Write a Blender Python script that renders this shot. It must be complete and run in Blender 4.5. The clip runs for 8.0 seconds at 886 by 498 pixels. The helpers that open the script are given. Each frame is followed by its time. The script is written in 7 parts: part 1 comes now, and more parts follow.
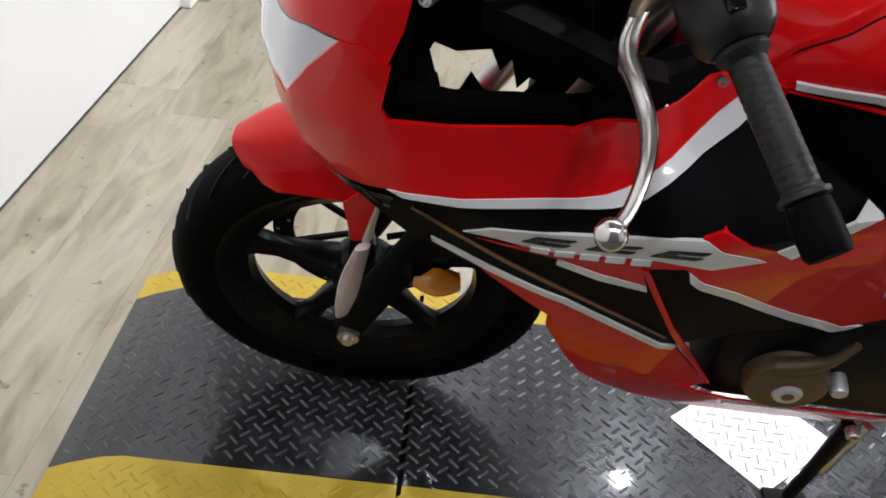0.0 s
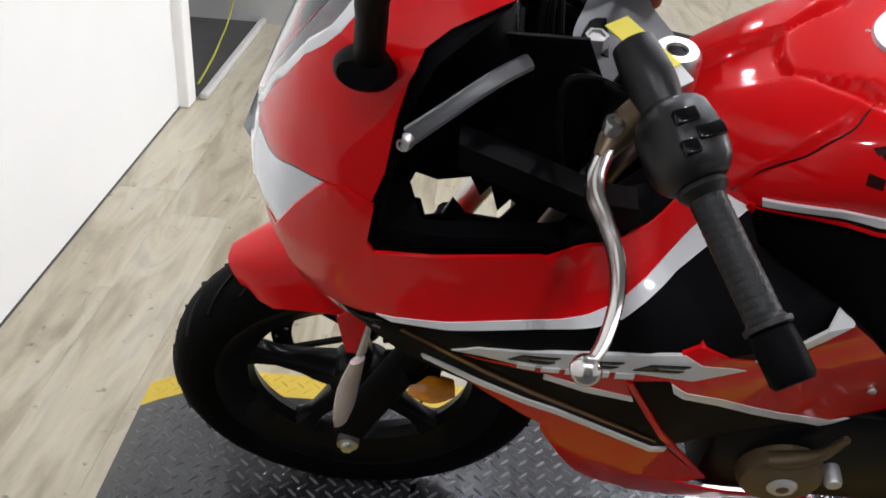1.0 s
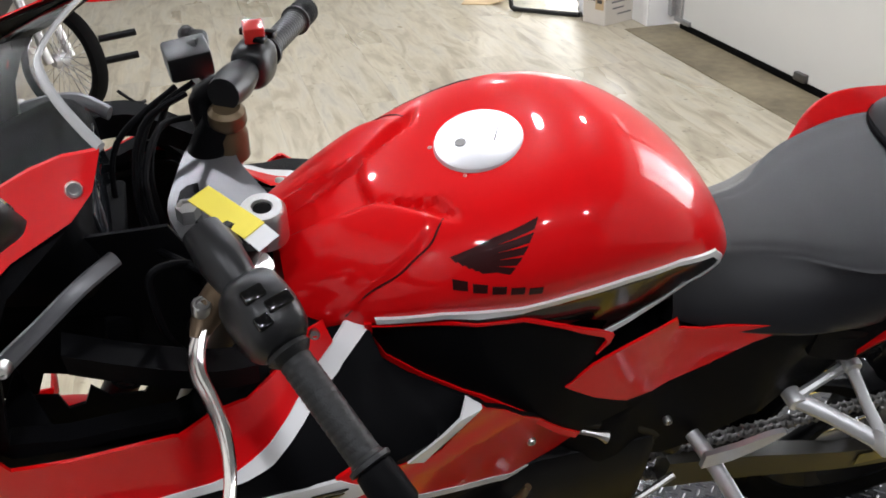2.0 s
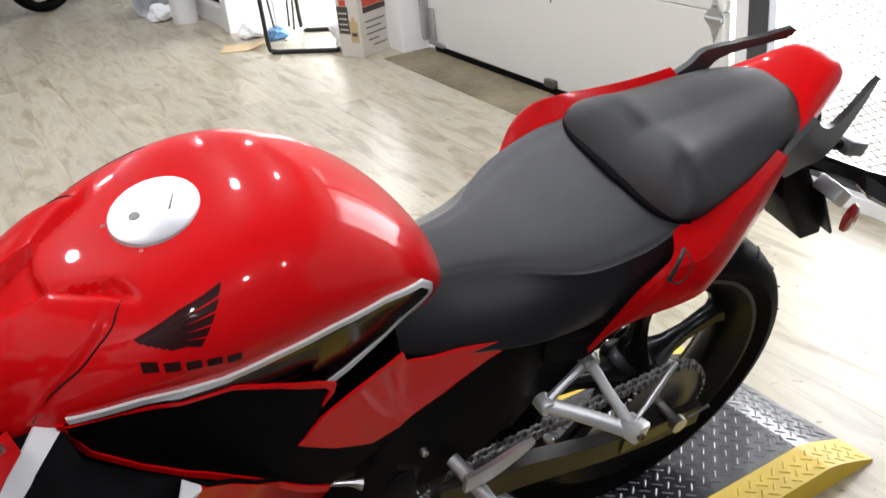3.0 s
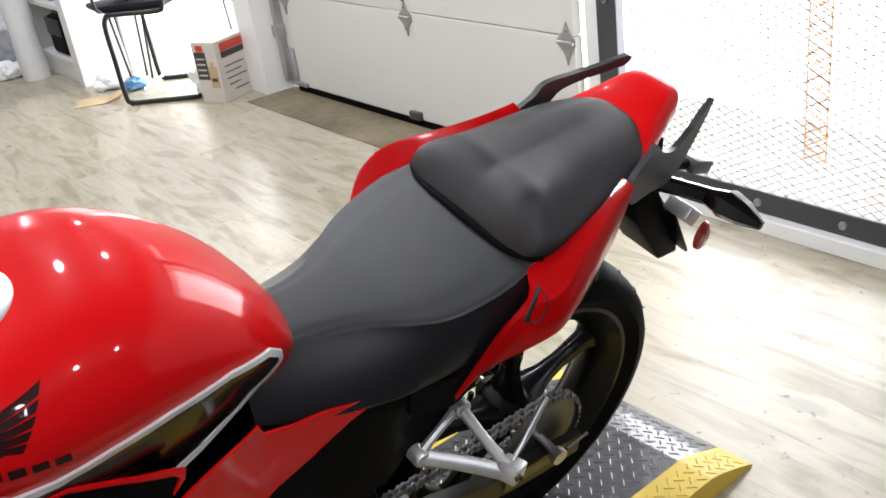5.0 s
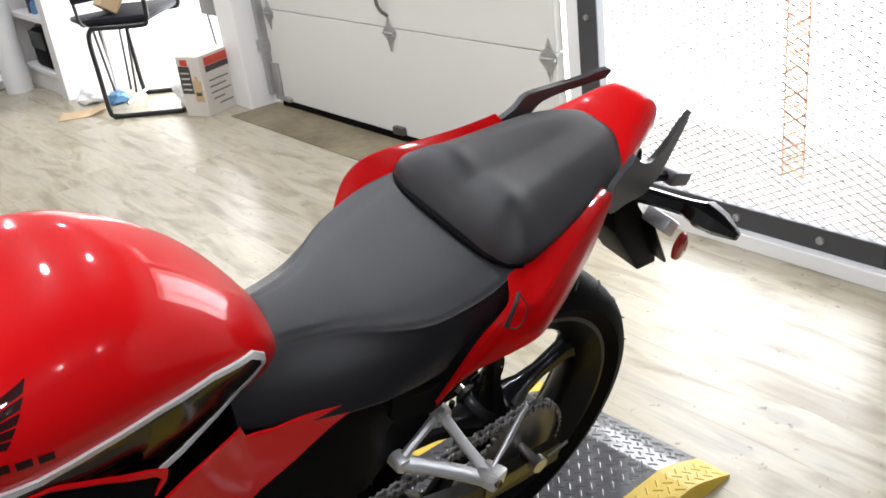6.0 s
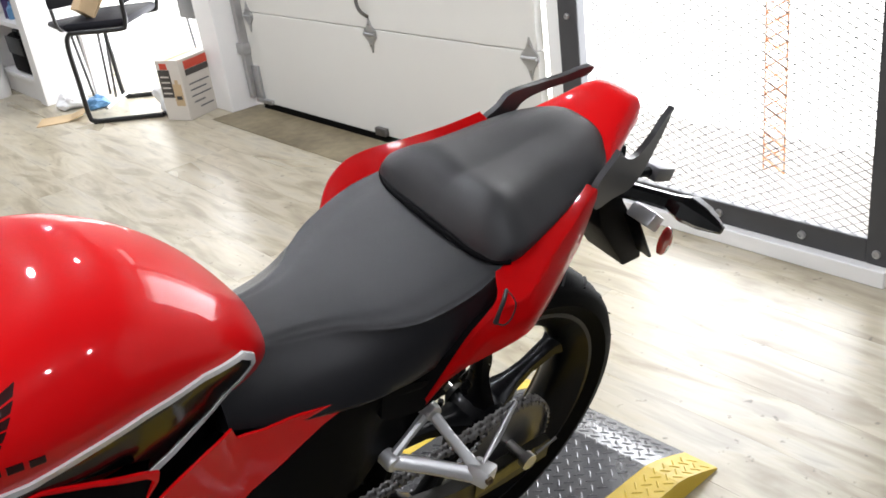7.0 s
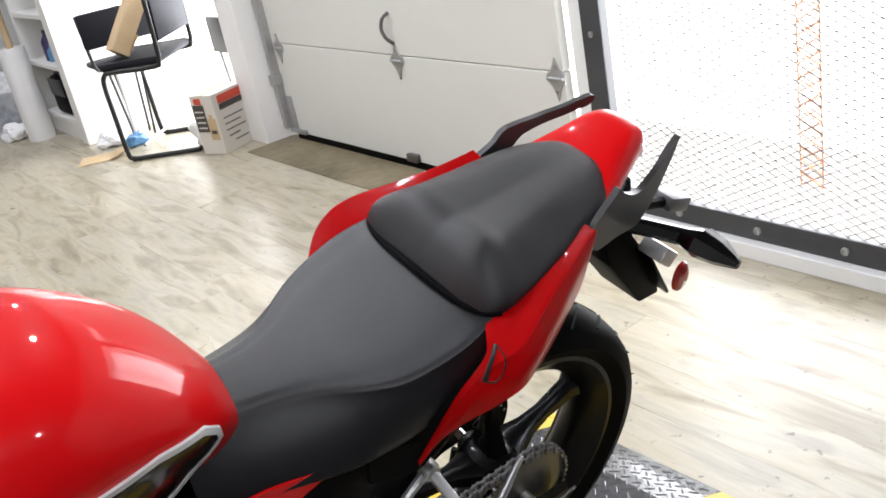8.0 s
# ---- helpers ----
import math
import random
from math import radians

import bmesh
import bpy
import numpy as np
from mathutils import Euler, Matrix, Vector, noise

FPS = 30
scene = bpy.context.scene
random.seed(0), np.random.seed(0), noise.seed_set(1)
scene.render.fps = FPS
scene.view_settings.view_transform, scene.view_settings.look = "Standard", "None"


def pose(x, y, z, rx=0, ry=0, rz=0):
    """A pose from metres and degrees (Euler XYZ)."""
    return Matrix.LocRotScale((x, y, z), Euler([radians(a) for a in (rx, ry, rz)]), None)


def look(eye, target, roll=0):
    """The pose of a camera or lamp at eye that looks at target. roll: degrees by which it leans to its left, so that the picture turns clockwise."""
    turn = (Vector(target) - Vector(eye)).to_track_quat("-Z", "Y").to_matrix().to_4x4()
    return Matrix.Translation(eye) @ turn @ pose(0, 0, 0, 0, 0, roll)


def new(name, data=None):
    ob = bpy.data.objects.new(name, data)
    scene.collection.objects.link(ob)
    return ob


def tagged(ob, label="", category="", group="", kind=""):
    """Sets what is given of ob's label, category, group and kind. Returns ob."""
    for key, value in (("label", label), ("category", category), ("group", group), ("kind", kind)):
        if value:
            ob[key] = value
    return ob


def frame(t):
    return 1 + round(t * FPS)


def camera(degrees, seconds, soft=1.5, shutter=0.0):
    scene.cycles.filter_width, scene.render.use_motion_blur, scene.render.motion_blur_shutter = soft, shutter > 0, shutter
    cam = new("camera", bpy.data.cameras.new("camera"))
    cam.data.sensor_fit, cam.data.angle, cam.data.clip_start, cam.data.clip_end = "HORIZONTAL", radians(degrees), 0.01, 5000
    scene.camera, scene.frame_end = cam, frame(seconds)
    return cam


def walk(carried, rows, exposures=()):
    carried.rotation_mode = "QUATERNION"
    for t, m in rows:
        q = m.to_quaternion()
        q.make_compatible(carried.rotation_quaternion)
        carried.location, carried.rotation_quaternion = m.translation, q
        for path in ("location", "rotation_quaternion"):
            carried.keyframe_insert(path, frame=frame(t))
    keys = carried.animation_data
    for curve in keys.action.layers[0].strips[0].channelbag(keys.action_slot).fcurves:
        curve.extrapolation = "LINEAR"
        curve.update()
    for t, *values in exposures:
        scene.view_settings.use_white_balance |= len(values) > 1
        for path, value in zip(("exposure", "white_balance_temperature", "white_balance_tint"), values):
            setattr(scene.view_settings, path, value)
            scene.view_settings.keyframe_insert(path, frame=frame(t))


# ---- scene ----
cam = camera(50.37, 8.0, soft=1.7)
PATH = [
    (0, (-0.5403, -1.2062, 1.1256), (-0.5718, 0.4385, -0.0120), 6.75),
    (0.3, (-0.5588, -1.2127, 1.1308), (-0.6406, 0.1894, 0.1731), 6.36),
    (0.5, (-0.5615, -1.2146, 1.1456), (-0.6886, 0.4464, 0.0388), 5.65),
    (0.8, (-0.5488, -1.2101, 1.1753), (-0.6401, 0.2309, 0.2781), 4.29),
    (1, (-0.5277, -1.2051, 1.1910), (-0.5844, 0.5153, 0.1726), 4.00),
    (1.3, (-0.4959, -1.2046, 1.2379), (-0.4442, 0.2634, 0.3822), 2.92),
    (1.5, (-0.4686, -1.2133, 1.2697), (-0.3120, 0.5176, 0.2800), 1.47),
    (1.8, (-0.4285, -1.2037, 1.3134), (-0.1483, 0.2678, 0.5097), -1.23),
    (2, (-0.3886, -1.2166, 1.3109), (0.0468, 0.4993, 0.3804), -2.24),
    (2.2, (-0.3566, -1.2211, 1.3109), (0.1966, 0.4666, 0.3912), -2.86),
    (3.3, (-0.2321, -1.2375, 1.3062), (0.6129, 0.3405, 0.4141), -6.95),
    (3.5, (-0.2222, -1.2373, 1.3028), (0.6503, 0.3223, 0.4048), -6.95),
    (4, (-0.2037, -1.2341, 1.3036), (0.7450, 0.2880, 0.4187), -7.23),
    (4.5, (-0.1938, -1.2294, 1.3092), (0.8016, 0.2727, 0.4415), -7.72),
    (4.7, (-0.1882, -1.2244, 1.3165), (0.6654, 0.0461, 0.5768), -8.12),
    (5.8, (-0.1952, -1.2377, 1.3130), (0.6983, 0.0182, 0.5958), -7.54),
    (6, (-0.2008, -1.2430, 1.3108), (0.8555, 0.2343, 0.4732), -7.38),
    (6.5, (-0.2021, -1.2443, 1.3113), (0.8643, 0.2276, 0.4770), -7.51),
    (7, (-0.2086, -1.2420, 1.3087), (0.8767, 0.2128, 0.4688), -7.80),
    (7.2, (-0.2189, -1.2337, 1.3031), (0.6907, -0.0053, 0.5589), -8.66),
    (7.5, (-0.2301, -1.2477, 1.3080), (0.8595, 0.1747, 0.4195), -10.04),
    (7.7, (-0.1954, -1.2499, 1.3133), (0.7382, -0.0393, 0.5697), -10.99),
    (7.9, (-0.1319, -1.2412, 1.3137), (0.7593, 0.0242, 0.6105), -11.53),
    (8, (-0.0838, -1.2332, 1.3057), (0.9228, 0.3033, 0.5146), -11.40),
]
walk(cam, [(t, look(eye, target, roll)) for t, eye, target, roll in PATH], exposures=[(0, -0.14), (1.3, -0.12), (1.7, 0.02), (2.2, 0.08), (3.3, 0.04), (8, 0.03)])
LEAN = 17.88  # degrees by which the parked machine leans on its side stand

# ---------------------------------------------------------------- light
scene.view_settings.exposure = 0.0
world = bpy.data.worlds.new("sky")
scene.world = world
world.use_nodes = True
bg = world.node_tree.nodes["Background"]
sky = world.node_tree.nodes.new("ShaderNodeTexSky")
sky.sky_type = "NISHITA"
sky.sun_disc = False
sky.sun_elevation, sky.sun_rotation = radians(40), radians(60)
world.node_tree.links.new(sky.outputs[0], bg.inputs[0])
bg.inputs[1].default_value = 0.1
DAY_GATE, DAY_DOOR = 4.0, 3.6      # brightness beyond the two openings
# The three at negative y are unseen fill, added to light the near flank.
LAMPS = [(-1.0, -2.0), (0.1, -1.9), (1.2, -2.1), (-0.9, 0.9), (0.2, 0.7), (1.2, 0.9), (-0.6, 2.3), (0.5, 2.4), (1.5, 2.6), (-0.3, 4.2), (1.0, 4.6), (0.3, 6.5)]
for lx, ly in LAMPS:
    disc = bpy.data.lights.new("ceiling_lamp", "AREA")
    disc.shape, disc.size, disc.energy, disc.color = "DISK", 0.11, 16.0 if ly > 0 else 15.5, (0.955, 0.975, 1.05)
    new("ceiling_lamp", disc).matrix_basis = pose(lx, ly, 2.735)
for y, w, z, h, e in ((0.45, 1.0, 1.1, 2.0, 62), (4.2, 1.0, 1.05, 2.0, 58)):
    pane = bpy.data.lights.new("doorway_light", "AREA")
    pane.shape, pane.size, pane.size_y, pane.energy, pane.color = "RECTANGLE", h, w, e, (0.94, 0.97, 1.04)
    new("doorway_light", pane).matrix_basis = pose(2.42, y, z, 0, 90)

# ---------------------------------------------------------------- shapes
def part(name, bm, material, parent, label="", smooth=True):
    """Links a bmesh as one mesh object under a thing or a part."""
    me = bpy.data.meshes.new(name)
    bmesh.ops.recalc_face_normals(bm, faces=bm.faces)
    if smooth:
        for f in bm.faces:
            f.smooth = True
        for e in bm.edges:
            if len(e.link_faces) == 2 and e.calc_face_angle(0) > radians(38):
                e.smooth = False
    bm.to_mesh(me)
    bm.free()
    if material is not None:
        me.materials.append(material)
    ob = new(name, me)
    if parent is not None:
        ob.parent = parent
    if label:
        ob["label"] = label
    return ob


def empty(name, m=None):
    ob = new(name)
    ob.empty_display_size = 0.05
    if m is not None:
        ob.matrix_basis = m
    return ob


def box(bm, x0, y0, z0, x1, y1, z1, bevel=0.0, m=None):
    """A box between two corners, its edges rounded."""
    vs = [bm.verts.new((x, y, z)) for x in (x0, x1) for y in (y0, y1) for z in (z0, z1)]
    fs = [bm.faces.new([vs[i] for i in q]) for q in
          ((0, 1, 3, 2), (4, 6, 7, 5), (0, 4, 5, 1), (2, 3, 7, 6), (0, 2, 6, 4), (1, 5, 7, 3))]
    if bevel:
        es = list({e for f in fs for e in f.edges})
        r = bmesh.ops.bevel(bm, geom=es, offset=bevel, segments=2, affect="EDGES", profile=0.5)
        vs = list({v for f in r["faces"] for v in f.verts} | {v for v in vs if v.is_valid})
    if m is not None:
        bmesh.ops.transform(bm, matrix=m, verts=vs)
    return bm


def catmull(points, n, closed=False):
    """n points a span of a smooth curve through the given points."""
    p = [Vector(q) for q in points]
    c = len(p)
    out = []
    for i in range(c if closed else c - 1):
        a, b, d, e = (p[(i + k) % c] if closed else p[min(max(i + k, 0), c - 1)] for k in (-1, 0, 1, 2))
        for k in range(n):
            t = k / n
            out.append(0.5 * (2 * b + (d - a) * t + (2 * a - 5 * b + 4 * d - e) * t * t + (3 * b - a - 3 * d + e) * t ** 3))
    if not closed:
        out.append(p[-1])
    return out


def tube(bm, path, radius, seg=10, smooth=4, flat=1.0, closed=False):
    """A round bar along a path; radius is one number or one a point; flat squeezes it."""
    rad = list(radius) if hasattr(radius, "__len__") else [radius] * len(path)
    if smooth:
        pts = catmull(path, smooth, closed)
        rr = catmull([(r, 0, 0) for r in rad], smooth, closed)
        rad = [v.x for v in rr]
    else:
        pts = [Vector(q) for q in path]
    n = len(pts)
    rings = []
    up = None
    for i in range(n):
        d = (pts[(i + 1) % n] - pts[i - 1]) if closed else (pts[min(i + 1, n - 1)] - pts[max(i - 1, 0)])
        d.normalize()
        if up is None:
            up = d.orthogonal().normalized()
        up = (up - d * up.dot(d)).normalized()
        side = d.cross(up)
        rings.append([bm.verts.new(pts[i] + rad[i] * (math.cos(a) * up + flat * math.sin(a) * side))
                      for a in (2 * math.pi * k / seg for k in range(seg))])
    for i in range(n if closed else n - 1):
        a, b = rings[i], rings[(i + 1) % n]
        for k in range(seg):
            bm.faces.new((a[k], a[(k + 1) % seg], b[(k + 1) % seg], b[k]))
    if not closed:
        bm.faces.new(rings[0][::-1])
        bm.faces.new(rings[-1])
    return bm


def lathe(bm, profile, seg=32, m=None, closed=False):
    """Turns (radius, height) pairs about z; ends at radius 0 close it."""
    rings = []
    made = []
    for r, h in profile:
        if r < 1e-6:
            rings.append([bm.verts.new((0, 0, h))])
        else:
            rings.append([bm.verts.new((r * math.cos(a), r * math.sin(a), h)) for a in (2 * math.pi * k / seg for k in range(seg))])
        made += rings[-1]
    n = len(rings)
    for i in range(n if closed else n - 1):
        a, b = rings[i], rings[(i + 1) % n]
        for k in range(seg):
            j = (k + 1) % seg
            if len(a) == 1 and len(b) > 1:
                bm.faces.new((a[0], b[j], b[k]))
            elif len(b) == 1 and len(a) > 1:
                bm.faces.new((a[k], a[j], b[0]))
            elif len(a) > 1:
                bm.faces.new((a[k], a[j], b[j], b[k]))
    if m is not None:
        bmesh.ops.transform(bm, matrix=m, verts=made)
    return bm


def bolt(bm, at, axis, r=0.006, h=0.005):
    """A round bolt head with a hollow, facing along axis."""
    m = Matrix.Translation(at) @ Vector(axis).to_track_quat("Z", "Y").to_matrix().to_4x4()
    return lathe(bm, [(0, h * 0.4), (r * 0.5, h * 0.4), (r * 0.55, h), (r * 0.85, h), (r, h * 0.6), (r, -h)], 12, m)


def inside_cut(outline, step):
    """A flat sheet in (u, v) of the given outline, cut up by a grid."""
    bm = bmesh.new()
    f = bm.faces.new([bm.verts.new((u, 0, v)) for u, v in outline])
    f.normal_update()
    bmesh.ops.triangulate(bm, faces=[f], ngon_method="EAR_CLIP")
    us, vs = [p[0] for p in outline], [p[1] for p in outline]
    for axis, lo, hi in (((1, 0, 0), min(us), max(us)), ((0, 0, 1), min(vs), max(vs))):
        k = math.floor(lo / step) + 1
        while k * step < hi:
            co = Vector(axis) * (k * step)
            bmesh.ops.bisect_plane(bm, geom=bm.verts[:] + bm.edges[:] + bm.faces[:], plane_co=co, plane_no=axis, dist=1e-6)
            k += 1
    return bm


def panel(outline, depth, thick=0.004, lift=0.0, step=0.03, side=-1):
    """A shell over an outline in (x, z): it lies at y = side * (depth(x, z) + lift) and is thick inwards."""
    bm = inside_cut(outline, step)
    for v in bm.verts:
        v.co.y = side * (depth(v.co.x, v.co.z) + lift)
    front = bm.faces[:]
    rim = [e for e in bm.edges if len(e.link_faces) == 1]
    twin = {v: bm.verts.new(v.co - Vector((0, side * thick, 0))) for v in bm.verts[:]}
    for f in front:
        bm.faces.new([twin[v] for v in reversed(f.verts)])
    for e in rim:
        a, b = e.verts
        bm.faces.new((a, b, twin[b], twin[a]))
    return bm


def loft(sections, seg=24, caps=True, smooth=0):
    """A skin over cross-sections, each a list of points of equal number; it closes round each of them."""
    bm = bmesh.new()
    if smooth:
        cols = [catmull(c, smooth) for c in zip(*sections)]
        sections = list(zip(*cols))
    rings = [[bm.verts.new(p) for p in s] for s in sections]
    n = len(rings[0])
    for a, b in zip(rings, rings[1:]):
        for k in range(n):
            bm.faces.new((a[k], a[(k + 1) % n], b[(k + 1) % n], b[k]))
    if caps:
        bm.faces.new(rings[0][::-1])
        bm.faces.new(rings[-1])
    return bm


# ---------------------------------------------------------------- materials
def material(name, colour, rough=0.5, metal=0.0, coat=0.0, grain=0.0, scale=40.0, bump=0.0, bump_scale=200.0, rough_var=0.1, second=None, spec=0.5):
    """A surface with two scales of unevenness in colour and gloss, and a fine relief."""
    m = bpy.data.materials.new(name)
    m.use_nodes = True
    nt = m.node_tree
    b = nt.nodes["Principled BSDF"]
    b.inputs["Roughness"].default_value = rough
    b.inputs["Metallic"].default_value = metal
    b.inputs["Coat Weight"].default_value = coat
    b.inputs["Coat Roughness"].default_value = 0.04
    b.inputs["Specular IOR Level"].default_value = spec
    tc = nt.nodes.new("ShaderNodeTexCoord")
    n1 = nt.nodes.new("ShaderNodeTexNoise")
    n1.inputs["Scale"].default_value, n1.inputs["Detail"].default_value = scale, 6.0
    n2 = nt.nodes.new("ShaderNodeTexNoise")
    n2.inputs["Scale"].default_value, n2.inputs["Detail"].default_value = scale * 0.12, 3.0
    for n in (n1, n2):
        nt.links.new(tc.outputs["Object"], n.inputs["Vector"])
    add = nt.nodes.new("ShaderNodeMath")
    add.operation = "MULTIPLY_ADD"
    nt.links.new(n1.outputs["Fac"], add.inputs[0])
    add.inputs[1].default_value = 0.5
    nt.links.new(n2.outputs["Fac"], add.inputs[2])
    ramp = nt.nodes.new("ShaderNodeMapRange")
    ramp.inputs["From Min"].default_value, ramp.inputs["From Max"].default_value = 0.45, 1.05
    nt.links.new(add.outputs[0], ramp.inputs["Value"])
    mix = nt.nodes.new("ShaderNodeMix")
    mix.data_type = "RGBA"
    c = Vector(colour[:3])
    lo, hi = c * (1 - grain), (Vector(second[:3]) if second else c * (1 + grain))
    mix.inputs["A"].default_value, mix.inputs["B"].default_value = (*lo, 1), (*hi, 1)
    nt.links.new(ramp.outputs[0], mix.inputs["Factor"])
    nt.links.new(mix.outputs["Result"], b.inputs["Base Color"])
    if rough_var:
        rr = nt.nodes.new("ShaderNodeMapRange")
        rr.inputs["To Min"].default_value, rr.inputs["To Max"].default_value = rough * (1 - rough_var), min(1, rough * (1 + rough_var))
        nt.links.new(n2.outputs["Fac"], rr.inputs["Value"])
        nt.links.new(rr.outputs[0], b.inputs["Roughness"])
    if bump:
        n3 = nt.nodes.new("ShaderNodeTexNoise")
        n3.inputs["Scale"].default_value, n3.inputs["Detail"].default_value = bump_scale, 2.0
        nt.links.new(tc.outputs["Object"], n3.inputs["Vector"])
        bp = nt.nodes.new("ShaderNodeBump")
        bp.inputs["Strength"].default_value, bp.inputs["Distance"].default_value = bump, 0.002
        nt.links.new(n3.outputs["Fac"], bp.inputs["Height"])
        nt.links.new(bp.outputs[0], b.inputs["Normal"])
    return m


RED = material("red_paint", (0.68, 0.003, 0.005), 0.35, coat=0.6, grain=0.05, scale=20)
RED.node_tree.nodes["Principled BSDF"].inputs["Specular IOR Level"].default_value = 0.06
RED.node_tree.nodes["Principled BSDF"].inputs["Coat IOR"].default_value = 1.42
WHITE = material("white_paint", (0.78, 0.78, 0.77), 0.35, coat=0.6, grain=0.03)
GLOSS_BLACK = material("gloss_black", (0.003, 0.003, 0.003), 0.14, coat=0.25, grain=0.1, spec=0.2)
MATT_BLACK = material("matt_black_plastic", (0.0035, 0.0035, 0.004), 0.5, grain=0.15, bump=0.15, bump_scale=900, spec=0.035)
SEAT_BLACK = material("black_vinyl", (0.009, 0.009, 0.0105), 0.37, grain=0.12, bump=0.25, bump_scale=900, spec=0.45)
RUBBER = material("tyre_rubber", (0.0035, 0.0035, 0.0035), 0.6, grain=0.25, bump=0.2, bump_scale=300, spec=0.03)
DARK_METAL = material("black_metal", (0.004, 0.004, 0.0045), 0.38, metal=0.05, grain=0.2, spec=0.1)
STEEL = material("steel", (0.55, 0.54, 0.52), 0.32, metal=1.0, grain=0.12, rough_var=0.3)
ALLOY = material("cast_alloy", (0.62, 0.62, 0.62), 0.42, metal=0.85, grain=0.08, bump=0.15, bump_scale=500)
BRONZE = material("bronze_cover", (0.13, 0.092, 0.05), 0.42, metal=0.6, grain=0.15)
AMBER = material("amber_lens", (0.80, 0.27, 0.010), 0.2, coat=1.0, grain=0.15, scale=120)
RED_LENS = material("red_lens", (0.45, 0.02, 0.015), 0.2, coat=1.0, grain=0.2, scale=150)
YELLOW = material("yellow_paint", (0.60, 0.42, 0.035), 0.5, grain=0.12, scale=14, bump=0.2)
WALL_WHITE = material("white_wall", (0.80, 0.80, 0.79), 0.6, grain=0.02, scale=6, bump=0.05, bump_scale=120)
WALL_GREY = material("grey_wall", (0.50, 0.50, 0.49), 0.65, grain=0.05, scale=5, bump=0.05, bump_scale=120)
TRIM_WHITE = material("white_trim", (0.82, 0.81, 0.79), 0.45, grain=0.03, scale=8)
DOOR_WHITE = material("cream_door", (0.66, 0.65, 0.605), 0.5, grain=0.03, scale=5, bump=0.08, bump_scale=60)
CURB = material("pale_concrete", (0.50, 0.49, 0.46), 0.7, grain=0.12, scale=12, bump=0.2, bump_scale=150)
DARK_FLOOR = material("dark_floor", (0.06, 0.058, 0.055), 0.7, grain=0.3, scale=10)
APRON = material("worn_apron", (0.115, 0.085, 0.043), 0.5, grain=0.3, second=(0.30, 0.25, 0.155), scale=20, bump=0.2, bump_scale=80)
GROUT = material("floor_base", (0.05, 0.042, 0.033), 0.7, grain=0.1)
ZINC = material("galvanised", (0.45, 0.45, 0.45), 0.42, metal=0.8, grain=0.2, scale=30)
GATE_STEEL = material("grey_painted_steel", (0.045, 0.045, 0.048), 0.5, grain=0.2, scale=14, bump=0.1)
STRAND = material("galvanised_mesh", (0.22, 0.21, 0.20), 0.5, metal=0.3, grain=0.1)
ORANGE_NET = material("orange_net", (0.85, 0.42, 0.22), 0.6, grain=0.05)
PLATE = material("chequer_plate", (0.034, 0.034, 0.037), 0.24, metal=0.35, coat=0.35, grain=0.4, scale=14, bump=0.12, bump_scale=250, rough_var=0.6)
PLATE_LUG = material("chequer_lug", (0.13, 0.13, 0.137), 0.3, metal=0.7, grain=0.2, scale=9)
BARE = material("bare_aluminium", (0.78, 0.77, 0.75), 0.32, metal=0.9, grain=0.06)


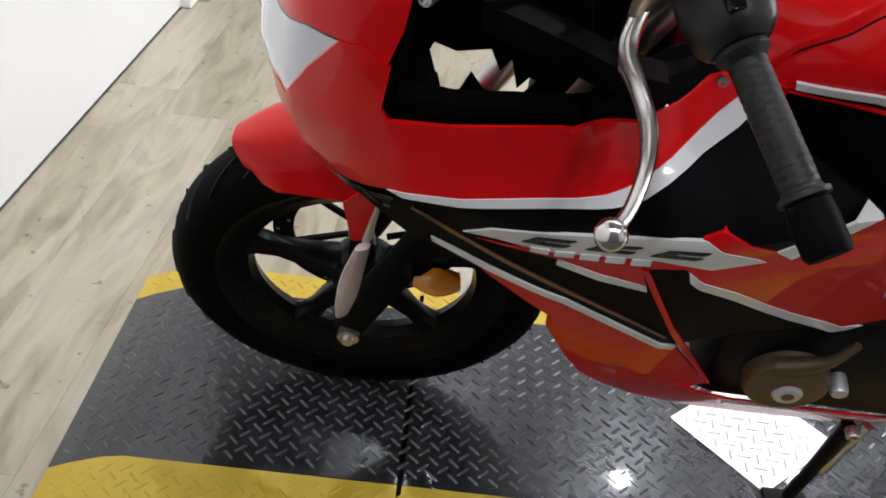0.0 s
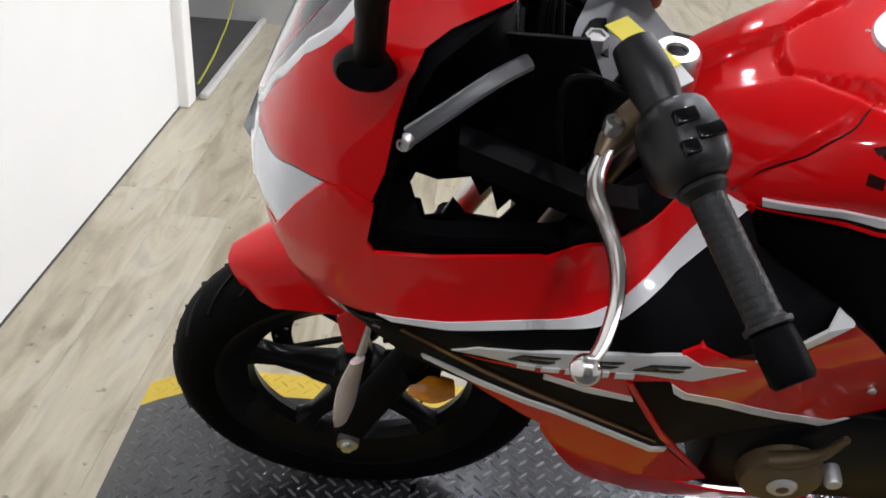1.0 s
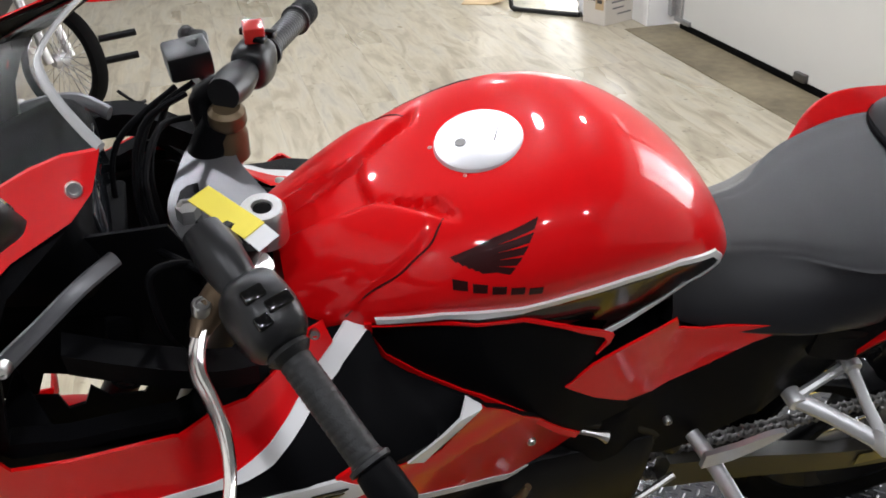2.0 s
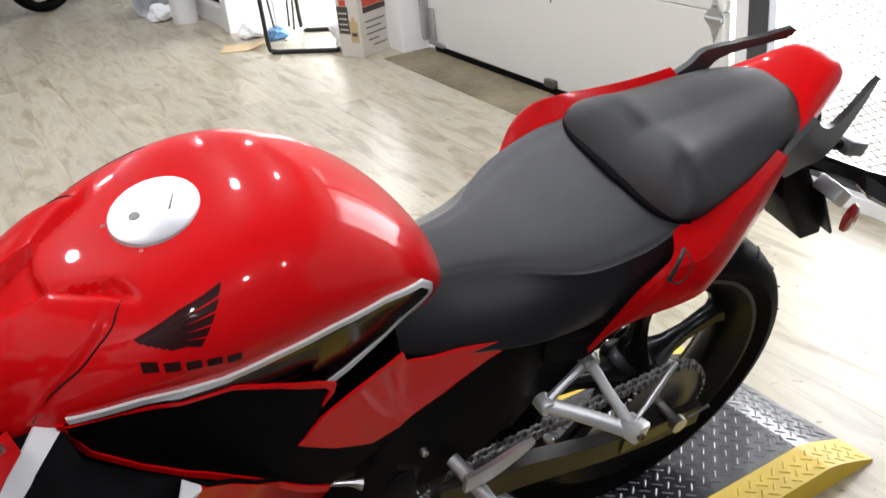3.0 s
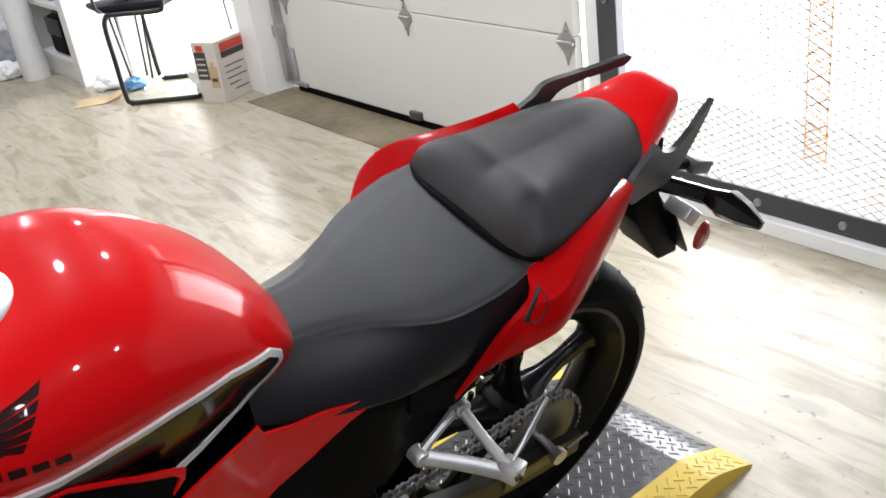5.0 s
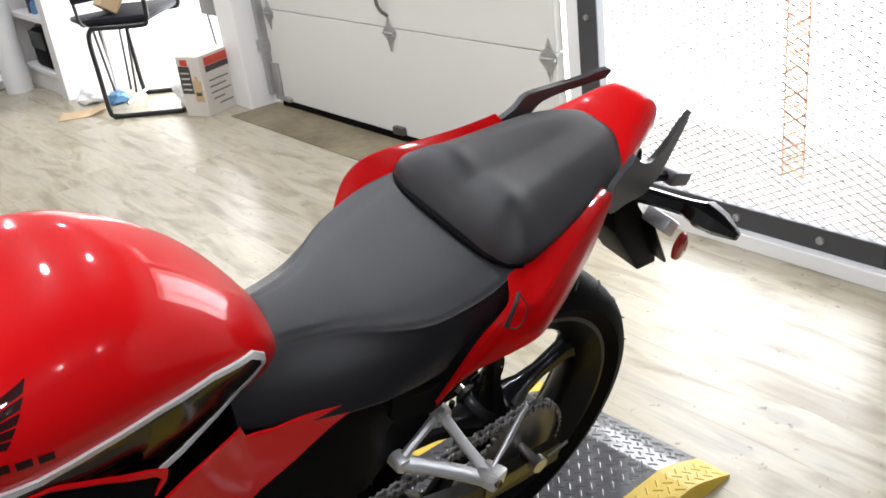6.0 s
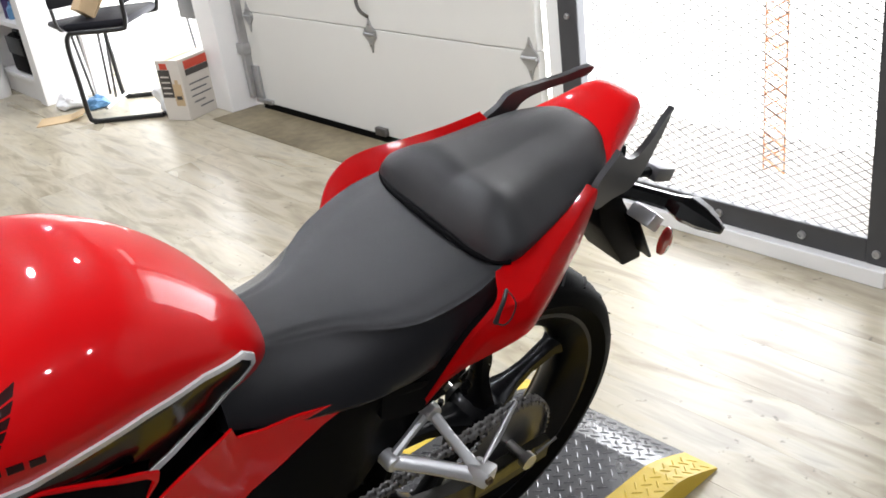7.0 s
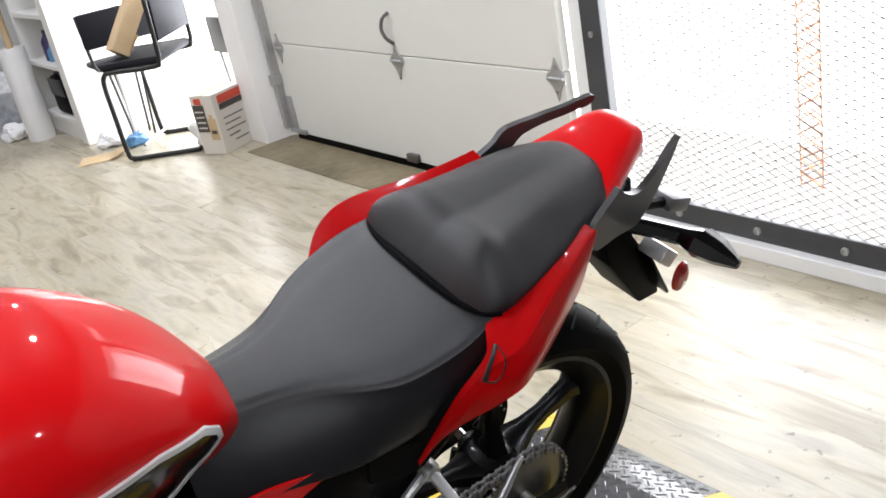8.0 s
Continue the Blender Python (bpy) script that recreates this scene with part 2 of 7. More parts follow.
def wood_floor():
    """Pale printed wood: long soft streaks along y, with a tone of its own for each plank."""
    m = bpy.data.materials.new("wood_plank")
    m.use_nodes = True
    nt = m.node_tree
    b = nt.nodes["Principled BSDF"]
    tc = nt.nodes.new("ShaderNodeTexCoord")
    info = nt.nodes.new("ShaderNodeObjectInfo")
    shift = nt.nodes.new("ShaderNodeVectorMath")
    shift.operation = "MULTIPLY_ADD"
    mul = nt.nodes.new("ShaderNodeCombineXYZ")
    for k, v in enumerate((7.0, 13.0, 3.0)):
        mm = nt.nodes.new("ShaderNodeMath")
        mm.operation = "MULTIPLY"
        nt.links.new(info.outputs["Random"], mm.inputs[0])
        mm.inputs[1].default_value = v
        nt.links.new(mm.outputs[0], mul.inputs[k])
    nt.links.new(tc.outputs["Object"], shift.inputs[0])
    shift.inputs[1].default_value = (1, 1, 1)
    nt.links.new(mul.outputs[0], shift.inputs[2])
    facs = []
    for sx, sy, det, dist in ((10.0, 2.2, 4.0, 1.3), (55.0, 5.0, 6.0, 0.6), (2.2, 0.8, 3.0, 0.4)):
        mp = nt.nodes.new("ShaderNodeMapping")
        mp.inputs["Scale"].default_value = (sx, sy, 1)
        nt.links.new(shift.outputs[0], mp.inputs["Vector"])
        n = nt.nodes.new("ShaderNodeTexNoise")
        n.inputs["Scale"].default_value, n.inputs["Detail"].default_value, n.inputs["Distortion"].default_value = 1.0, det, dist
        nt.links.new(mp.outputs[0], n.inputs["Vector"])
        facs.append(n)
    ramp = nt.nodes.new("ShaderNodeValToRGB")
    for e in list(ramp.color_ramp.elements)[1:]:
        ramp.color_ramp.elements.remove(e)
    cols = ((0.25, (0.250, 0.208, 0.142)), (0.38, (0.33, 0.285, 0.202)), (0.46, (0.398, 0.350, 0.252)), (0.52, (0.440, 0.392, 0.288)), (0.60, (0.445, 0.405, 0.315)), (0.72, (0.355, 0.320, 0.250)))
    ramp.color_ramp.elements[0].position, ramp.color_ramp.elements[0].color = cols[0][0], (*cols[0][1], 1)
    for pos, c in cols[1:]:
        ramp.color_ramp.elements.new(pos).color = (*c, 1)
    nt.links.new(facs[0].outputs["Fac"], ramp.inputs[0])
    fine = nt.nodes.new("ShaderNodeMapRange")
    fine.inputs["From Min"].default_value, fine.inputs["From Max"].default_value, fine.inputs["To Min"].default_value, fine.inputs["To Max"].default_value = 0.3, 0.7, 0.90, 1.07
    nt.links.new(facs[1].outputs["Fac"], fine.inputs["Value"])
    tone = nt.nodes.new("ShaderNodeMapRange")
    tone.inputs["To Min"].default_value, tone.inputs["To Max"].default_value = 0.94, 1.05
    nt.links.new(info.outputs["Random"], tone.inputs["Value"])
    both_ = nt.nodes.new("ShaderNodeMath")
    both_.operation = "MULTIPLY"
    specks = nt.nodes.new("ShaderNodeTexNoise")
    specks.inputs["Scale"].default_value, specks.inputs["Detail"].default_value = 34.0, 4.0
    nt.links.new(shift.outputs[0], specks.inputs["Vector"])
    dirt_ = nt.nodes.new("ShaderNodeMapRange")
    dirt_.inputs["From Min"].default_value, dirt_.inputs["From Max"].default_value, dirt_.inputs["To Min"].default_value, dirt_.inputs["To Max"].default_value = 0.66, 0.74, 1.0, 0.45
    nt.links.new(specks.outputs["Fac"], dirt_.inputs["Value"])
    worn = nt.nodes.new("ShaderNodeMath")
    worn.operation = "MULTIPLY"
    nt.links.new(fine.outputs[0], worn.inputs[0])
    nt.links.new(dirt_.outputs[0], worn.inputs[1])
    nt.links.new(worn.outputs[0], both_.inputs[0])
    nt.links.new(tone.outputs[0], both_.inputs[1])
    mix = nt.nodes.new("ShaderNodeVectorMath")
    mix.operation = "SCALE"
    nt.links.new(ramp.outputs[0], mix.inputs[0])
    nt.links.new(both_.outputs[0], mix.inputs["Scale"])
    nt.links.new(mix.outputs[0], b.inputs["Base Color"])
    rr = nt.nodes.new("ShaderNodeMapRange")
    rr.inputs["To Min"].default_value, rr.inputs["To Max"].default_value = 0.20, 0.40
    nt.links.new(facs[2].outputs["Fac"], rr.inputs["Value"])
    nt.links.new(rr.outputs[0], b.inputs["Roughness"])
    bp = nt.nodes.new("ShaderNodeBump")
    bp.inputs["Strength"].default_value, bp.inputs["Distance"].default_value = 0.08, 0.002
    nt.links.new(facs[1].outputs["Fac"], bp.inputs["Height"])
    nt.links.new(bp.outputs[0], b.inputs["Normal"])
    return m


WOOD = wood_floor()
RIM = material("satin_black_rim", (0.005, 0.005, 0.0055), 0.28, coat=0.06, grain=0.1, spec=0.1)
TREAD = material("tread_groove", (0.006, 0.006, 0.006), 0.8, grain=0.1)
GOLD = material("gold_line", (0.30, 0.23, 0.09), 0.4, metal=0.3, grain=0.1)
STEEL_DARK = material("oily_steel", (0.16, 0.155, 0.15), 0.4, metal=0.9, grain=0.2)
SATIN_BLACK = material("satin_black", (0.008, 0.008, 0.0085), 0.36, grain=0.1, bump=0.08, bump_scale=900, spec=0.4)
RAIL_GREY = material("worn_black_casting", (0.022, 0.022, 0.023), 0.4, grain=0.12, bump=0.08, bump_scale=900, spec=0.5)
GREY_METAL = material("grey_cast_metal", (0.16, 0.16, 0.165), 0.42, metal=0.5, grain=0.1, bump=0.1)
LENS = material("headlight_lens", (0.62, 0.64, 0.67), 0.10, coat=1.0, grain=0.12, scale=18)
ORANGE = material("orange_line", (0.09, 0.022, 0.006), 0.35, coat=0.6, grain=0.2)
LOGO = material("black_print", (0.030, 0.005, 0.005), 0.45, spec=0.1, coat=0.15, grain=0.1)
CAP = material("brushed_silver", (0.74, 0.74, 0.75), 0.38, metal=0.75, grain=0.03, scale=60)
OLIVE = material("worn_swingarm", (0.006, 0.005, 0.003), 0.4, metal=0.1, grain=0.5, scale=18, second=(0.012, 0.010, 0.004))
OLIVE_LABEL = material("warning_label", (0.010, 0.009, 0.004), 0.45, grain=0.3, scale=60, second=(0.22, 0.17, 0.03))
CLEAR_PLASTIC = material("smoked_plastic", (0.30, 0.30, 0.30), 0.15, coat=1.0, grain=0.1)
FORK_PLATE = material("scuffed_guard", (0.75, 0.74, 0.73), 0.4, metal=0.2, grain=0.15, second=(0.62, 0.46, 0.40))
GRIP = material("grip_rubber", (0.007, 0.007, 0.007), 0.45, grain=0.2, bump=0.3, bump_scale=600, spec=0.4)
LEVER_METAL = material("polished_lever", (0.80, 0.76, 0.72), 0.22, metal=1.0, grain=0.06, rough_var=0.3)
LEVER_BASE = material("bronze_perch", (0.11, 0.075, 0.045), 0.35, metal=0.7, grain=0.2)
TAG = material("yellow_paper", (0.80, 0.66, 0.06), 0.6, grain=0.05)
GLASS_DARK = material("dark_glass", (0.02, 0.022, 0.025), 0.06, coat=1.0)
MIRROR = material("mirror", (0.85, 0.86, 0.88), 0.03, metal=1.0, rough_var=0)
SCREEN_CLEAR = material("clear_screen", (0.93, 0.94, 0.95), 0.0, rough_var=0)
SCREEN_CLEAR.node_tree.nodes["Principled BSDF"].inputs["Transmission Weight"].default_value = 1.0
SCREEN_CLEAR.node_tree.nodes["Principled BSDF"].inputs["IOR"].default_value = 1.15
CEILING_GREY = material("grey_ceiling", (0.16, 0.16, 0.165), 0.8, grain=0.06, scale=3, bump=0.1, bump_scale=60)
DARK_WALL = material("dark_wall", (0.10, 0.10, 0.105), 0.7, grain=0.1, scale=4)
CARD = material("cardboard", (0.52, 0.38, 0.22), 0.75, grain=0.12, scale=14, bump=0.1, bump_scale=200)
BOX_PAPER = material("printed_carton", (0.62, 0.58, 0.52), 0.6, grain=0.05, scale=10)
BOX_RED = material("red_print", (0.55, 0.06, 0.03), 0.5, grain=0.05)
BOX_DARK = material("dark_print", (0.05, 0.045, 0.04), 0.5, grain=0.1)
CHAIR_PAD = material("chair_vinyl", (0.014, 0.014, 0.018), 0.6, spec=0.12, grain=0.1, bump=0.2, bump_scale=400)
CHAIR_TUBE = material("chair_tube", (0.012, 0.012, 0.012), 0.3, grain=0.1)
BAG = material("thin_white_plastic", (0.80, 0.80, 0.80), 0.35, grain=0.04)
BLUE = material("blue_plastic", (0.10, 0.25, 0.45), 0.4, grain=0.15)
PURPLE = material("purple_plastic", (0.05, 0.03, 0.12), 0.35, grain=0.15)
CORD = material("yellow_cord", (0.45, 0.45, 0.06), 0.5, grain=0.1)
YELLOW_PLASTIC = material("yellow_plastic", (0.70, 0.48, 0.03), 0.45, grain=0.1)
CHROME = material("chrome", (0.75, 0.75, 0.76), 0.12, metal=1.0, grain=0.05)
PRINT_BLUE = material("blue_grey_print", (0.18, 0.21, 0.30), 0.6, grain=0.4, scale=20, second=(0.7, 0.7, 0.7))
DECAL_BLACK = material("black_decal", (0.003, 0.003, 0.003), 0.2, coat=0.35, grain=0.1, spec=0.2)
PILLION_BLACK = material("black_grained_vinyl", (0.012, 0.012, 0.013), 0.42, grain=0.12, bump=0.3, bump_scale=800, spec=0.46)
CLAMP_METAL = material("clamp_metal", (0.17, 0.17, 0.175), 0.4, metal=0.6, grain=0.1, bump=0.1)

# ---------------------------------------------------------------- the showroom
FZ = -0.053     # the floor, below the ramp's top


def slab(name, x0, y0, z0, x1, y1, z1, mat, label="", bevel=0.0, category="", m=None):
    ob = part(name, box(bmesh.new(), x0, y0, z0, x1, y1, z1, bevel, m), mat, None, smooth=False)
    return tagged(ob, label, category, kind="structure")


slab("floor", -3.2, -3.4, FZ - 0.12, 2.35, 9.2, FZ - 0.004, GROUT, "pale wood-look plank floor of the showroom", category="floor")
floor_ob = bpy.data.objects["floor"]
# Unseen dark slab laid over the planks to dim bounce and reflections.
slab("near_floor_dimmer", -1.53, -3.4, FZ - 0.004, 2.20, -0.75, FZ + 0.004, DARK_FLOOR, "unseen dark slab added before the ramp to dim floor bounce", category="floor")
slab("wall_front", -1.68, -3.4, FZ, -1.53, 1.665, 2.75, WALL_WHITE, "plain white partition wall", category="wall")
slab("baseboard_front", -1.53, -3.4, FZ, -1.5265, 1.665, FZ + 0.005, DARK_FLOOR, "thin dark joint along the foot of the partition", category="trim")
slab("wall_front_end", -1.70, 1.665, FZ, -1.495, 1.745, 2.75, TRIM_WHITE, "white painted end trim of the partition", 0.006, "trim")
slab("wall_alcove", -3.2, 2.62, FZ, -1.255, 2.74, 2.75, WALL_GREY, "pale grey wall of the alcove", category="wall")
slab("wall_alcove_trim", -1.255, 2.60, FZ, -1.228, 2.76, 2.75, TRIM_WHITE, "white corner trim", 0.004, "trim")
slab("alcove_curb", -1.485, 1.745, FZ, -1.458, 2.62, FZ + 0.024, CURB, "low pale curb along the alcove", 0.006, "curb")
slab("alcove_floor", -3.1, 1.75, FZ - 0.003, -1.50, 2.62, FZ + 0.004, DARK_FLOOR, "dark alcove floor", category="floor")
slab("wall_alcove_back", -3.3, -3.4, FZ, -3.2, 9.2, 2.75, WALL_GREY, "grey side wall", category="wall")
slab("wall_near", -3.2, -3.5, FZ, 2.35, -3.4, 2.75, DARK_WALL, "dark wall at the room's near end", category="wall")
slab("wall_far", -3.2, 9.2, FZ, 2.35, 9.3, 2.75, WALL_WHITE, "white far wall", category="wall")
slab("ceiling", -3.3, -3.5, 2.75, 2.5, 9.3, 2.85, CEILING_GREY, "dark grey showroom ceiling", category="ceiling")

# rear wall with two openings: the garage door, the caged doorway and a bright doorway beside the shelves
slab("wall_rear_1", 2.20, -3.4, FZ, 2.35, -0.14, 2.75, WALL_WHITE, "white wall", category="wall")
slab("wall_rear_2", 2.20, 1.08, FZ, 2.35, 1.185, 2.75, WALL_WHITE, "white jamb between cage and garage door", category="wall")
slab("wall_rear_3", 2.20, -0.14, 2.2, 2.35, 3.42, 2.75, WALL_WHITE, "white wall over the doors", category="wall")
slab("wall_rear_4", 1.995, 3.45, FZ, 2.35, 3.66, 2.75, TRIM_WHITE, "white boxed pillar beside the garage door", 0.004, "wall")
slab("wall_rear_5", 2.20, 3.66, 2.1, 2.35, 6.30, 2.75, WALL_WHITE, "white wall over a doorway", category="wall")
slab("wall_rear_6", 2.20, 6.30, FZ, 2.35, 9.2, 2.75, WALL_WHITE, "white wall", category="wall")
slab("door_apron", 1.865, 1.19, FZ - 0.002, 2.16, 3.45, FZ + 0.0035, APRON, "dark worn strip of floor along the garage door", category="floor")
# White slab added in place of daylight glare on the doorway's floor.
slab("doorway_floor_glare", 2.195, 3.665, FZ - 0.003, 2.35, 6.295, FZ + 0.004, TRIM_WHITE, "white slab added for the daylight glare on the doorway floor", 0.0, "sill")
slab("sill", 2.115, -0.14, FZ, 2.20, 1.08, FZ + 0.052, TRIM_WHITE, "white painted sill under the cage", 0.004, "sill")

# garage door: four sections, hinges, handle, weather strip
door = tagged(empty("garage_door", pose(2.165, 0, 0)), "closed cream sectional garage door with steel hinges", "garage door", kind="structure")
for k in range(4):
    z0 = FZ + 0.035 + 0.497 * k
    part("door_section", box(bmesh.new(), -0.02, 1.19, z0, 0.02, 3.40, z0 + 0.494, 0.004), DOOR_WHITE, door, smooth=False)
part("weather_strip", box(bmesh.new(), -0.024, 1.19, FZ + 0.001, 0.015, 3.36, FZ + 0.035, 0.006), RUBBER, door, "black rubber weather strip")


def strap_hinge(parent, y, z, s=1.0):
    bm = bmesh.new()
    pts = [(0, 0.075), (0.018, 0.035), (0.045, 0.012), (0.045, -0.012), (0.018, -0.035), (0, -0.085), (-0.018, -0.035), (-0.045, -0.012), (-0.045, 0.012), (-0.018, 0.035)]
    top = [bm.verts.new((-0.026, y + a * s, z + b * s)) for a, b in pts]
    low = [bm.verts.new((-0.020, y + a * s, z + b * s)) for a, b in pts]
    bm.faces.new(top)
    for i in range(len(pts)):
        j = (i + 1) % len(pts)
        bm.faces.new((top[i], top[j], low[j], low[i]))
    h = part("hinge", bm, ZINC, parent, "galvanised strap hinge", smooth=False)
    part("hinge_pin", tube(bmesh.new(), [(-0.030, y - 0.04 * s, z), (-0.030, y + 0.04 * s, z)], 0.007, 10, 0), ZINC, h)
    for q in (0.045, -0.05):
        part("bolt", bolt(bmesh.new(), (-0.026, y, z + q * s), (-1, 0, 0), 0.006, 0.004), STEEL, h)


for y in (1.225, 2.225, 3.33):
    for z in (0.455, 0.952):
        strap_hinge(door, y, z)
part("pull_handle", tube(bmesh.new(), [(-0.022, 2.225, 0.53), (-0.05, 2.235, 0.56), (-0.055, 2.25, 0.60), (-0.05, 2.235, 0.645), (-0.022, 2.225, 0.665)], 0.008, 8, 5), STEEL_DARK, door, "bent steel pull handle")
part("bottom_bracket", box(bmesh.new(), -0.045, 2.20, FZ + 0.038, -0.02, 2.28, FZ + 0.075, 0.004), STEEL_DARK, door)
part("corner_bracket", box(bmesh.new(), -0.04, 3.24, FZ + 0.036, -0.02, 3.40, FZ + 0.060, 0.004), ZINC, door)
part("corner_plate", box(bmesh.new(), -0.035, 3.33, FZ + 0.036, -0.02, 3.40, FZ + 0.24, 0.003), ZINC, door)
track = tagged(empty("door_track", pose(2.135, 3.415, 0)), "galvanised vertical garage door track", "door track", kind="structure")
part("rail", box(bmesh.new(), -0.03, -0.020, FZ + 0.06, 0.03, 0.020, 2.2, 0.004), ZINC, track, smooth=False)
for z in (0.25, 0.75, 1.3):
    part("track_bracket", box(bmesh.new(), -0.04, -0.03, z, 0.04, 0.035, z + 0.06, 0.004), ZINC, track)

# cage of expanded metal before the bright doorway
cage = tagged(empty("mesh_gate", pose(2.165, 0, 0)), "dark steel gate frame with expanded metal mesh", "gate", kind="structure")
part("post", box(bmesh.new(), -0.02, 0.985, FZ + 0.052, 0.02, 1.075, 2.2, 0.004), GATE_STEEL, cage, smooth=False)
part("post", box(bmesh.new(), -0.02, -0.135, FZ + 0.052, 0.02, -0.068, 2.2, 0.004), GATE_STEEL, cage, smooth=False)
part("rail", box(bmesh.new(), -0.018, -0.068, FZ + 0.052, 0.018, 0.985, FZ + 0.125, 0.004), GATE_STEEL, cage, smooth=False)
part("rail", box(bmesh.new(), -0.018, -0.068, 2.1, 0.018, 0.985, 2.2, 0.004), GATE_STEEL, cage, smooth=False)
for y in (0.13, 0.42, 0.72, -0.1):
    part("bolt", bolt(bmesh.new(), (-0.019, y, FZ + 0.088), (-1, 0, 0), 0.013, 0.008), ZINC, cage)
for z in (0.18, 0.62, 1.1):
    part("bolt", bolt(bmesh.new(), (-0.021, 1.03, z), (-1, 0, 0), 0.011, 0.007), ZINC, cage)
# diamonds as flat strands, laid out as crossing zigzags
verts, faces = [], []
PW, PH, T = 0.050, 0.026, 0.0014
y_lo, y_hi, z_lo, z_hi = -0.066, 0.983, FZ + 0.127, 2.098
cols, rws = int((y_hi - y_lo) / PW), int((z_hi - z_lo) / PH)
for r in range(rws):
    for c in range(cols):
        for a, b in (((0, 0), (0.5, 0.5)), ((0.5, 0.5), (1, 0)), ((0, 1), (0.5, 0.5)), ((0.5, 0.5), (1, 1))):
            y0, z0, y1, z1 = y_lo + (c + a[0]) * PW, z_lo + (r + a[1]) * PH, y_lo + (c + b[0]) * PW, z_lo + (r + b[1]) * PH
            n = len(verts)
            verts += [(-0.003, y0, z0 - T), (-0.003, y1, z1 - T), (-0.003, y1, z1 + T), (-0.003, y0, z0 + T), (0.002, y0, z0 - T), (0.002, y1, z1 - T), (0.002, y1, z1 + T), (0.002, y0, z0 + T)]
            faces += [(n, n + 3, n + 2, n + 1), (n + 4, n + 5, n + 6, n + 7), (n + 3, n + 7, n + 6, n + 2), (n, n + 1, n + 5, n + 4)]
me = bpy.data.meshes.new("mesh_strands")
me.from_pydata(verts, [], faces)
me.materials.append(STRAND)
strands = new("mesh_strands", me)
strands.parent = cage
strands["kind"] = "stuff"

# what lies beyond the openings: plain brightness
def glow(name, x, y0, y1, z0, z1, strength, label):
    bm = bmesh.new()
    bm.faces.new([bm.verts.new(p) for p in ((x, y0, z0), (x, y1, z0), (x, y1, z1), (x, y0, z1))])
    ob = part(name, bm, glow_mat(strength), None, smooth=False)
    return tagged(ob, label, "backdrop", kind="structure")


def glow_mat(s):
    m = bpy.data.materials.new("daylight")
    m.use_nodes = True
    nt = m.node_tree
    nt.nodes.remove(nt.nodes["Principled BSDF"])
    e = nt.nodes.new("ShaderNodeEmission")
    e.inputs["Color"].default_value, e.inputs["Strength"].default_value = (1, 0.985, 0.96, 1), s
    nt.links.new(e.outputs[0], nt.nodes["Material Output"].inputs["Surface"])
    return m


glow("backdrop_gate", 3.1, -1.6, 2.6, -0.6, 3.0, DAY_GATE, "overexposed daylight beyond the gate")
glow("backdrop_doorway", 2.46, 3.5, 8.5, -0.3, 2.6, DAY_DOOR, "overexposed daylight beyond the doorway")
slab("outside_ground", 2.35, -1.6, FZ - 0.06, 3.1, 2.6, FZ - 0.02, CURB, "pale concrete outside the doors", category="ground")
tape = tagged(empty("orange_fence_strip", pose(2.186, 0.255, 0)), "strip of orange netting tied behind the gate", "fence")
bm = bmesh.new()
for k in range(46):
    z = FZ + 0.25 + 0.040 * k
    for sgn in (-1, 1):
        tube(bm, [(0, -0.035, z + (0.04 if sgn < 0 else 0)), (0, 0.035, z + (0 if sgn < 0 else 0.04))], 0.0030, 5, 0)
for y in (-0.035, 0.035):
    tube(bm, [(0, y, FZ + 0.25), (0, y, 2.09)], 0.0030, 5, 0)
part("netting", bm, ORANGE_NET, tape)

# ceiling lamps, with rings for the three added fill lamps too
for x, y in LAMPS:
    ob = tagged(empty("ceiling_light", pose(x, y, 2.75)), "round recessed ceiling lamp, those at negative y added as fill", "lamp", "ceiling lamps")
    part("ring", lathe(bmesh.new(), [(0.085, 0.0), (0.085, -0.012), (0.075, -0.014), (0.070, -0.004), (0.070, 0.0)], 28, closed=True), TRIM_WHITE, ob)

# ---------------------------------------------------------------- the motorcycle ramp
ramp = tagged(empty("wheel_ramp", pose(0, 0.007, 0, 0, 0, 1.8)), "low black diamond-plate ramp with yellow borders", "ramp")


def ramp_z(x):
    """Height of the ramp's skin along its length."""
    if x < -1.015:
        return float(np.interp(x, [-1.138, -1.10, -1.05, -1.015], [FZ + 0.006, -0.028, -0.008, 0.0]))
    return float(np.interp(x, [1.035, 1.07, 1.12, 1.172], [0.0, -0.008, -0.026, FZ + 0.006]))


def deck(x0, x1, y0, y1, mat, name, label=""):
    xs = sorted({x0, x1, *[v for v in (-1.138, -1.10, -1.05, -1.015, 1.035, 1.07, 1.12, 1.172) if x0 < v < x1]})
    bm = bmesh.new()
    rows = [[bm.verts.new((x, y, z)) for y, z in ((y0, ramp_z(x)), (y1, ramp_z(x)), (y1, FZ + 0.001), (y0, FZ + 0.001))] for x in xs]
    for a, b in zip(rows, rows[1:]):
        for k in range(4):
            bm.faces.new((a[k], a[(k + 1) % 4], b[(k + 1) % 4], b[k]))
    bm.faces.new(rows[0])
    bm.faces.new(rows[-1][::-1])
    return part(name, bm, mat, ramp, label, smooth=False)


for a, b in ((-1.138, -0.594), (-0.586, 1.172)):
    deck(a, b, -0.215, 0.215, PLATE, "plate", "dark chequer plate")
    deck(a, b, -0.300, -0.2155, YELLOW, "border", "worn yellow painted border")
    deck(a, b, 0.2155, 0.285, YELLOW, "border", "worn yellow painted border")
deck(-0.594, -0.586, -0.28, 0.28, RUBBER, "joint").location.z = -0.006

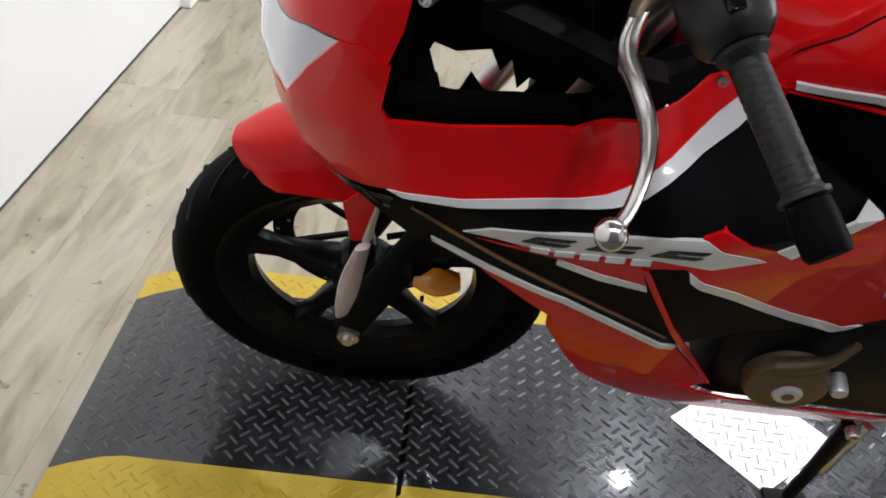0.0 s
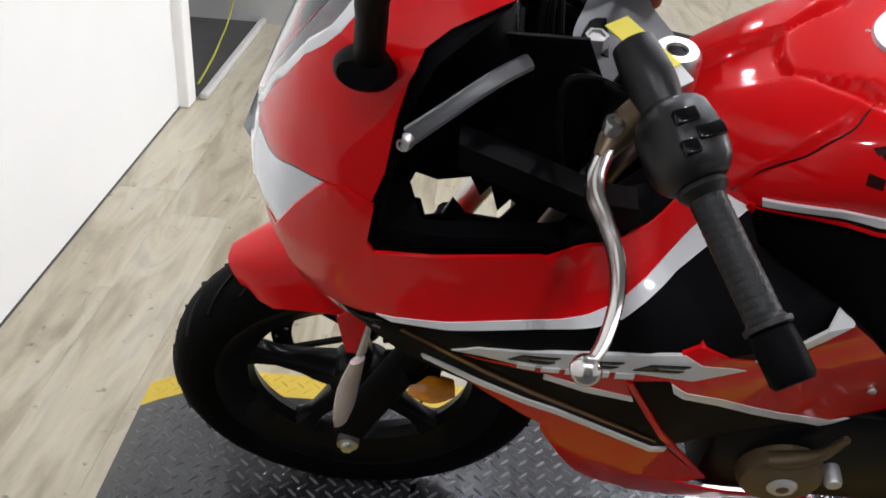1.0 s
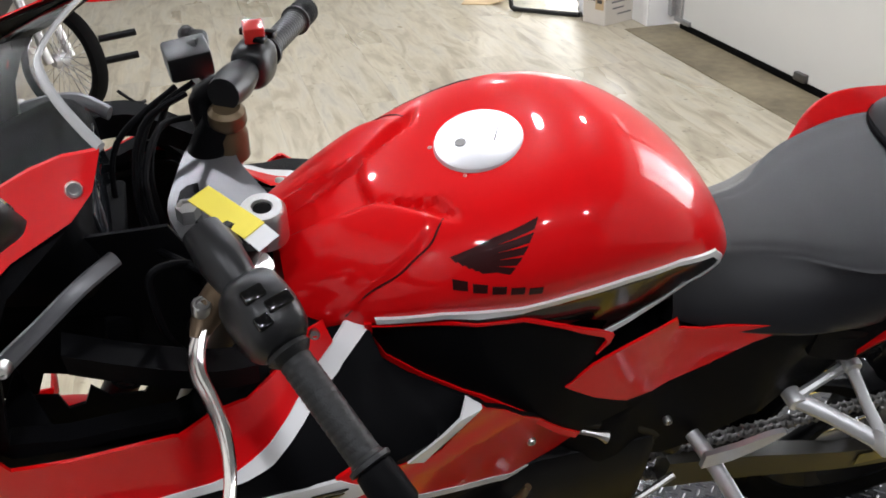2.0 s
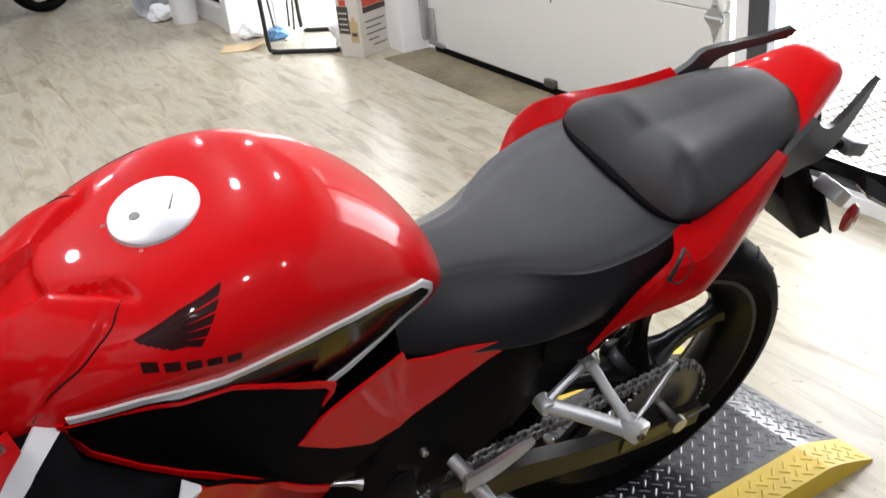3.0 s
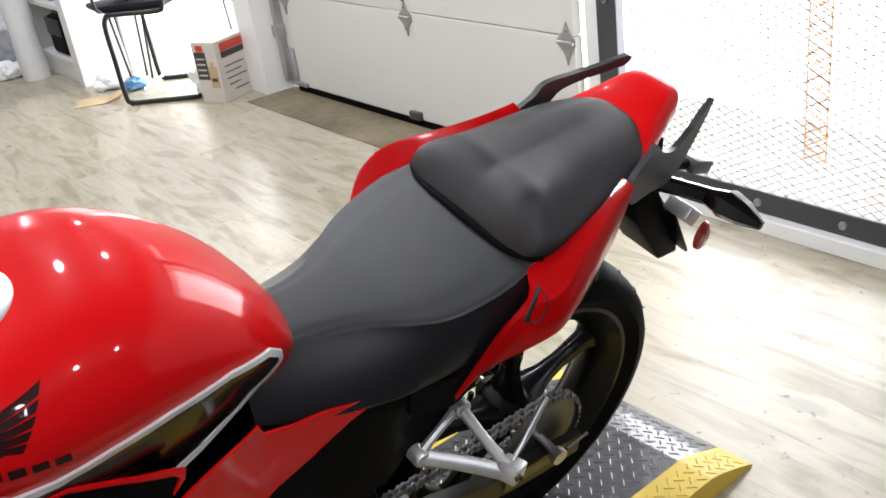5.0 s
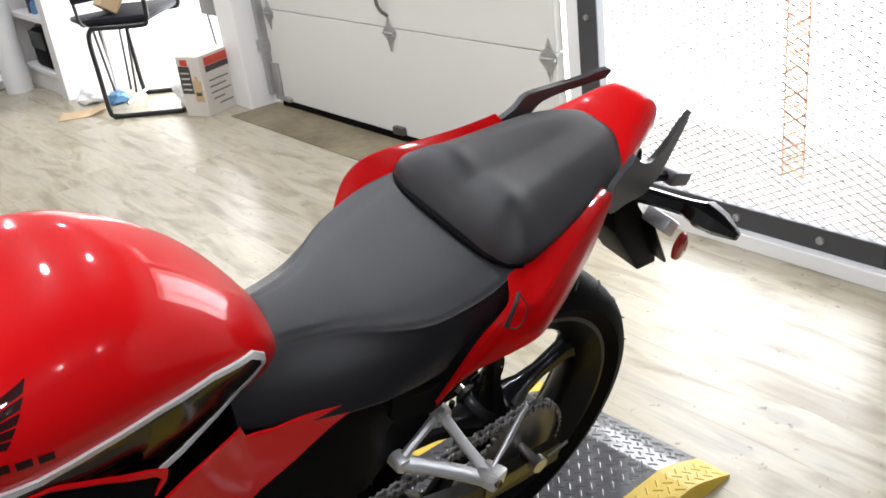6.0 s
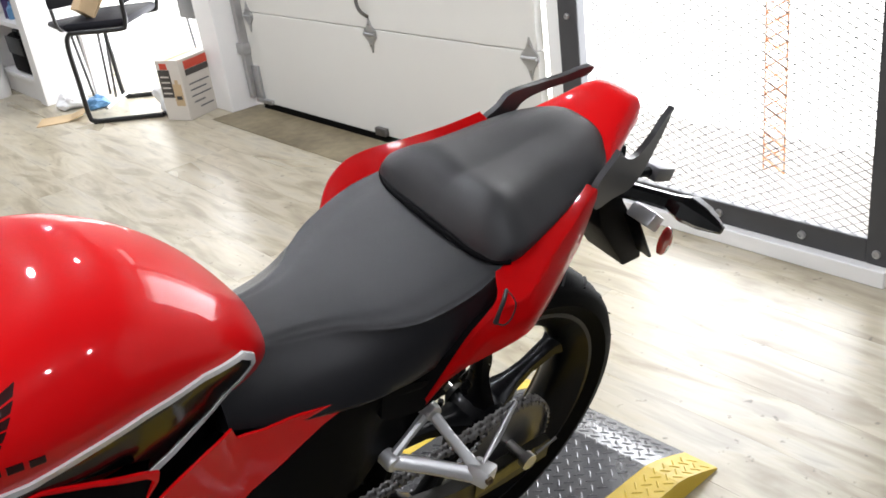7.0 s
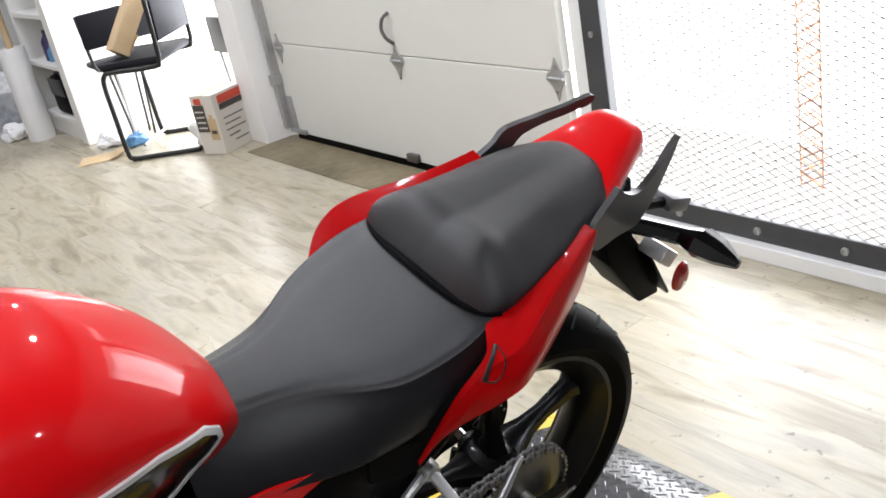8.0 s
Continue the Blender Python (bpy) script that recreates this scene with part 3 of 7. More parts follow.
# raised lozenges of the chequer plate
def lozenges(x0, x1, y0, y1, pitch):
    """Lugs set crosswise on a lattice that lies at 45 degrees to the ramp, each pointing at its neighbour's middle."""
    verts, faces = [], []
    n_max = int((x1 - x0 + y1 - y0) / pitch)
    half = pitch / math.sqrt(2)
    long_, mid_, wide = pitch * 0.60, pitch * 0.36, 0.0030
    for i in range(-n_max, n_max + 1):
        for j in range(-n_max, n_max + 1):
            x, y = (i - j) * half, (i + j) * half
            if not (x0 <= x <= x1 and y0 <= y <= y1):
                continue
            a = radians(45) if (i + j) % 2 else radians(-45)
            c, s = math.cos(a), math.sin(a)
            n = len(verts)
            for u, v in ((long_, 0), (mid_, wide), (-mid_, wide), (-long_, 0), (-mid_, -wide), (mid_, -wide)):
                px, py = x + u * c - v * s, y + u * s + v * c
                verts.append((px, py, ramp_z(px) - 0.0004))
            for u in (-mid_, mid_):
                px, py = x + u * c, y + u * s
                verts.append((px, py, ramp_z(px) + 0.0020))
            faces += [(n + 4, n + 5, n + 7, n + 6), (n + 1, n + 2, n + 6, n + 7), (n + 5, n, n + 7), (n, n + 1, n + 7), (n + 2, n + 3, n + 6), (n + 3, n + 4, n + 6)]
    me = bpy.data.meshes.new("lozenges")
    me.from_pydata(verts, [], faces)
    me.update()
    return me


for name, y0, y1, mat in (("plate_relief", -0.205, 0.205, PLATE_LUG), ("border_relief", -0.29, -0.226, YELLOW), ("border_relief", 0.226, 0.28, YELLOW)):
    me = lozenges(-1.12, 1.155, y0, y1, 0.0225)
    me.materials.append(mat)
    ob = new(name, me)
    ob.parent = ramp
    ob["kind"] = "stuff"
# bright bare plate let into the deck under the engine
bare = part("bare_plate", box(bmesh.new(), -0.10, -0.10, 0.0015, 0.10, 0.10, 0.0030, 0, pose(0.0, -0.012, 0, 0, 0, 41)), BARE, ramp, "bright bare aluminium plate", smooth=False)
me = lozenges(-0.085, 0.085, -0.085, 0.085, 0.0225)
me.transform(pose(0.0, -0.012, 0.0030, 0, 0, 41))
me.materials.append(BARE)
ob = new("bare_plate_relief", me)
ob.parent = ramp
ob["kind"] = "stuff"

# ---------------------------------------------------------------- the motorcycle
# Its own frame: x to the rear, y to its right, z up, the wheels' line at y = 0.
from mathutils.bvhtree import BVHTree

bike = tagged(empty("motorcycle", pose(0, 0, 0, LEAN)), "red white and black sport motorcycle leaning on its side stand", "motorcycle")


def ring(points, x, fine=3):
    """A closed cross-section across the bike from its half-profile (y, z), from the top's middle down."""
    pts = catmull([(0, y, z) for y, z in points], fine)
    return [(x, -p.y, p.z) for p in reversed(pts)] + [(x, p.y, p.z) for p in pts[1:]]


def hull(stations, smooth=4, fine=3):
    return loft([ring(p, x, fine) for x, p in stations], smooth=smooth)


def tyre_profile(r, w):
    return [(r - 0.072, -w * 0.72), (r - 0.06, -w * 0.86), (r - 0.042, -w), (r - 0.022, -w * 0.93), (r - 0.009, -w * 0.70), (r - 0.002, -w * 0.36), (r, 0),
            (r - 0.002, w * 0.36), (r - 0.009, w * 0.70), (r - 0.022, w * 0.93), (r - 0.042, w), (r - 0.06, w * 0.86), (r - 0.072, w * 0.72)]


def tread(r, w, n):
    """Curved grooves pressed into the crown, as thin dark bars lying just proud of it."""
    bm = bmesh.new()
    for k in range(n):
        a = 2 * math.pi * k / n
        for s in (-1, 1):
            pts = []
            for i in range(4):
                f = i / 3
                b = a + s * 0.03 + 0.20 * f
                y = s * w * (0.12 + 0.68 * f)
                rr = r - 0.009 * (abs(y) / w / 0.7) ** 2 + 0.0006
                pts.append((rr * math.cos(b), rr * math.sin(b), y))
            tube(bm, pts, 0.0028, 4, smooth=2, flat=0.5)
    return bm


def wheel(name, r, w, hub_w, stripe):
    """A five-spoke cast wheel about z, with its tyre; returns the part that carries the rest."""
    rim = part("rim", lathe(bmesh.new(), [(r - 0.088, -w * 0.62), (r - 0.074, -w * 0.80), (r - 0.066, -w * 0.80), (r - 0.068, -w * 0.60), (r - 0.098, -w * 0.42),
                                          (r - 0.104, 0), (r - 0.098, w * 0.42), (r - 0.068, w * 0.60), (r - 0.066, w * 0.80), (r - 0.074, w * 0.80), (r - 0.088, w * 0.62),
                                          (r - 0.112, w * 0.34), (r - 0.118, 0), (r - 0.112, -w * 0.34)], 64, closed=True), RIM, bike, "satin black cast rim")
    rim.name = name
    t = part("tyre", lathe(bmesh.new(), tyre_profile(r, w), 72), RUBBER, rim)
    part("tread", tread(r, w, 26), TREAD, t)
    for k in range(5):
        a = 2 * math.pi * k / 5 + 0.35
        bm = bmesh.new()
        m = pose(0, 0, 0, 0, 0, math.degrees(a))
        secs = []
        for f, hw, th in ((0.04, 0.020, hub_w * 0.6), (0.09, 0.016, 0.018), (0.13, 0.014, 0.014), (r - 0.125, 0.019, 0.016), (r - 0.10, 0.030, w * 0.42)):
            secs.append([m @ Vector(p) for p in ((f, -hw, -th * 0.5), (f, -hw * 0.6, -th), (f, hw * 0.6, -th), (f, hw, -th * 0.5), (f, hw, th * 0.5), (f, hw * 0.6, th), (f, -hw * 0.6, th), (f, -hw, th * 0.5))])
        part("spoke", loft(secs), RIM, rim)
    part("hub", lathe(bmesh.new(), [(0, -hub_w), (0.022, -hub_w), (0.026, -hub_w * 0.9), (0.045, -hub_w * 0.6), (0.05, 0), (0.045, hub_w * 0.6), (0.026, hub_w * 0.9), (0.022, hub_w), (0, hub_w)], 24), RIM, rim)
    if stripe:
        part("rim_stripe", lathe(bmesh.new(), [(r - 0.0775, -w * 0.815), (r - 0.0715, -w * 0.815), (r - 0.0715, -w * 0.78), (r - 0.0775, -w * 0.78)], 64, closed=True), GOLD, rim, "thin gold stripe")
    return rim


def disc_brake(r, name, parent, z):
    """A drilled brake disc with its carrier."""
    d = part(name, lathe(bmesh.new(), [(r - 0.032, z - 0.002), (r, z - 0.002), (r, z + 0.002), (r - 0.032, z + 0.002)], 48, closed=True), DARK_METAL, parent)
    # Solid alloy dots stand in for the bright floor seen through the holes.
    bm = bmesh.new()
    for k in range(36):
        a, rr = 2 * math.pi * k / 36, r - 0.008 - 0.008 * (k % 3)
        lathe(bm, [(0, -0.0024), (0.0032, -0.0024), (0.0032, 0.0024), (0, 0.0024)], 8, pose(rr * math.cos(a), rr * math.sin(a), z))
    part("hole_dots", bm, ALLOY, d)["kind"] = "stuff"
    for k in range(6):
        a = 2 * math.pi * k / 6
        bm = tube(bmesh.new(), [(0.03 * math.cos(a), 0.03 * math.sin(a), z), ((r - 0.03) * math.cos(a + 0.25), (r - 0.03) * math.sin(a + 0.25), z)], 0.006, 6, 0)
        part("carrier_arm", bm, DARK_METAL, d)
    return d


AX_F, AX_R = Vector((-0.678, 0.030, 0.285)), Vector((0.665, 0.0, 0.325))
front = wheel("front_wheel", 0.283, 0.050, 0.045, False)
front.matrix_basis = Matrix.Translation(AX_F) @ pose(0, 0, 0, 90, 0, 3)
disc_brake(0.148, "brake_disc", front, -0.062)
rear = wheel("rear_wheel", 0.317, 0.066, 0.06, True)
rear.matrix_basis = Matrix.Translation(AX_R) @ pose(0, 0, 0, 90)
disc_brake(0.11, "rear_brake_disc", rear, -0.075)

# sprocket and chain on the left
bm = bmesh.new()
n = 38
pts = []
for k in range(n):
    for f, rr in ((0.0, 0.090), (0.3, 0.090), (0.5, 0.098), (0.7, 0.098)):
        a = 2 * math.pi * (k + f) / n
        pts.append((rr * math.cos(a), rr * math.sin(a)))
for z0 in (-0.003, 0.003):
    bm.faces.new([bm.verts.new((x, y, z0)) for x, y in pts])
bm.verts.ensure_lookup_table()
m_ = len(pts)
for i in range(m_):
    j = (i + 1) % m_
    bm.faces.new((bm.verts[i], bm.verts[j], bm.verts[m_ + j], bm.verts[m_ + i]))
spr = part("sprocket", bm, STEEL_DARK, bike, smooth=False)
spr.matrix_basis = Matrix.Translation(AX_R + Vector((0, -0.088, 0))) @ pose(0, 0, 0, 90)


def chain_point(s):
    """A place on the chain's loop, s from 0 to 1: the upper run, round the sprocket, and back."""
    a, b, r1, r2 = Vector((0.20, -0.088, 0.375)), AX_R + Vector((0, -0.088, 0)), 0.033, 0.094
    run = (b - a).length
    total = 2 * run + math.pi * (r1 + r2)
    d = (s % 1) * total
    if d < run:
        return a.lerp(b, d / run) + Vector((0, 0, r1 + (r2 - r1) * d / run))
    d -= run
    if d < math.pi * r2:
        return b + Vector((math.sin(d / r2) * r2, 0, math.cos(d / r2) * r2))
    d -= math.pi * r2
    if d < run:
        return b.lerp(a, d / run) - Vector((0, 0, r2 + (r1 - r2) * d / run))
    d -= run
    return a + Vector((-math.sin(d / r1) * r1, 0, -math.cos(d / r1) * r1))


bm = bmesh.new()
N = 108
for k in range(N):
    p, q = chain_point(k / N), chain_point((k + 1) / N)
    for y in ((-0.006, 0.006) if k % 2 else (-0.004, 0.004)):
        tube(bm, [p + Vector((0, y, 0)), p.lerp(q, 0.5) + Vector((0, y, 0)), q + Vector((0, y, 0))], [0.0075, 0.005, 0.0075], 6, 0, flat=0.25)
    lathe(bm, [(0, -0.009), (0.0035, -0.009), (0.0035, 0.009), (0, 0.009)], 6, Matrix.Translation(p) @ pose(0, 0, 0, 90))
part("chain", bm, STEEL_DARK, bike, "oiled steel drive chain")


# ---- the fairing's skin: half-widths by place
COWL_X = [-0.80, -0.79, -0.77, -0.745, -0.72, -0.69, -0.66, -0.62, -0.55, -0.45, -0.30, -0.20, -0.10, 0.0, 0.10, 0.20]
COWL_W = [0.0, 0.06, 0.10, 0.133, 0.152, 0.170, 0.186, 0.199, 0.213, 0.232, 0.246, 0.215, 0.18, 0.15, 0.138, 0.13]


def cowl(x, z):
    s = np.interp(z, [0.66, 0.72, 0.80, 0.90, 0.97, 1.03, 1.10, 1.2], [0.06, 0.03, 0, 0, 0.02, 0.05, 0.10, 0.2])
    n = np.interp(z, [0.72, 0.80, 0.84, 0.883, 0.945, 1.0, 1.06], [0, 0.019, 0.028, 0.041, 0.054, 0.063, 0.066])
    w = float(np.interp(x - s * min(max((-0.5 - x) / 0.15, 0), 1) - n * min(max((-0.655 - x) / 0.09, 0), 1), COWL_X, COWL_W))
    if z < 0.72:
        w -= 0.2 * (0.72 - z)
    if z > 0.80 and x > -0.45:
        w -= 2.0 * (z - 0.80) * min(1, (x + 0.45) / 0.12)
    if z > 1.055:
        w -= 1.15 * (z - 1.055) - 0.1 * (min(z, 1.1) - 1.055) * (x < -0.6)
    # a soft crease along the flank
    w += 0.009 * math.exp(-((z - 0.77 - 0.12 * (x + 0.4)) / 0.03) ** 2) * min(max((x + 0.70) / 0.16, 0), 1)
    return max(w, 0.0)


def both(name, outline, skin, mat, parent=None, thick=0.004, lift=0.0, step=0.03, label="", soft=0):
    """A piece of bodywork and its mirror image."""
    if soft:
        outline = [(p.x, p.z) for p in catmull([(u, 0, v) for u, v in outline], soft, True)]
    return [part(name, panel(outline, skin, thick, lift, step, s), mat, parent or bike, label) for s in (-1, 1)]


# black backing of the flank, over which the colours lie
FLANK = [(-0.700, 0.700), (-0.640, 0.665), (-0.558, 0.640), (-0.505, 0.628), (-0.424, 0.565), (-0.30, 0.535), (-0.20, 0.55), (-0.08, 0.515), (0.0, 0.51), (0.024, 0.55),
         (0.016, 0.585), (-0.157, 0.802), (-0.231, 0.828), (-0.252, 0.838), (-0.262, 0.858), (-0.301, 0.862), (-0.36, 0.852), (-0.46, 0.850), (-0.56, 0.844), (-0.64, 0.80)]
flank = both("side_cowl", FLANK, cowl, MATT_BLACK, thick=0.006, label="matt black side panel of the fairing")

both("front_cowl", [(-0.722, 0.748), (-0.735, 0.77), (-0.724, 0.800), (-0.700, 0.846), (-0.664, 0.905), (-0.640, 0.911), (-0.616, 0.899), (-0.624, 0.848), (-0.617, 0.836), (-0.56, 0.850), (-0.518, 0.865), (-0.465, 0.884), (-0.44, 0.884), (-0.412, 0.866), (-0.395, 0.858),
                    (-0.359, 0.858), (-0.330, 0.863), (-0.307, 0.868), (-0.301, 0.858), (-0.330, 0.844), (-0.380, 0.822), (-0.413, 0.811), (-0.455, 0.801), (-0.545, 0.767), (-0.617, 0.744), (-0.660, 0.720), (-0.696, 0.700)],
     cowl, RED, lift=0.004, step=0.02)
both("white_stripe", [(-0.617, 0.744), (-0.545, 0.767), (-0.455, 0.801), (-0.413, 0.811), (-0.380, 0.822), (-0.330, 0.844), (-0.301, 0.858), (-0.272, 0.870), (-0.258, 0.859), (-0.295, 0.847), (-0.330, 0.831),
                      (-0.381, 0.809), (-0.407, 0.802), (-0.452, 0.791), (-0.545, 0.757), (-0.60, 0.741)], cowl, WHITE, lift=0.0052, step=0.015)
both("nose", [(-0.7655, 0.860), (-0.752, 0.866), (-0.730, 0.873), (-0.698, 0.895), (-0.661, 0.907), (-0.640, 0.908), (-0.621, 0.894), (-0.606, 0.94), (-0.596, 1.00), (-0.586, 1.04), (-0.575, 1.065), (-0.556, 1.078), (-0.505, 1.102), (-0.486, 1.118), (-0.476, 1.140),
              (-0.505, 1.136), (-0.532, 1.127), (-0.58, 1.106), (-0.634, 1.065), (-0.682, 1.010), (-0.721, 0.944), (-0.748, 0.888)], cowl, RED, lift=0.002, step=0.015)
both("nose_edge", [(-0.58, 1.106), (-0.634, 1.065), (-0.682, 1.010), (-0.721, 0.944), (-0.748, 0.888), (-0.766, 0.85), (-0.764, 0.862), (-0.742, 0.908), (-0.717, 0.958), (-0.678, 1.024), (-0.634, 1.074), (-0.582, 1.110)],
     cowl, WHITE, lift=0.0025, step=0.015, label="thin white line along the windscreen")
both("headlight", [(-0.790, 0.803), (-0.768, 0.856), (-0.752, 0.862), (-0.731, 0.870), (-0.699, 0.892), (-0.664, 0.903), (-0.688, 0.857), (-0.721, 0.800), (-0.750, 0.779), (-0.773, 0.757)], cowl, LENS, lift=-0.001, step=0.015, label="clear pointed headlight lens")
both("lens_seam", [(-0.7655, 0.8605), (-0.752, 0.8665), (-0.730, 0.8735), (-0.698, 0.8955), (-0.662, 0.9075), (-0.660, 0.9045), (-0.699, 0.8915), (-0.731, 0.8695), (-0.752, 0.8615), (-0.766, 0.8560)], cowl, DECAL_BLACK, lift=0.0012, step=0.015, thick=0.003)
both("chin", [(-0.772, 0.752), (-0.750, 0.774), (-0.735, 0.772), (-0.724, 0.745), (-0.735, 0.72), (-0.760, 0.72)], cowl, RED, lift=-0.002, step=0.015)
both("vent", [(-0.700, 0.690), (-0.66, 0.712), (-0.61, 0.732), (-0.615, 0.70), (-0.66, 0.675)], cowl, GLOSS_BLACK, lift=0.003, step=0.03)

# colours low on the flank
both("lettering_panel", [(-0.538, 0.706), (-0.511, 0.731), (-0.443, 0.757), (-0.318, 0.788), (-0.247, 0.742), (-0.358, 0.738), (-0.464, 0.715), (-0.504, 0.714)], cowl, WHITE, lift=0.0025, step=0.02, label="white panel with dark model lettering drawn as bars")
for k in range(3):
    x0, z0 = -0.480 + 0.060 * k, 0.7215 + 0.0112 * k
    both("lettering_bar", [(x0, z0 + 0.003), (x0 + 0.014, z0 + 0.020), (x0 + 0.050, z0 + 0.029), (x0 + 0.044, z0 + 0.0225), (x0 + 0.024, z0 + 0.018), (x0 + 0.018, z0 + 0.011), (x0 + 0.046, z0 + 0.017), (x0 + 0.040, z0 + 0.0105)], cowl, GLOSS_BLACK, lift=0.004, step=0.03, thick=0.002)
for k in range(5):
    x0 = -0.470 + 0.024 * k
    both("small_lettering_bar", [(x0, 0.7185 + 0.004 * k), (x0 + 0.018, 0.7225 + 0.004 * k), (x0 + 0.018, 0.7125 + 0.004 * k), (x0, 0.7085 + 0.004 * k)], cowl, WHITE, lift=0.004, step=0.03, thick=0.002)
both("red_flank", [(-0.525, 0.700), (-0.464, 0.712), (-0.358, 0.735), (-0.247, 0.740), (-0.322, 0.789), (-0.305, 0.802), (-0.281, 0.784), (-0.243, 0.760), (-0.222, 0.742), (-0.200, 0.745), (-0.157, 0.800), (0.016, 0.583), (0.022, 0.548),
                   (0.0, 0.52), (-0.07, 0.513), (-0.158, 0.587), (-0.253, 0.676), (-0.314, 0.726), (-0.322, 0.732), (-0.361, 0.719), (-0.349, 0.684), (-0.395, 0.690), (-0.441, 0.704)], cowl, RED, lift=0.0015, step=0.02)
both("white_slash", [(-0.243, 0.760), (-0.222, 0.741), (-0.157, 0.801), (-0.172, 0.808)], cowl, WHITE, lift=0.003, step=0.02)
both("white_flank_line", [(-0.318, 0.729), (-0.253, 0.677), (-0.158, 0.588), (-0.07, 0.514), (-0.026, 0.507), (-0.03, 0.498), (-0.078, 0.500), (-0.158, 0.570), (-0.253, 0.660), (-0.312, 0.710)], cowl, WHITE, lift=0.0025, step=0.02)
both("white_upper_line", [(-0.441, 0.704), (-0.395, 0.690), (-0.349, 0.684), (-0.345, 0.672), (-0.395, 0.676), (-0.441, 0.692)], cowl, WHITE, lift=0.0025, step=0.02)
both("orange_line", [(-0.589, 0.726), (-0.538, 0.696), (-0.45, 0.655), (-0.30, 0.572), (-0.298, 0.566), (-0.45, 0.646), (-0.55, 0.692), (-0.592, 0.720)], cowl, ORANGE, lift=0.002, step=0.02, label="dull orange edge line")
both("lower_red", [(-0.534, 0.654), (-0.419, 0.612), (-0.279, 0.533), (-0.191, 0.365), (-0.223, 0.362), (-0.28, 0.43), (-0.34, 0.478), (-0.405, 0.512), (-0.424, 0.561), (-0.505, 0.628)], cowl, RED, lift=0.002, step=0.02)
both("white_lower_line", [(-0.57, 0.668), (-0.534, 0.658), (-0.419, 0.617), (-0.279, 0.538), (-0.281, 0.528), (-0.419, 0.605), (-0.534, 0.648), (-0.568, 0.660)], cowl, WHITE, lift=0.0032, step=0.02)
both("red_edge", [(-0.361, 0.719), (-0.332, 0.656), (-0.279, 0.545), (-0.191, 0.365), (-0.187, 0.366), (-0.273, 0.547), (-0.326, 0.658), (-0.355, 0.720)], cowl, RED, lift=0.004, step=0.03)


# belly pan
def belly(x, z):
    return float(np.interp(z, [0.15, 0.2, 0.26, 0.32, 0.4, 0.5], [0.05, 0.085, 0.115, 0.14, 0.17, 0.19])) * float(np.interp(x, [-0.45, -0.35, -0.2, 0.05, 0.2], [0.75, 0.95, 1.0, 0.95, 0.8]))


both("belly_pan", [(-0.425, 0.545), (-0.41, 0.50), (-0.34, 0.475), (-0.28, 0.43), (-0.21, 0.36), (-0.15, 0.325), (-0.05, 0.315), (0.06, 0.30), (0.15, 0.275), (0.17, 0.225), (0.0, 0.195), (-0.16, 0.205), (-0.27, 0.26), (-0.36, 0.35), (-0.42, 0.46)],
     belly, RED, thick=0.004, step=0.03)
both("belly_line", [(-0.15, 0.310), (-0.05, 0.300), (0.06, 0.286), (0.15, 0.262), (0.15, 0.255), (0.06, 0.276), (-0.05, 0.289), (-0.15, 0.298)], belly, WHITE, lift=0.002, step=0.03)

# ---- tank
TANK = [(-0.335, [(0, 0.908), (0.05, 0.903), (0.08, 0.882), (0.09, 0.84), (0.085, 0.80), (0.07, 0.77)]),
        (-0.29, [(0, 0.936), (0.06, 0.930), (0.102, 0.903), (0.117, 0.86), (0.105, 0.82), (0.09, 0.78)]),
        (-0.23, [(0, 0.960), (0.07, 0.955), (0.120, 0.932), (0.142, 0.89), (0.122, 0.85), (0.10, 0.79)]),
        (-0.17, [(0, 0.976), (0.07, 0.976), (0.128, 0.958), (0.158, 0.91), (0.136, 0.855), (0.11, 0.79)]),
        (-0.10, [(0, 0.985), (0.075, 0.992), (0.132, 0.980), (0.170, 0.938), (0.148, 0.865), (0.11, 0.79)]),
        (-0.03, [(0, 1.014), (0.075, 1.011), (0.130, 0.990), (0.168, 0.938), (0.148, 0.862), (0.11, 0.78)]),
        (0.04, [(0, 1.006), (0.07, 0.999), (0.122, 0.974), (0.155, 0.928), (0.134, 0.858), (0.09, 0.77)]),
        (0.10, [(0, 0.971), (0.062, 0.962), (0.108, 0.939), (0.138, 0.899), (0.116, 0.840), (0.08, 0.77)]),
        (0.15, [(0, 0.928), (0.060, 0.920), (0.100, 0.898), (0.118, 0.868), (0.096, 0.815), (0.07, 0.76)]),
        (0.185, [(0, 0.882), (0.050, 0.875), (0.078, 0.858), (0.089, 0.836), (0.076, 0.80), (0.06, 0.76)]),
        (0.205, [(0, 0.848), (0.032, 0.840), (0.052, 0.825), (0.060, 0.810), (0.056, 0.79), (0.05, 0.76)])]


def eased(grid, sigma, axis):
    """Rows of points with the ripples along one axis ironed out; the ends stay."""
    n = int(3 * sigma)
    w = np.exp(-0.5 * (np.arange(-n, n + 1) / sigma) ** 2)
    g = np.moveaxis(grid, axis, 0)
    pad = np.concatenate([2 * g[:1] - g[n:0:-1], g, 2 * g[-1:] - g[-2:-n - 2:-1]])
    return np.moveaxis(sum(wk * pad[k:k + len(g)] for k, wk in enumerate(w / w.sum())), 0, axis)


tank_rows = [ring(p, x, 14) for x, p in TANK]
tank_grid = np.array(list(zip(*[[tuple(q) for q in catmull(c, 18)] for c in zip(*tank_rows)])))
tank_bm = loft(eased(eased(tank_grid, 12, 0), 7, 1).tolist())
bmesh.ops.recalc_face_normals(tank_bm, faces=tank_bm.faces)


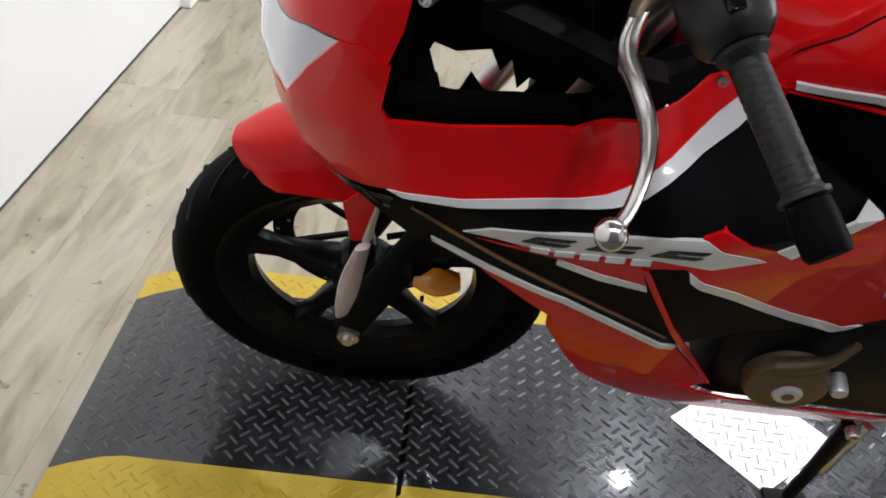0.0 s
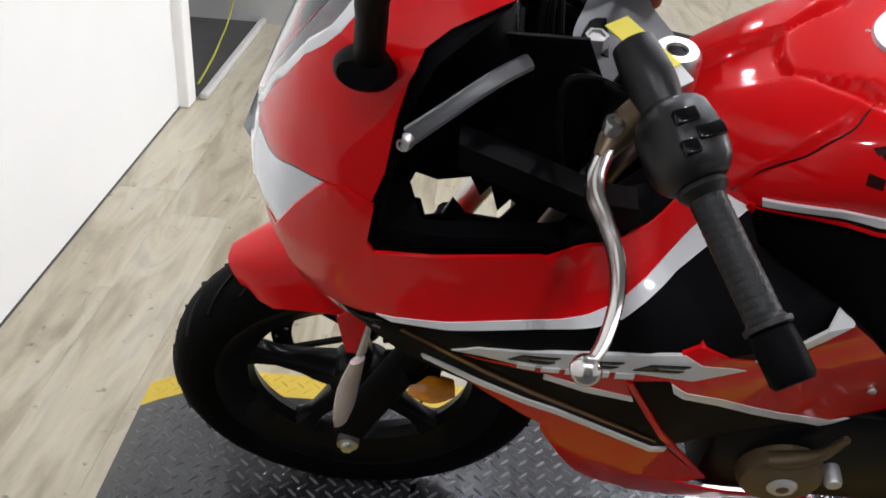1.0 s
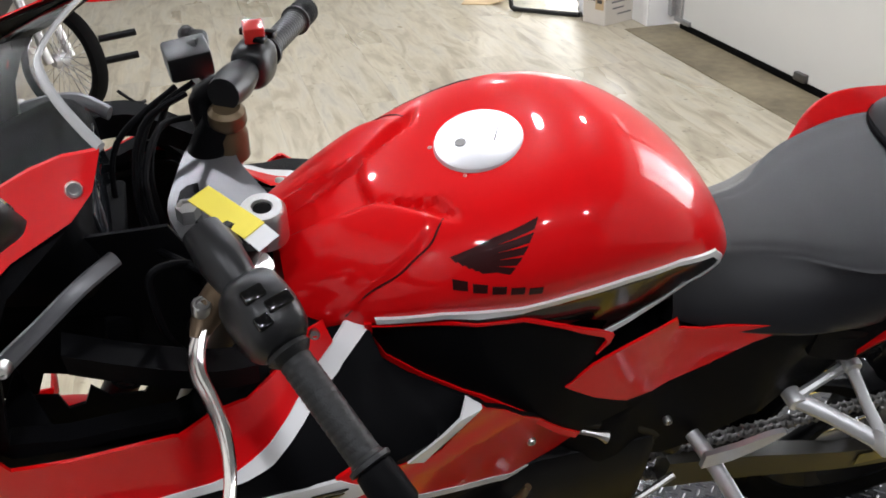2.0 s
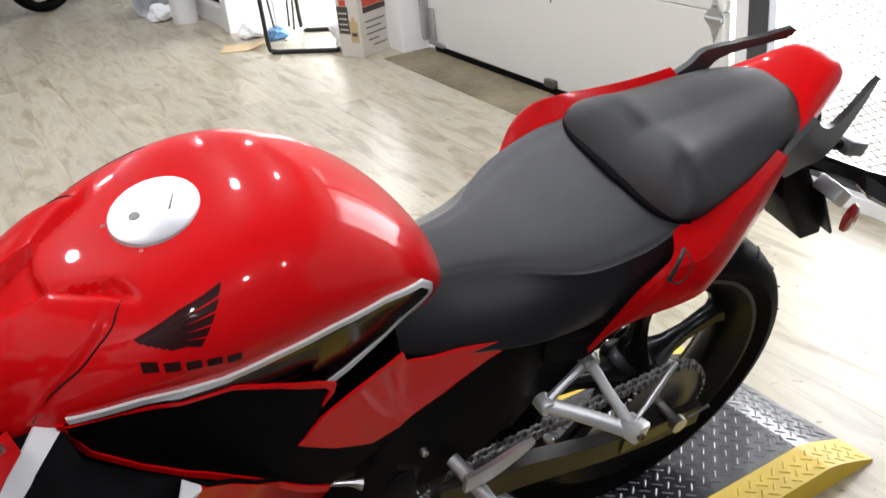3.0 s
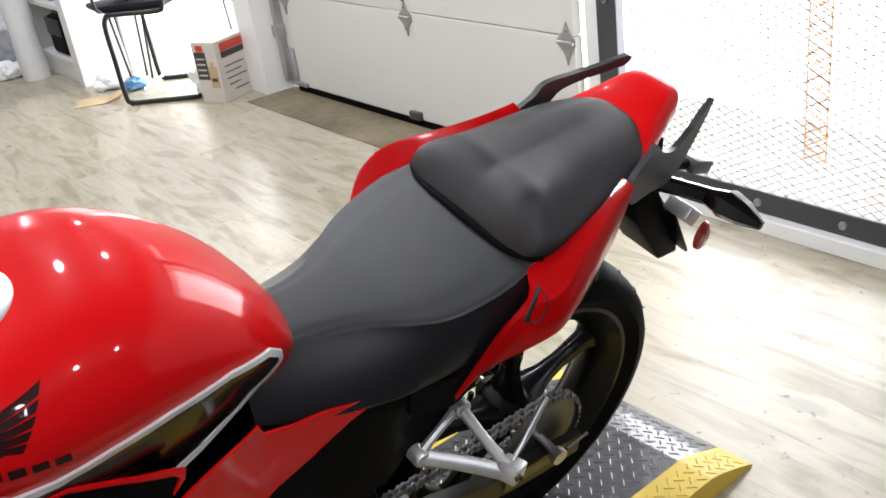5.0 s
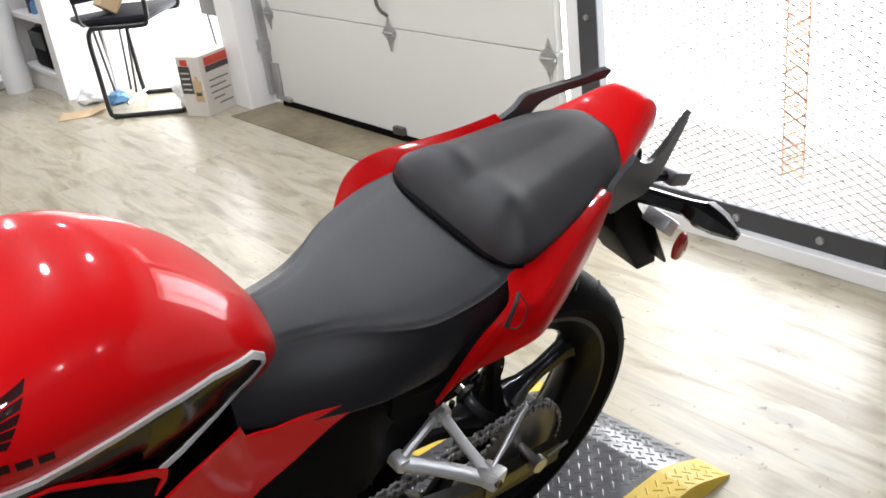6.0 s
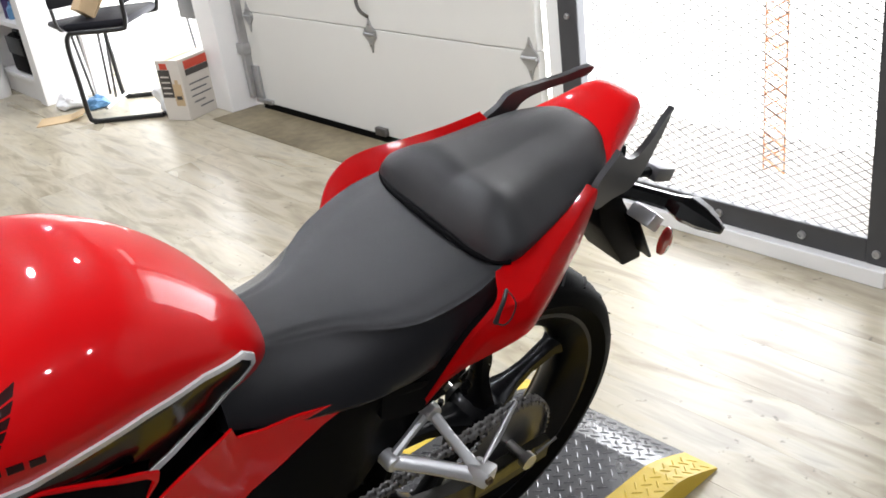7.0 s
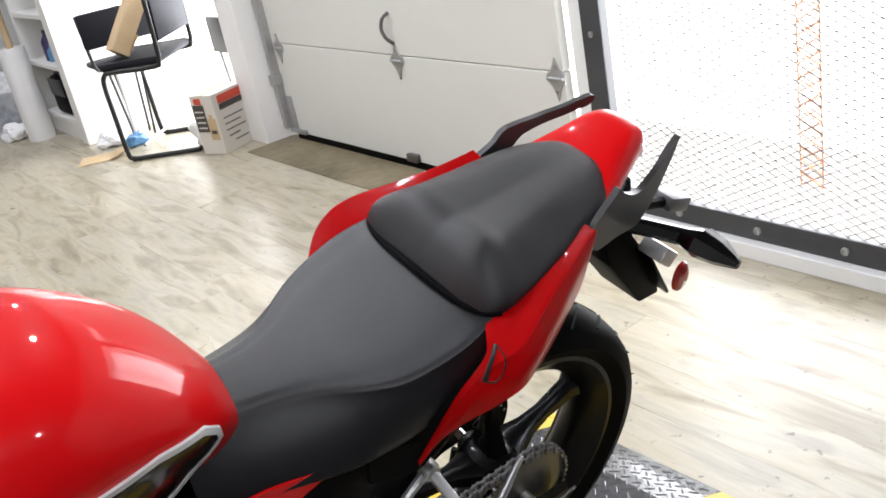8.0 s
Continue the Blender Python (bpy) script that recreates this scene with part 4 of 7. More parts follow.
def rise(v, width):
    """A soft step from 0 to 1 about v = 0."""
    t = min(max(v / width + 0.5, 0), 1)
    return t * t * (3 - 2 * t)


# the front cover: its hood lies deeper than the tank behind it, its flanks stand proud
tank_bm.normal_update()
push = []
for v in tank_bm.verts:
    x, y, z = v.co.x, abs(v.co.y), v.co.z
    hood = rise(float(np.interp(y, [0, 0.030, 0.045, 0.064, 0.085, 0.10], [-0.243, -0.238, -0.215, -0.173, -0.165, -0.160])) - x, 0.012)
    edge = 0.036 + (0.845 if x > -0.232 else 0.15) * (x + 0.232)
    wing = rise(float(np.interp(z, [0.86, 0.903, 0.928, 0.957, 0.972], [-0.292, -0.261, -0.232, -0.195, -0.174])) - x, 0.009) * rise(y - edge, 0.012)
    push.append((v, v.normal * (0.0045 * wing - 0.010 * hood * (1 - rise(y - edge, 0.014)) * (z > 0.9))))
for v, d in push:
    v.co += d
bmesh.ops.recalc_face_normals(tank_bm, faces=tank_bm.faces)
tank_tree = BVHTree.FromBMesh(tank_bm)
tank = part("fuel_tank", tank_bm, RED, bike, "glossy red fuel tank")


def tank_skin(x, z):
    hit = tank_tree.ray_cast(Vector((x, -1, z)), Vector((0, 1, 0)))
    return -hit[0].y if hit[0] is not None else 0.06


SIDE_LOW = ([-0.27, -0.2, -0.15, -0.03, 0.05, 0.13, 0.2, 0.3, 0.40, 0.45], [0.10, 0.135, 0.155, 0.158, 0.140, 0.116, 0.117, 0.128, 0.146, 0.13])
SIDE_TOP = ([-0.27, -0.25, -0.2, -0.15, -0.05, 0, 0.05, 0.1, 0.14, 0.16, 0.18, 0.20], [0.108, 0.118, 0.137, 0.150, 0.152, 0.150, 0.143, 0.130, 0.112, 0.10, 0.083, 0.06])


def side_skin(x, z):
    """The side cover's outer face, from under the tank's bulge down to the footrests."""
    f = float(np.interp(z, [0.74, 0.86], [0, 1]))
    w = float(np.interp(x, *SIDE_LOW)) * (1 - f) + float(np.interp(x, *SIDE_TOP)) * f
    return max(w, tank_skin(x, z) + 0.001) if z > 0.80 else w


def tucked(x, z):
    """The glossy panel's face: it turns under below the tank's rim."""
    w = side_skin(x, z) - 0.022 * min(max((0.885 - z) / 0.09, 0), 1) * min(max((x + 0.12) / 0.1, 0), 1)
    return max(w, tank_skin(x, z) + 0.001)


STRIPE_UP = [(-0.255, 0.876), (-0.188, 0.887), (-0.104, 0.883), (-0.050, 0.894), (0.012, 0.899), (0.088, 0.895), (0.146, 0.876)]
STRIPE_DOWN = [(0.166, 0.853), (0.169, 0.834), (0.149, 0.815), (0.104, 0.797), (0.048, 0.781), (0.006, 0.770)]
INNER_UP = [(-0.253, 0.868), (-0.187, 0.877), (-0.100, 0.873), (-0.042, 0.885), (0.018, 0.890), (0.086, 0.8875), (0.142, 0.8695)]
INNER_DOWN = [(0.159, 0.850), (0.161, 0.837), (0.143, 0.821), (0.099, 0.804), (0.042, 0.789), (0.014, 0.783)]
LIP = [(0.019, 0.803), (-0.001, 0.818), (-0.048, 0.842), (-0.096, 0.864), (-0.176, 0.8705), (-0.232, 0.866)]
both("tank_stripe", STRIPE_UP + STRIPE_DOWN + INNER_DOWN[::-1] + INNER_UP[::-1], tucked, WHITE, tank, lift=0.0032, step=0.015, thick=0.004)
both("tank_decal", INNER_UP + INNER_DOWN + LIP, tucked, DECAL_BLACK, tank, lift=0.002, step=0.015, thick=0.004, label="glossy black panel below the tank")
both("panel_lip", LIP + [(-0.258, 0.8625), (-0.176, 0.8665), (-0.098, 0.8605), (-0.05, 0.8385), (0.004, 0.806), (0.011, 0.795), (0.000, 0.776), (0.016, 0.790)], side_skin, RED, tank, lift=0.0036, step=0.015, thick=0.004)
# wing mark as a plain fan of bars, and the maker's lettering as bars
for k in range(5):
    f = k / 4
    x0, z0 = -0.177 + 0.024 * f, 0.948 - 0.006 * f
    x1, z1 = -0.086 - 0.030 * f, 0.981 - 0.036 * f
    both("wing_mark", [(x0, z0), ((x0 + x1) / 2, (z0 + z1) / 2 + 0.002), (x1, z1), (x1 - 0.006, z1 - 0.0065), ((x0 + x1) / 2, (z0 + z1) / 2 - 0.0025), (x0 + 0.004, z0 - 0.003)], tank_skin, LOGO, tank, lift=0.0012, step=0.02, thick=0.002)
for k in range(5):
    x0, z0 = -0.178 + 0.0195 * k, 0.931 - 0.0030 * k
    both("lettering_bar", [(x0, z0), (x0 + 0.0145, z0 - 0.001), (x0 + 0.0145, z0 - 0.011), (x0, z0 - 0.010)], tank_skin, LOGO, tank, lift=0.0012, step=0.03, thick=0.002)
# filler cap
cap_m = Matrix.Translation((-0.112, 0, 0.985)) @ pose(0, 0, 0, 0, -12)
cap = part("filler_cap", lathe(bmesh.new(), [(0.0, 0.008), (0.044, 0.0075), (0.048, 0.006), (0.050, 0.002), (0.056, 0.0015), (0.0575, -0.006), (0.050, -0.012)], 48, cap_m), CAP, bike, "brushed silver locking filler cap")
bm = bmesh.new()
box(bm, -0.012, -0.0012, 0.007, 0.012, 0.0012, 0.0086, 0.0005, cap_m @ pose(0.020, -0.002, 0, 0, 0, 62))
part("key_slot", bm, STEEL_DARK, cap)
part("cap_mark", lathe(bmesh.new(), [(0, 0.0086), (0.006, 0.0086), (0.0065, 0.006)], 16, cap_m @ pose(-0.020, 0, 0)), STEEL_DARK, cap)
for k in range(5):
    a = 2 * math.pi * (k + 0.3) / 5
    part("bolt", bolt(bmesh.new(), cap_m @ Vector((0.0535 * math.cos(a), 0.0535 * math.sin(a), 0.0012)), cap_m.to_3x3() @ Vector((0, 0, 1)), 0.0024, 0.0015), STEEL, cap)
# raised side shrouds of the tank, and the step between them
for sd in (-1, 1):
    tube_pts = [tank_tree.find_nearest(Vector((x, sd * y, z)))[0] for x, y, z in ((-0.174, 0.085, 0.9725), (-0.184, 0.098, 0.966), (-0.195, 0.111, 0.9575), (-0.214, 0.118, 0.944), (-0.232, 0.1225, 0.928), (-0.261, 0.1235, 0.903), (-0.283, 0.120, 0.872))]
    part("cover_seam", tube(bmesh.new(), tube_pts, 0.0012, 6, 4), LOGO, tank, "dark seam along the tank's front cover")

# ---- seats
def creased(stations, k=3, e=0.12):
    """The same cross-sections with a tighter bend at their k-th point."""
    out = []
    for x, p in stations:
        a, b, c = (Vector((*q, 0)) for q in (p[k - 1], p[k], p[k + 1]))
        two = [b.lerp(a, e * 2.2), b, b.lerp(c, e)]
        out.append((x, p[:k] + [(v.x, v.y) for v in two] + p[k + 1:]))
    return out


SEAT = []
for x, zc, yc, yl, zl in ((0.125, 0.842, 0.040, 0.104, 0.750), (0.20, 0.805, 0.050, 0.118, 0.724), (0.26, 0.797, 0.058, 0.130, 0.718), (0.31, 0.796, 0.076, 0.140, 0.715), (0.35, 0.799, 0.106, 0.144, 0.715),
                          (0.40, 0.806, 0.131, 0.148, 0.72), (0.48, 0.826, 0.142, 0.150, 0.75), (0.555, 0.845, 0.128, 0.132, 0.78)):
    SEAT.append((x, [(0, zc), (yc * 0.6, zc - 0.001), (yc, zc - 0.005), (yc * 0.45 + yl * 0.55 + 0.006, zc * 0.5 + zl * 0.5), (yl, zl), (yl - 0.025, zl - 0.025)]))
rider = part("rider_seat", hull(creased(SEAT, 2, 0.22)), SEAT_BLACK, bike, "black vinyl rider's seat")
PILLION = [(0.508, [(0, 0.838), (0.05, 0.838), (0.085, 0.835), (0.102, 0.828), (0.106, 0.818), (0.09, 0.80)]),
           (0.520, [(0, 0.860), (0.045, 0.863), (0.086, 0.862), (0.116, 0.850), (0.128, 0.834), (0.11, 0.808)]),
           (0.540, [(0, 0.883), (0.045, 0.887), (0.084, 0.886), (0.120, 0.868), (0.141, 0.843), (0.125, 0.815)]),
           (0.565, [(0, 0.892), (0.045, 0.898), (0.080, 0.896), (0.114, 0.875), (0.141, 0.847), (0.125, 0.822)]),
           (0.60, [(0, 0.892), (0.045, 0.897), (0.076, 0.893), (0.108, 0.874), (0.135, 0.851), (0.12, 0.828)]),
           (0.65, [(0, 0.894), (0.042, 0.897), (0.070, 0.893), (0.100, 0.878), (0.124, 0.858), (0.11, 0.836)]),
           (0.71, [(0, 0.900), (0.040, 0.902), (0.066, 0.898), (0.092, 0.886), (0.111, 0.868), (0.10, 0.846)]),
           (0.76, [(0, 0.907), (0.035, 0.907), (0.058, 0.902), (0.080, 0.892), (0.095, 0.876), (0.08, 0.855)]),
           (0.797, [(0, 0.909), (0.026, 0.908), (0.044, 0.903), (0.058, 0.894), (0.067, 0.880), (0.05, 0.865)]),
           (0.816, [(0, 0.900), (0.015, 0.899), (0.024, 0.896), (0.031, 0.890), (0.034, 0.882), (0.025, 0.875)])]
pill = part("pillion_seat", hull(PILLION, 5, 5), PILLION_BLACK, bike, "black vinyl passenger seat pad with a raised front edge")
# A solid black bar draws the shade between pad and rider's seat.
part("seat_gap_shade", tube(bmesh.new(), [(0.537, -0.139, 0.838), (0.520, -0.122, 0.835), (0.508, -0.085, 0.835), (0.504, 0, 0.838), (0.508, 0.085, 0.835), (0.520, 0.122, 0.835), (0.537, 0.139, 0.838)], 0.0045, 8, 4), MATT_BLACK, pill, "black bar standing in for the shaded gap under the pad's front edge")

# ---- side covers between tank, seat and footrests
both("air_panel", [(-0.259, 0.864), (-0.257, 0.835), (-0.242, 0.803), (-0.201, 0.777), (-0.138, 0.745), (-0.078, 0.693), (0.004, 0.613), (0.083, 0.613), (0.05, 0.68), (-0.030, 0.731), (-0.006, 0.760), (0.010, 0.790), (0.008, 0.802), (-0.05, 0.836), (-0.098, 0.857), (-0.176, 0.864)],
     side_skin, MATT_BLACK, step=0.02, thick=0.006)
both("air_panel_edge", [(-0.266, 0.866), (-0.262, 0.835), (-0.247, 0.798), (-0.205, 0.771), (-0.142, 0.739), (-0.082, 0.687), (0.000, 0.607), (0.006, 0.614), (-0.078, 0.694), (-0.138, 0.746), (-0.201, 0.778), (-0.241, 0.804), (-0.256, 0.836), (-0.258, 0.866)], side_skin, RED, lift=0.003, step=0.02)
both("red_flash", [(-0.034, 0.732), (0.000, 0.755), (0.048, 0.767), (0.120, 0.772), (0.128, 0.749), (0.165, 0.738), (0.230, 0.731), (0.301, 0.724), (0.243, 0.697), (0.193, 0.662), (0.118, 0.629), (0.073, 0.640), (0.014, 0.685)], side_skin, RED, lift=0.0025, step=0.02)
both("frame_cover", [(-0.06, 0.665), (0.02, 0.672), (0.075, 0.635), (0.12, 0.624), (0.196, 0.657), (0.243, 0.692), (0.305, 0.722), (0.40, 0.70), (0.455, 0.66), (0.445, 0.600), (0.36, 0.529), (0.287, 0.525), (0.222, 0.470), (0.172, 0.455), (0.037, 0.50), (-0.03, 0.57)], lambda x, z: side_skin(x, z) - 0.036 * min(max((x - 0.30) / 0.06, 0), 1) * min(max((0.69 - z) / 0.08, 0), 1) - 0.045 * min(max((0.07 - x) / 0.07, 0), 1), MATT_BLACK, lift=0.0, step=0.03, thick=0.012)
for s in (-1, 1):
    secs = [[(x, s * y0, z0), (x, s * y1, z0 - 0.01), (x, s * y1, z1), (x, s * y0, z1 + 0.012)] for x, y0, y1, z0, z1 in
            ((0.33, 0.09, 0.136, 0.722, 0.66), (0.395, 0.09, 0.143, 0.730, 0.640), (0.425, 0.09, 0.158, 0.755, 0.690), (0.465, 0.09, 0.168, 0.790, 0.740), (0.50, 0.09, 0.165, 0.800, 0.770), (0.545, 0.09, 0.150, 0.815, 0.79))]
    part("seat_skirt", loft(secs, smooth=3), MATT_BLACK, bike, "matt black skirt under the seat")

part("subframe_shell", hull([(-0.30, [(0, 0.80), (0.06, 0.80), (0.085, 0.78), (0.085, 0.66), (0.06, 0.60)]), (-0.1, [(0, 0.81), (0.08, 0.81), (0.105, 0.79), (0.105, 0.62), (0.08, 0.52)]),
                             (0.14, [(0, 0.77), (0.05, 0.765), (0.070, 0.73), (0.096, 0.60), (0.08, 0.52)]), (0.42, [(0, 0.755), (0.06, 0.75), (0.088, 0.73), (0.095, 0.66), (0.08, 0.62)]), (0.55, [(0, 0.79), (0.07, 0.79), (0.09, 0.77), (0.09, 0.72), (0.07, 0.70)])], 2), MATT_BLACK, bike)
# ---- tail
TAIL_SIDE = [(0.398, ((0.145, 0.663), (0.147, 0.661), (0.148, 0.657), (0.147, 0.652))), (0.420, ((0.156, 0.719), (0.160, 0.716), (0.163, 0.708), (0.160, 0.696))),
             (0.442, ((0.166, 0.772), (0.172, 0.768), (0.178, 0.745), (0.173, 0.722))), (0.462, ((0.174, 0.806), (0.182, 0.802), (0.190, 0.782), (0.186, 0.740))),
             (0.485, ((0.170, 0.824), (0.190, 0.820), (0.202, 0.797), (0.199, 0.757))), (0.515, ((0.134, 0.830), (0.1965, 0.829), (0.209, 0.803), (0.207, 0.772))),
             (0.55, ((0.124, 0.838), (0.186, 0.840), (0.200, 0.808), (0.196, 0.776))), (0.60, ((0.118, 0.850), (0.165, 0.851), (0.178, 0.820), (0.174, 0.777))),
             (0.65, ((0.110, 0.856), (0.147, 0.862), (0.155, 0.835), (0.150, 0.783))), (0.69, ((0.098, 0.866), (0.133, 0.874), (0.138, 0.845), (0.133, 0.798))),
             (0.712, ((0.090, 0.872), (0.126, 0.881), (0.128, 0.862), (0.124, 0.845)))]


def tail_shell(side):
    """A thin shell with a shelf beside the seat, a rounded shoulder and a flank that tapers to a point in front."""
    rows = []
    for x, prof in TAIL_SIDE:
        if side > 0 and 0.44 < x < 0.52:
            prof = ((0.128, prof[0][1] - 0.012), *prof[1:])
        pts = [Vector((0, *prof[0])), Vector((0, *prof[0])).lerp(Vector((0, *prof[1])), 0.82), Vector((0, *prof[1])).lerp(Vector((0, *prof[2])), 0.15), Vector((0, *prof[2])), Vector((0, *prof[3]))]
        rows.append([(x, p.y, p.z) for p in catmull(pts, 4)])
    cols = [catmull(c, 4) for c in zip(*rows)]
    bm = bmesh.new()
    vs = [[bm.verts.new((p.x, side * p.y, p.z)) for p in c] for c in cols]
    for a, b in zip(vs, vs[1:]):
        for k in range(len(a) - 1):
            bm.faces.new((a[k], a[k + 1], b[k + 1], b[k]) if side < 0 else (a[k], b[k], b[k + 1], a[k + 1]))
    bmesh.ops.solidify(bm, geom=bm.faces[:], thickness=0.004)
    return bm


for s in (-1, 1):
    part("tail_panel", tail_shell(s), RED, bike, "sharp-edged red tail panel")
part("tail_cowl", hull([(0.73, [(0, 0.885), (0.06, 0.88), (0.088, 0.868), (0.098, 0.852), (0.09, 0.84)]),
                        (0.785, [(0, 0.897), (0.05, 0.894), (0.080, 0.886), (0.090, 0.866), (0.08, 0.848)]),
                        (0.825, [(0, 0.918), (0.042, 0.915), (0.064, 0.904), (0.072, 0.880), (0.066, 0.857)]),
                        (0.865, [(0, 0.932), (0.036, 0.929), (0.052, 0.917), (0.056, 0.893), (0.05, 0.868)]),
                        (0.892, [(0, 0.932), (0.030, 0.929), (0.043, 0.917), (0.045, 0.895), (0.038, 0.875)]),
                        (0.905, [(0, 0.921), (0.022, 0.918), (0.031, 0.909), (0.033, 0.893), (0.026, 0.88)])], 6, 5), RED, bike, "pointed red tail cowl")
part("tail_light", hull([(0.86, [(0, 0.895), (0.03, 0.892), (0.042, 0.88), (0.04, 0.865), (0.03, 0.855)]), (0.915, [(0, 0.893), (0.022, 0.89), (0.03, 0.88), (0.028, 0.868), (0.02, 0.86)]), (0.928, [(0, 0.884), (0.012, 0.882), (0.018, 0.876), (0.016, 0.868), (0.01, 0.864)])]), RED_LENS, bike)


# grab rails: a forked black casting on each side
RAILS = {-1: (([0.66, 0.711, 0.93], [0.137, 0.126, 0.078]), [(0.711, 0.883), (0.735, 0.898), (0.757, 0.907), (0.768, 0.914), (0.782, 0.900), (0.807, 0.883), (0.836, 0.876), (0.876, 0.888), (0.905, 0.907), (0.931, 0.918), (0.931, 0.912),
                                                                (0.917, 0.886), (0.886, 0.846), (0.860, 0.824), (0.830, 0.816), (0.776, 0.828), (0.725, 0.835), (0.712, 0.856)]),
         1: (([0.66, 0.711, 0.76, 0.85, 0.90, 0.93], [0.128, 0.127, 0.125, 0.120, 0.104, 0.078]), [(0.715, 0.866), (0.747, 0.883), (0.771, 0.901), (0.846, 0.902), (0.893, 0.911), (0.915, 0.923), (0.917, 0.915), (0.904, 0.900), (0.859, 0.888), (0.803, 0.880),
                                                                                                (0.780, 0.862), (0.750, 0.845), (0.715, 0.845)])}
for s, (bow, edge_) in RAILS.items():
    bm = panel([(p.x, p.z) for p in catmull([(x, 0, z) for x, z in edge_], 3, True)], lambda x, z: float(np.interp(x, *bow)), 0.010, 0.0, 0.03, s)
    part("grab_rail", bm, RAIL_GREY, bike, "black cast grab rail with a pointed prong")

# under-tail, number-plate hanger, indicators and side reflectors
part("undertail", hull([(0.52, [(0, 0.80), (0.08, 0.795), (0.10, 0.76), (0.08, 0.72)]), (0.66, [(0, 0.855), (0.11, 0.852), (0.128, 0.835), (0.09, 0.79)]), (0.73, [(0, 0.872), (0.10, 0.870), (0.116, 0.852), (0.08, 0.80)]), (0.86, [(0, 0.868), (0.04, 0.862), (0.05, 0.85), (0.04, 0.83)])]), MATT_BLACK, bike)
def prism(outline, y0, y1):
    """A solid between two upright planes along the bike, with an outline in (x, z)."""
    bm = bmesh.new()
    lo = [bm.verts.new((x, y0, z)) for x, z in outline]
    hi = [bm.verts.new((x, y1, z)) for x, z in outline]
    bm.faces.new(lo)
    bm.faces.new(hi[::-1])
    for i in range(len(outline)):
        j = (i + 1) % len(outline)
        bm.faces.new((lo[i], lo[j], hi[j], hi[i]))
    bmesh.ops.bevel(bm, geom=bm.edges[:], offset=0.004, segments=2, affect="EDGES", profile=0.5)
    return bm


hanger = part("plate_hanger", prism([(0.80, 0.86), (0.86, 0.69), (0.955, 0.565), (1.005, 0.562), (0.985, 0.63), (0.90, 0.73), (0.88, 0.85)], -0.045, 0.045), MATT_BLACK, bike, "black plastic rear mudguard and plate hanger")
part("plate_board", box(bmesh.new(), 0, -0.075, -0.003, 0.13, 0.075, 0.003, 0.002, pose(0.92, 0, 0.70, 0, 58)), DARK_METAL, hanger)
bm = bmesh.new()
box(bm, -0.02, -0.10, -0.014, 0.02, -0.05, 0.014, 0.004, pose(0.935, 0, 0.705, 0, 40))
part("lamp_bracket", bm, ALLOY, hanger)
part("plate_lamp", box(bmesh.new(), -0.03, -0.022, -0.014, 0.028, 0.022, 0.014, 0.005, pose(1.07, 0.01, 0.70, 0, 20)), GREY_METAL, hanger, "small grey number-plate lamp")
part("lamp_arm", tube(bmesh.new(), [(0.90, 0.0, 0.755), (0.98, 0.005, 0.73), (1.05, 0.01, 0.705)], 0.010, 8, 2), MATT_BLACK, hanger)
for s in (-1, 1):
    secs = []
    for x, y, z, hx, hz in ((0.875, 0.045, 0.772, 0.018, 0.014), (0.905, 0.085, 0.768, 0.017, 0.013), (0.932, 0.118, 0.762, 0.018, 0.014), (0.945, 0.140, 0.757, 0.029, 0.021), (0.952, 0.170, 0.752, 0.024, 0.017), (0.956, 0.205, 0.747, 0.006, 0.006)):
        secs.append([(x + hx * a, s * y, z + hz * b) for a, b in ((-1, -0.2), (-0.6, 0.8), (0, 1), (0.8, 0.6), (1, -0.1), (0.5, -1), (-0.5, -1))])
    ind = part("rear_indicator", loft(secs), GLOSS_BLACK, bike, "black indicator on a stubby stalk", smooth=False)
    part("lens", loft([[(p[0] + 0.002, p[1], p[2] + 0.002) for p in (q[2], q[3], q[4])] + [(q[3][0] - 0.006, q[3][1], q[3][2] - 0.006)] for q in secs[3:]]), CLEAR_PLASTIC, ind, "pale smoked lens", smooth=False)
    part("side_reflector", lathe(bmesh.new(), [(0, 0.008), (0.016, 0.007), (0.021, 0.003), (0.022, -0.003), (0.012, -0.006), (0, -0.006)], 24, Matrix.Translation((0.962, s * 0.108, 0.660)) @ pose(0, 0, 0, 90 * -s) @ Matrix.Diagonal((0.75, 1.35, 1, 1))), RED_LENS, bike, "round red side reflector")

# ---- swingarm, hanger brackets and footrests
for s in (-1, 1):
    bm = bmesh.new()
    secs = []
    for x, z, h, t in ((0.20, 0.375, 0.033, 0.016), (0.36, 0.348, 0.030, 0.014), (0.52, 0.308, 0.026, 0.012), (0.64, 0.292, 0.026, 0.010), (0.740, 0.290, 0.024, 0.008)):
        y = s * (0.098 + 0.03 * (x - 0.2))
        secs.append([(x, y + t, z - h), (x, y + t, z + h), (x, y - t, z + h), (x, y - t, z - h)])
    bm = loft(secs, smooth=2)
    part("swingarm", bm, OLIVE if s < 0 else DARK_METAL, bike, "black swingarm with a worn warning label")
part("axle", lathe(bmesh.new(), [(0, -0.138), (0.008, -0.138), (0.008, -0.130), (0.013, -0.130), (0.013, -0.120), (0.009, -0.120), (0.009, 0.130), (0.016, 0.130), (0.016, 0.145), (0, 0.145)], 12, Matrix.Translation(AX_R) @ pose(0, 0, 0, 90)), STEEL, bike)
part("chain_adjuster", tube(bmesh.new(), [(0.70, -0.128, 0.308), (0.752, -0.126, 0.312)], 0.0032, 8, 0), STEEL_DARK, bike)
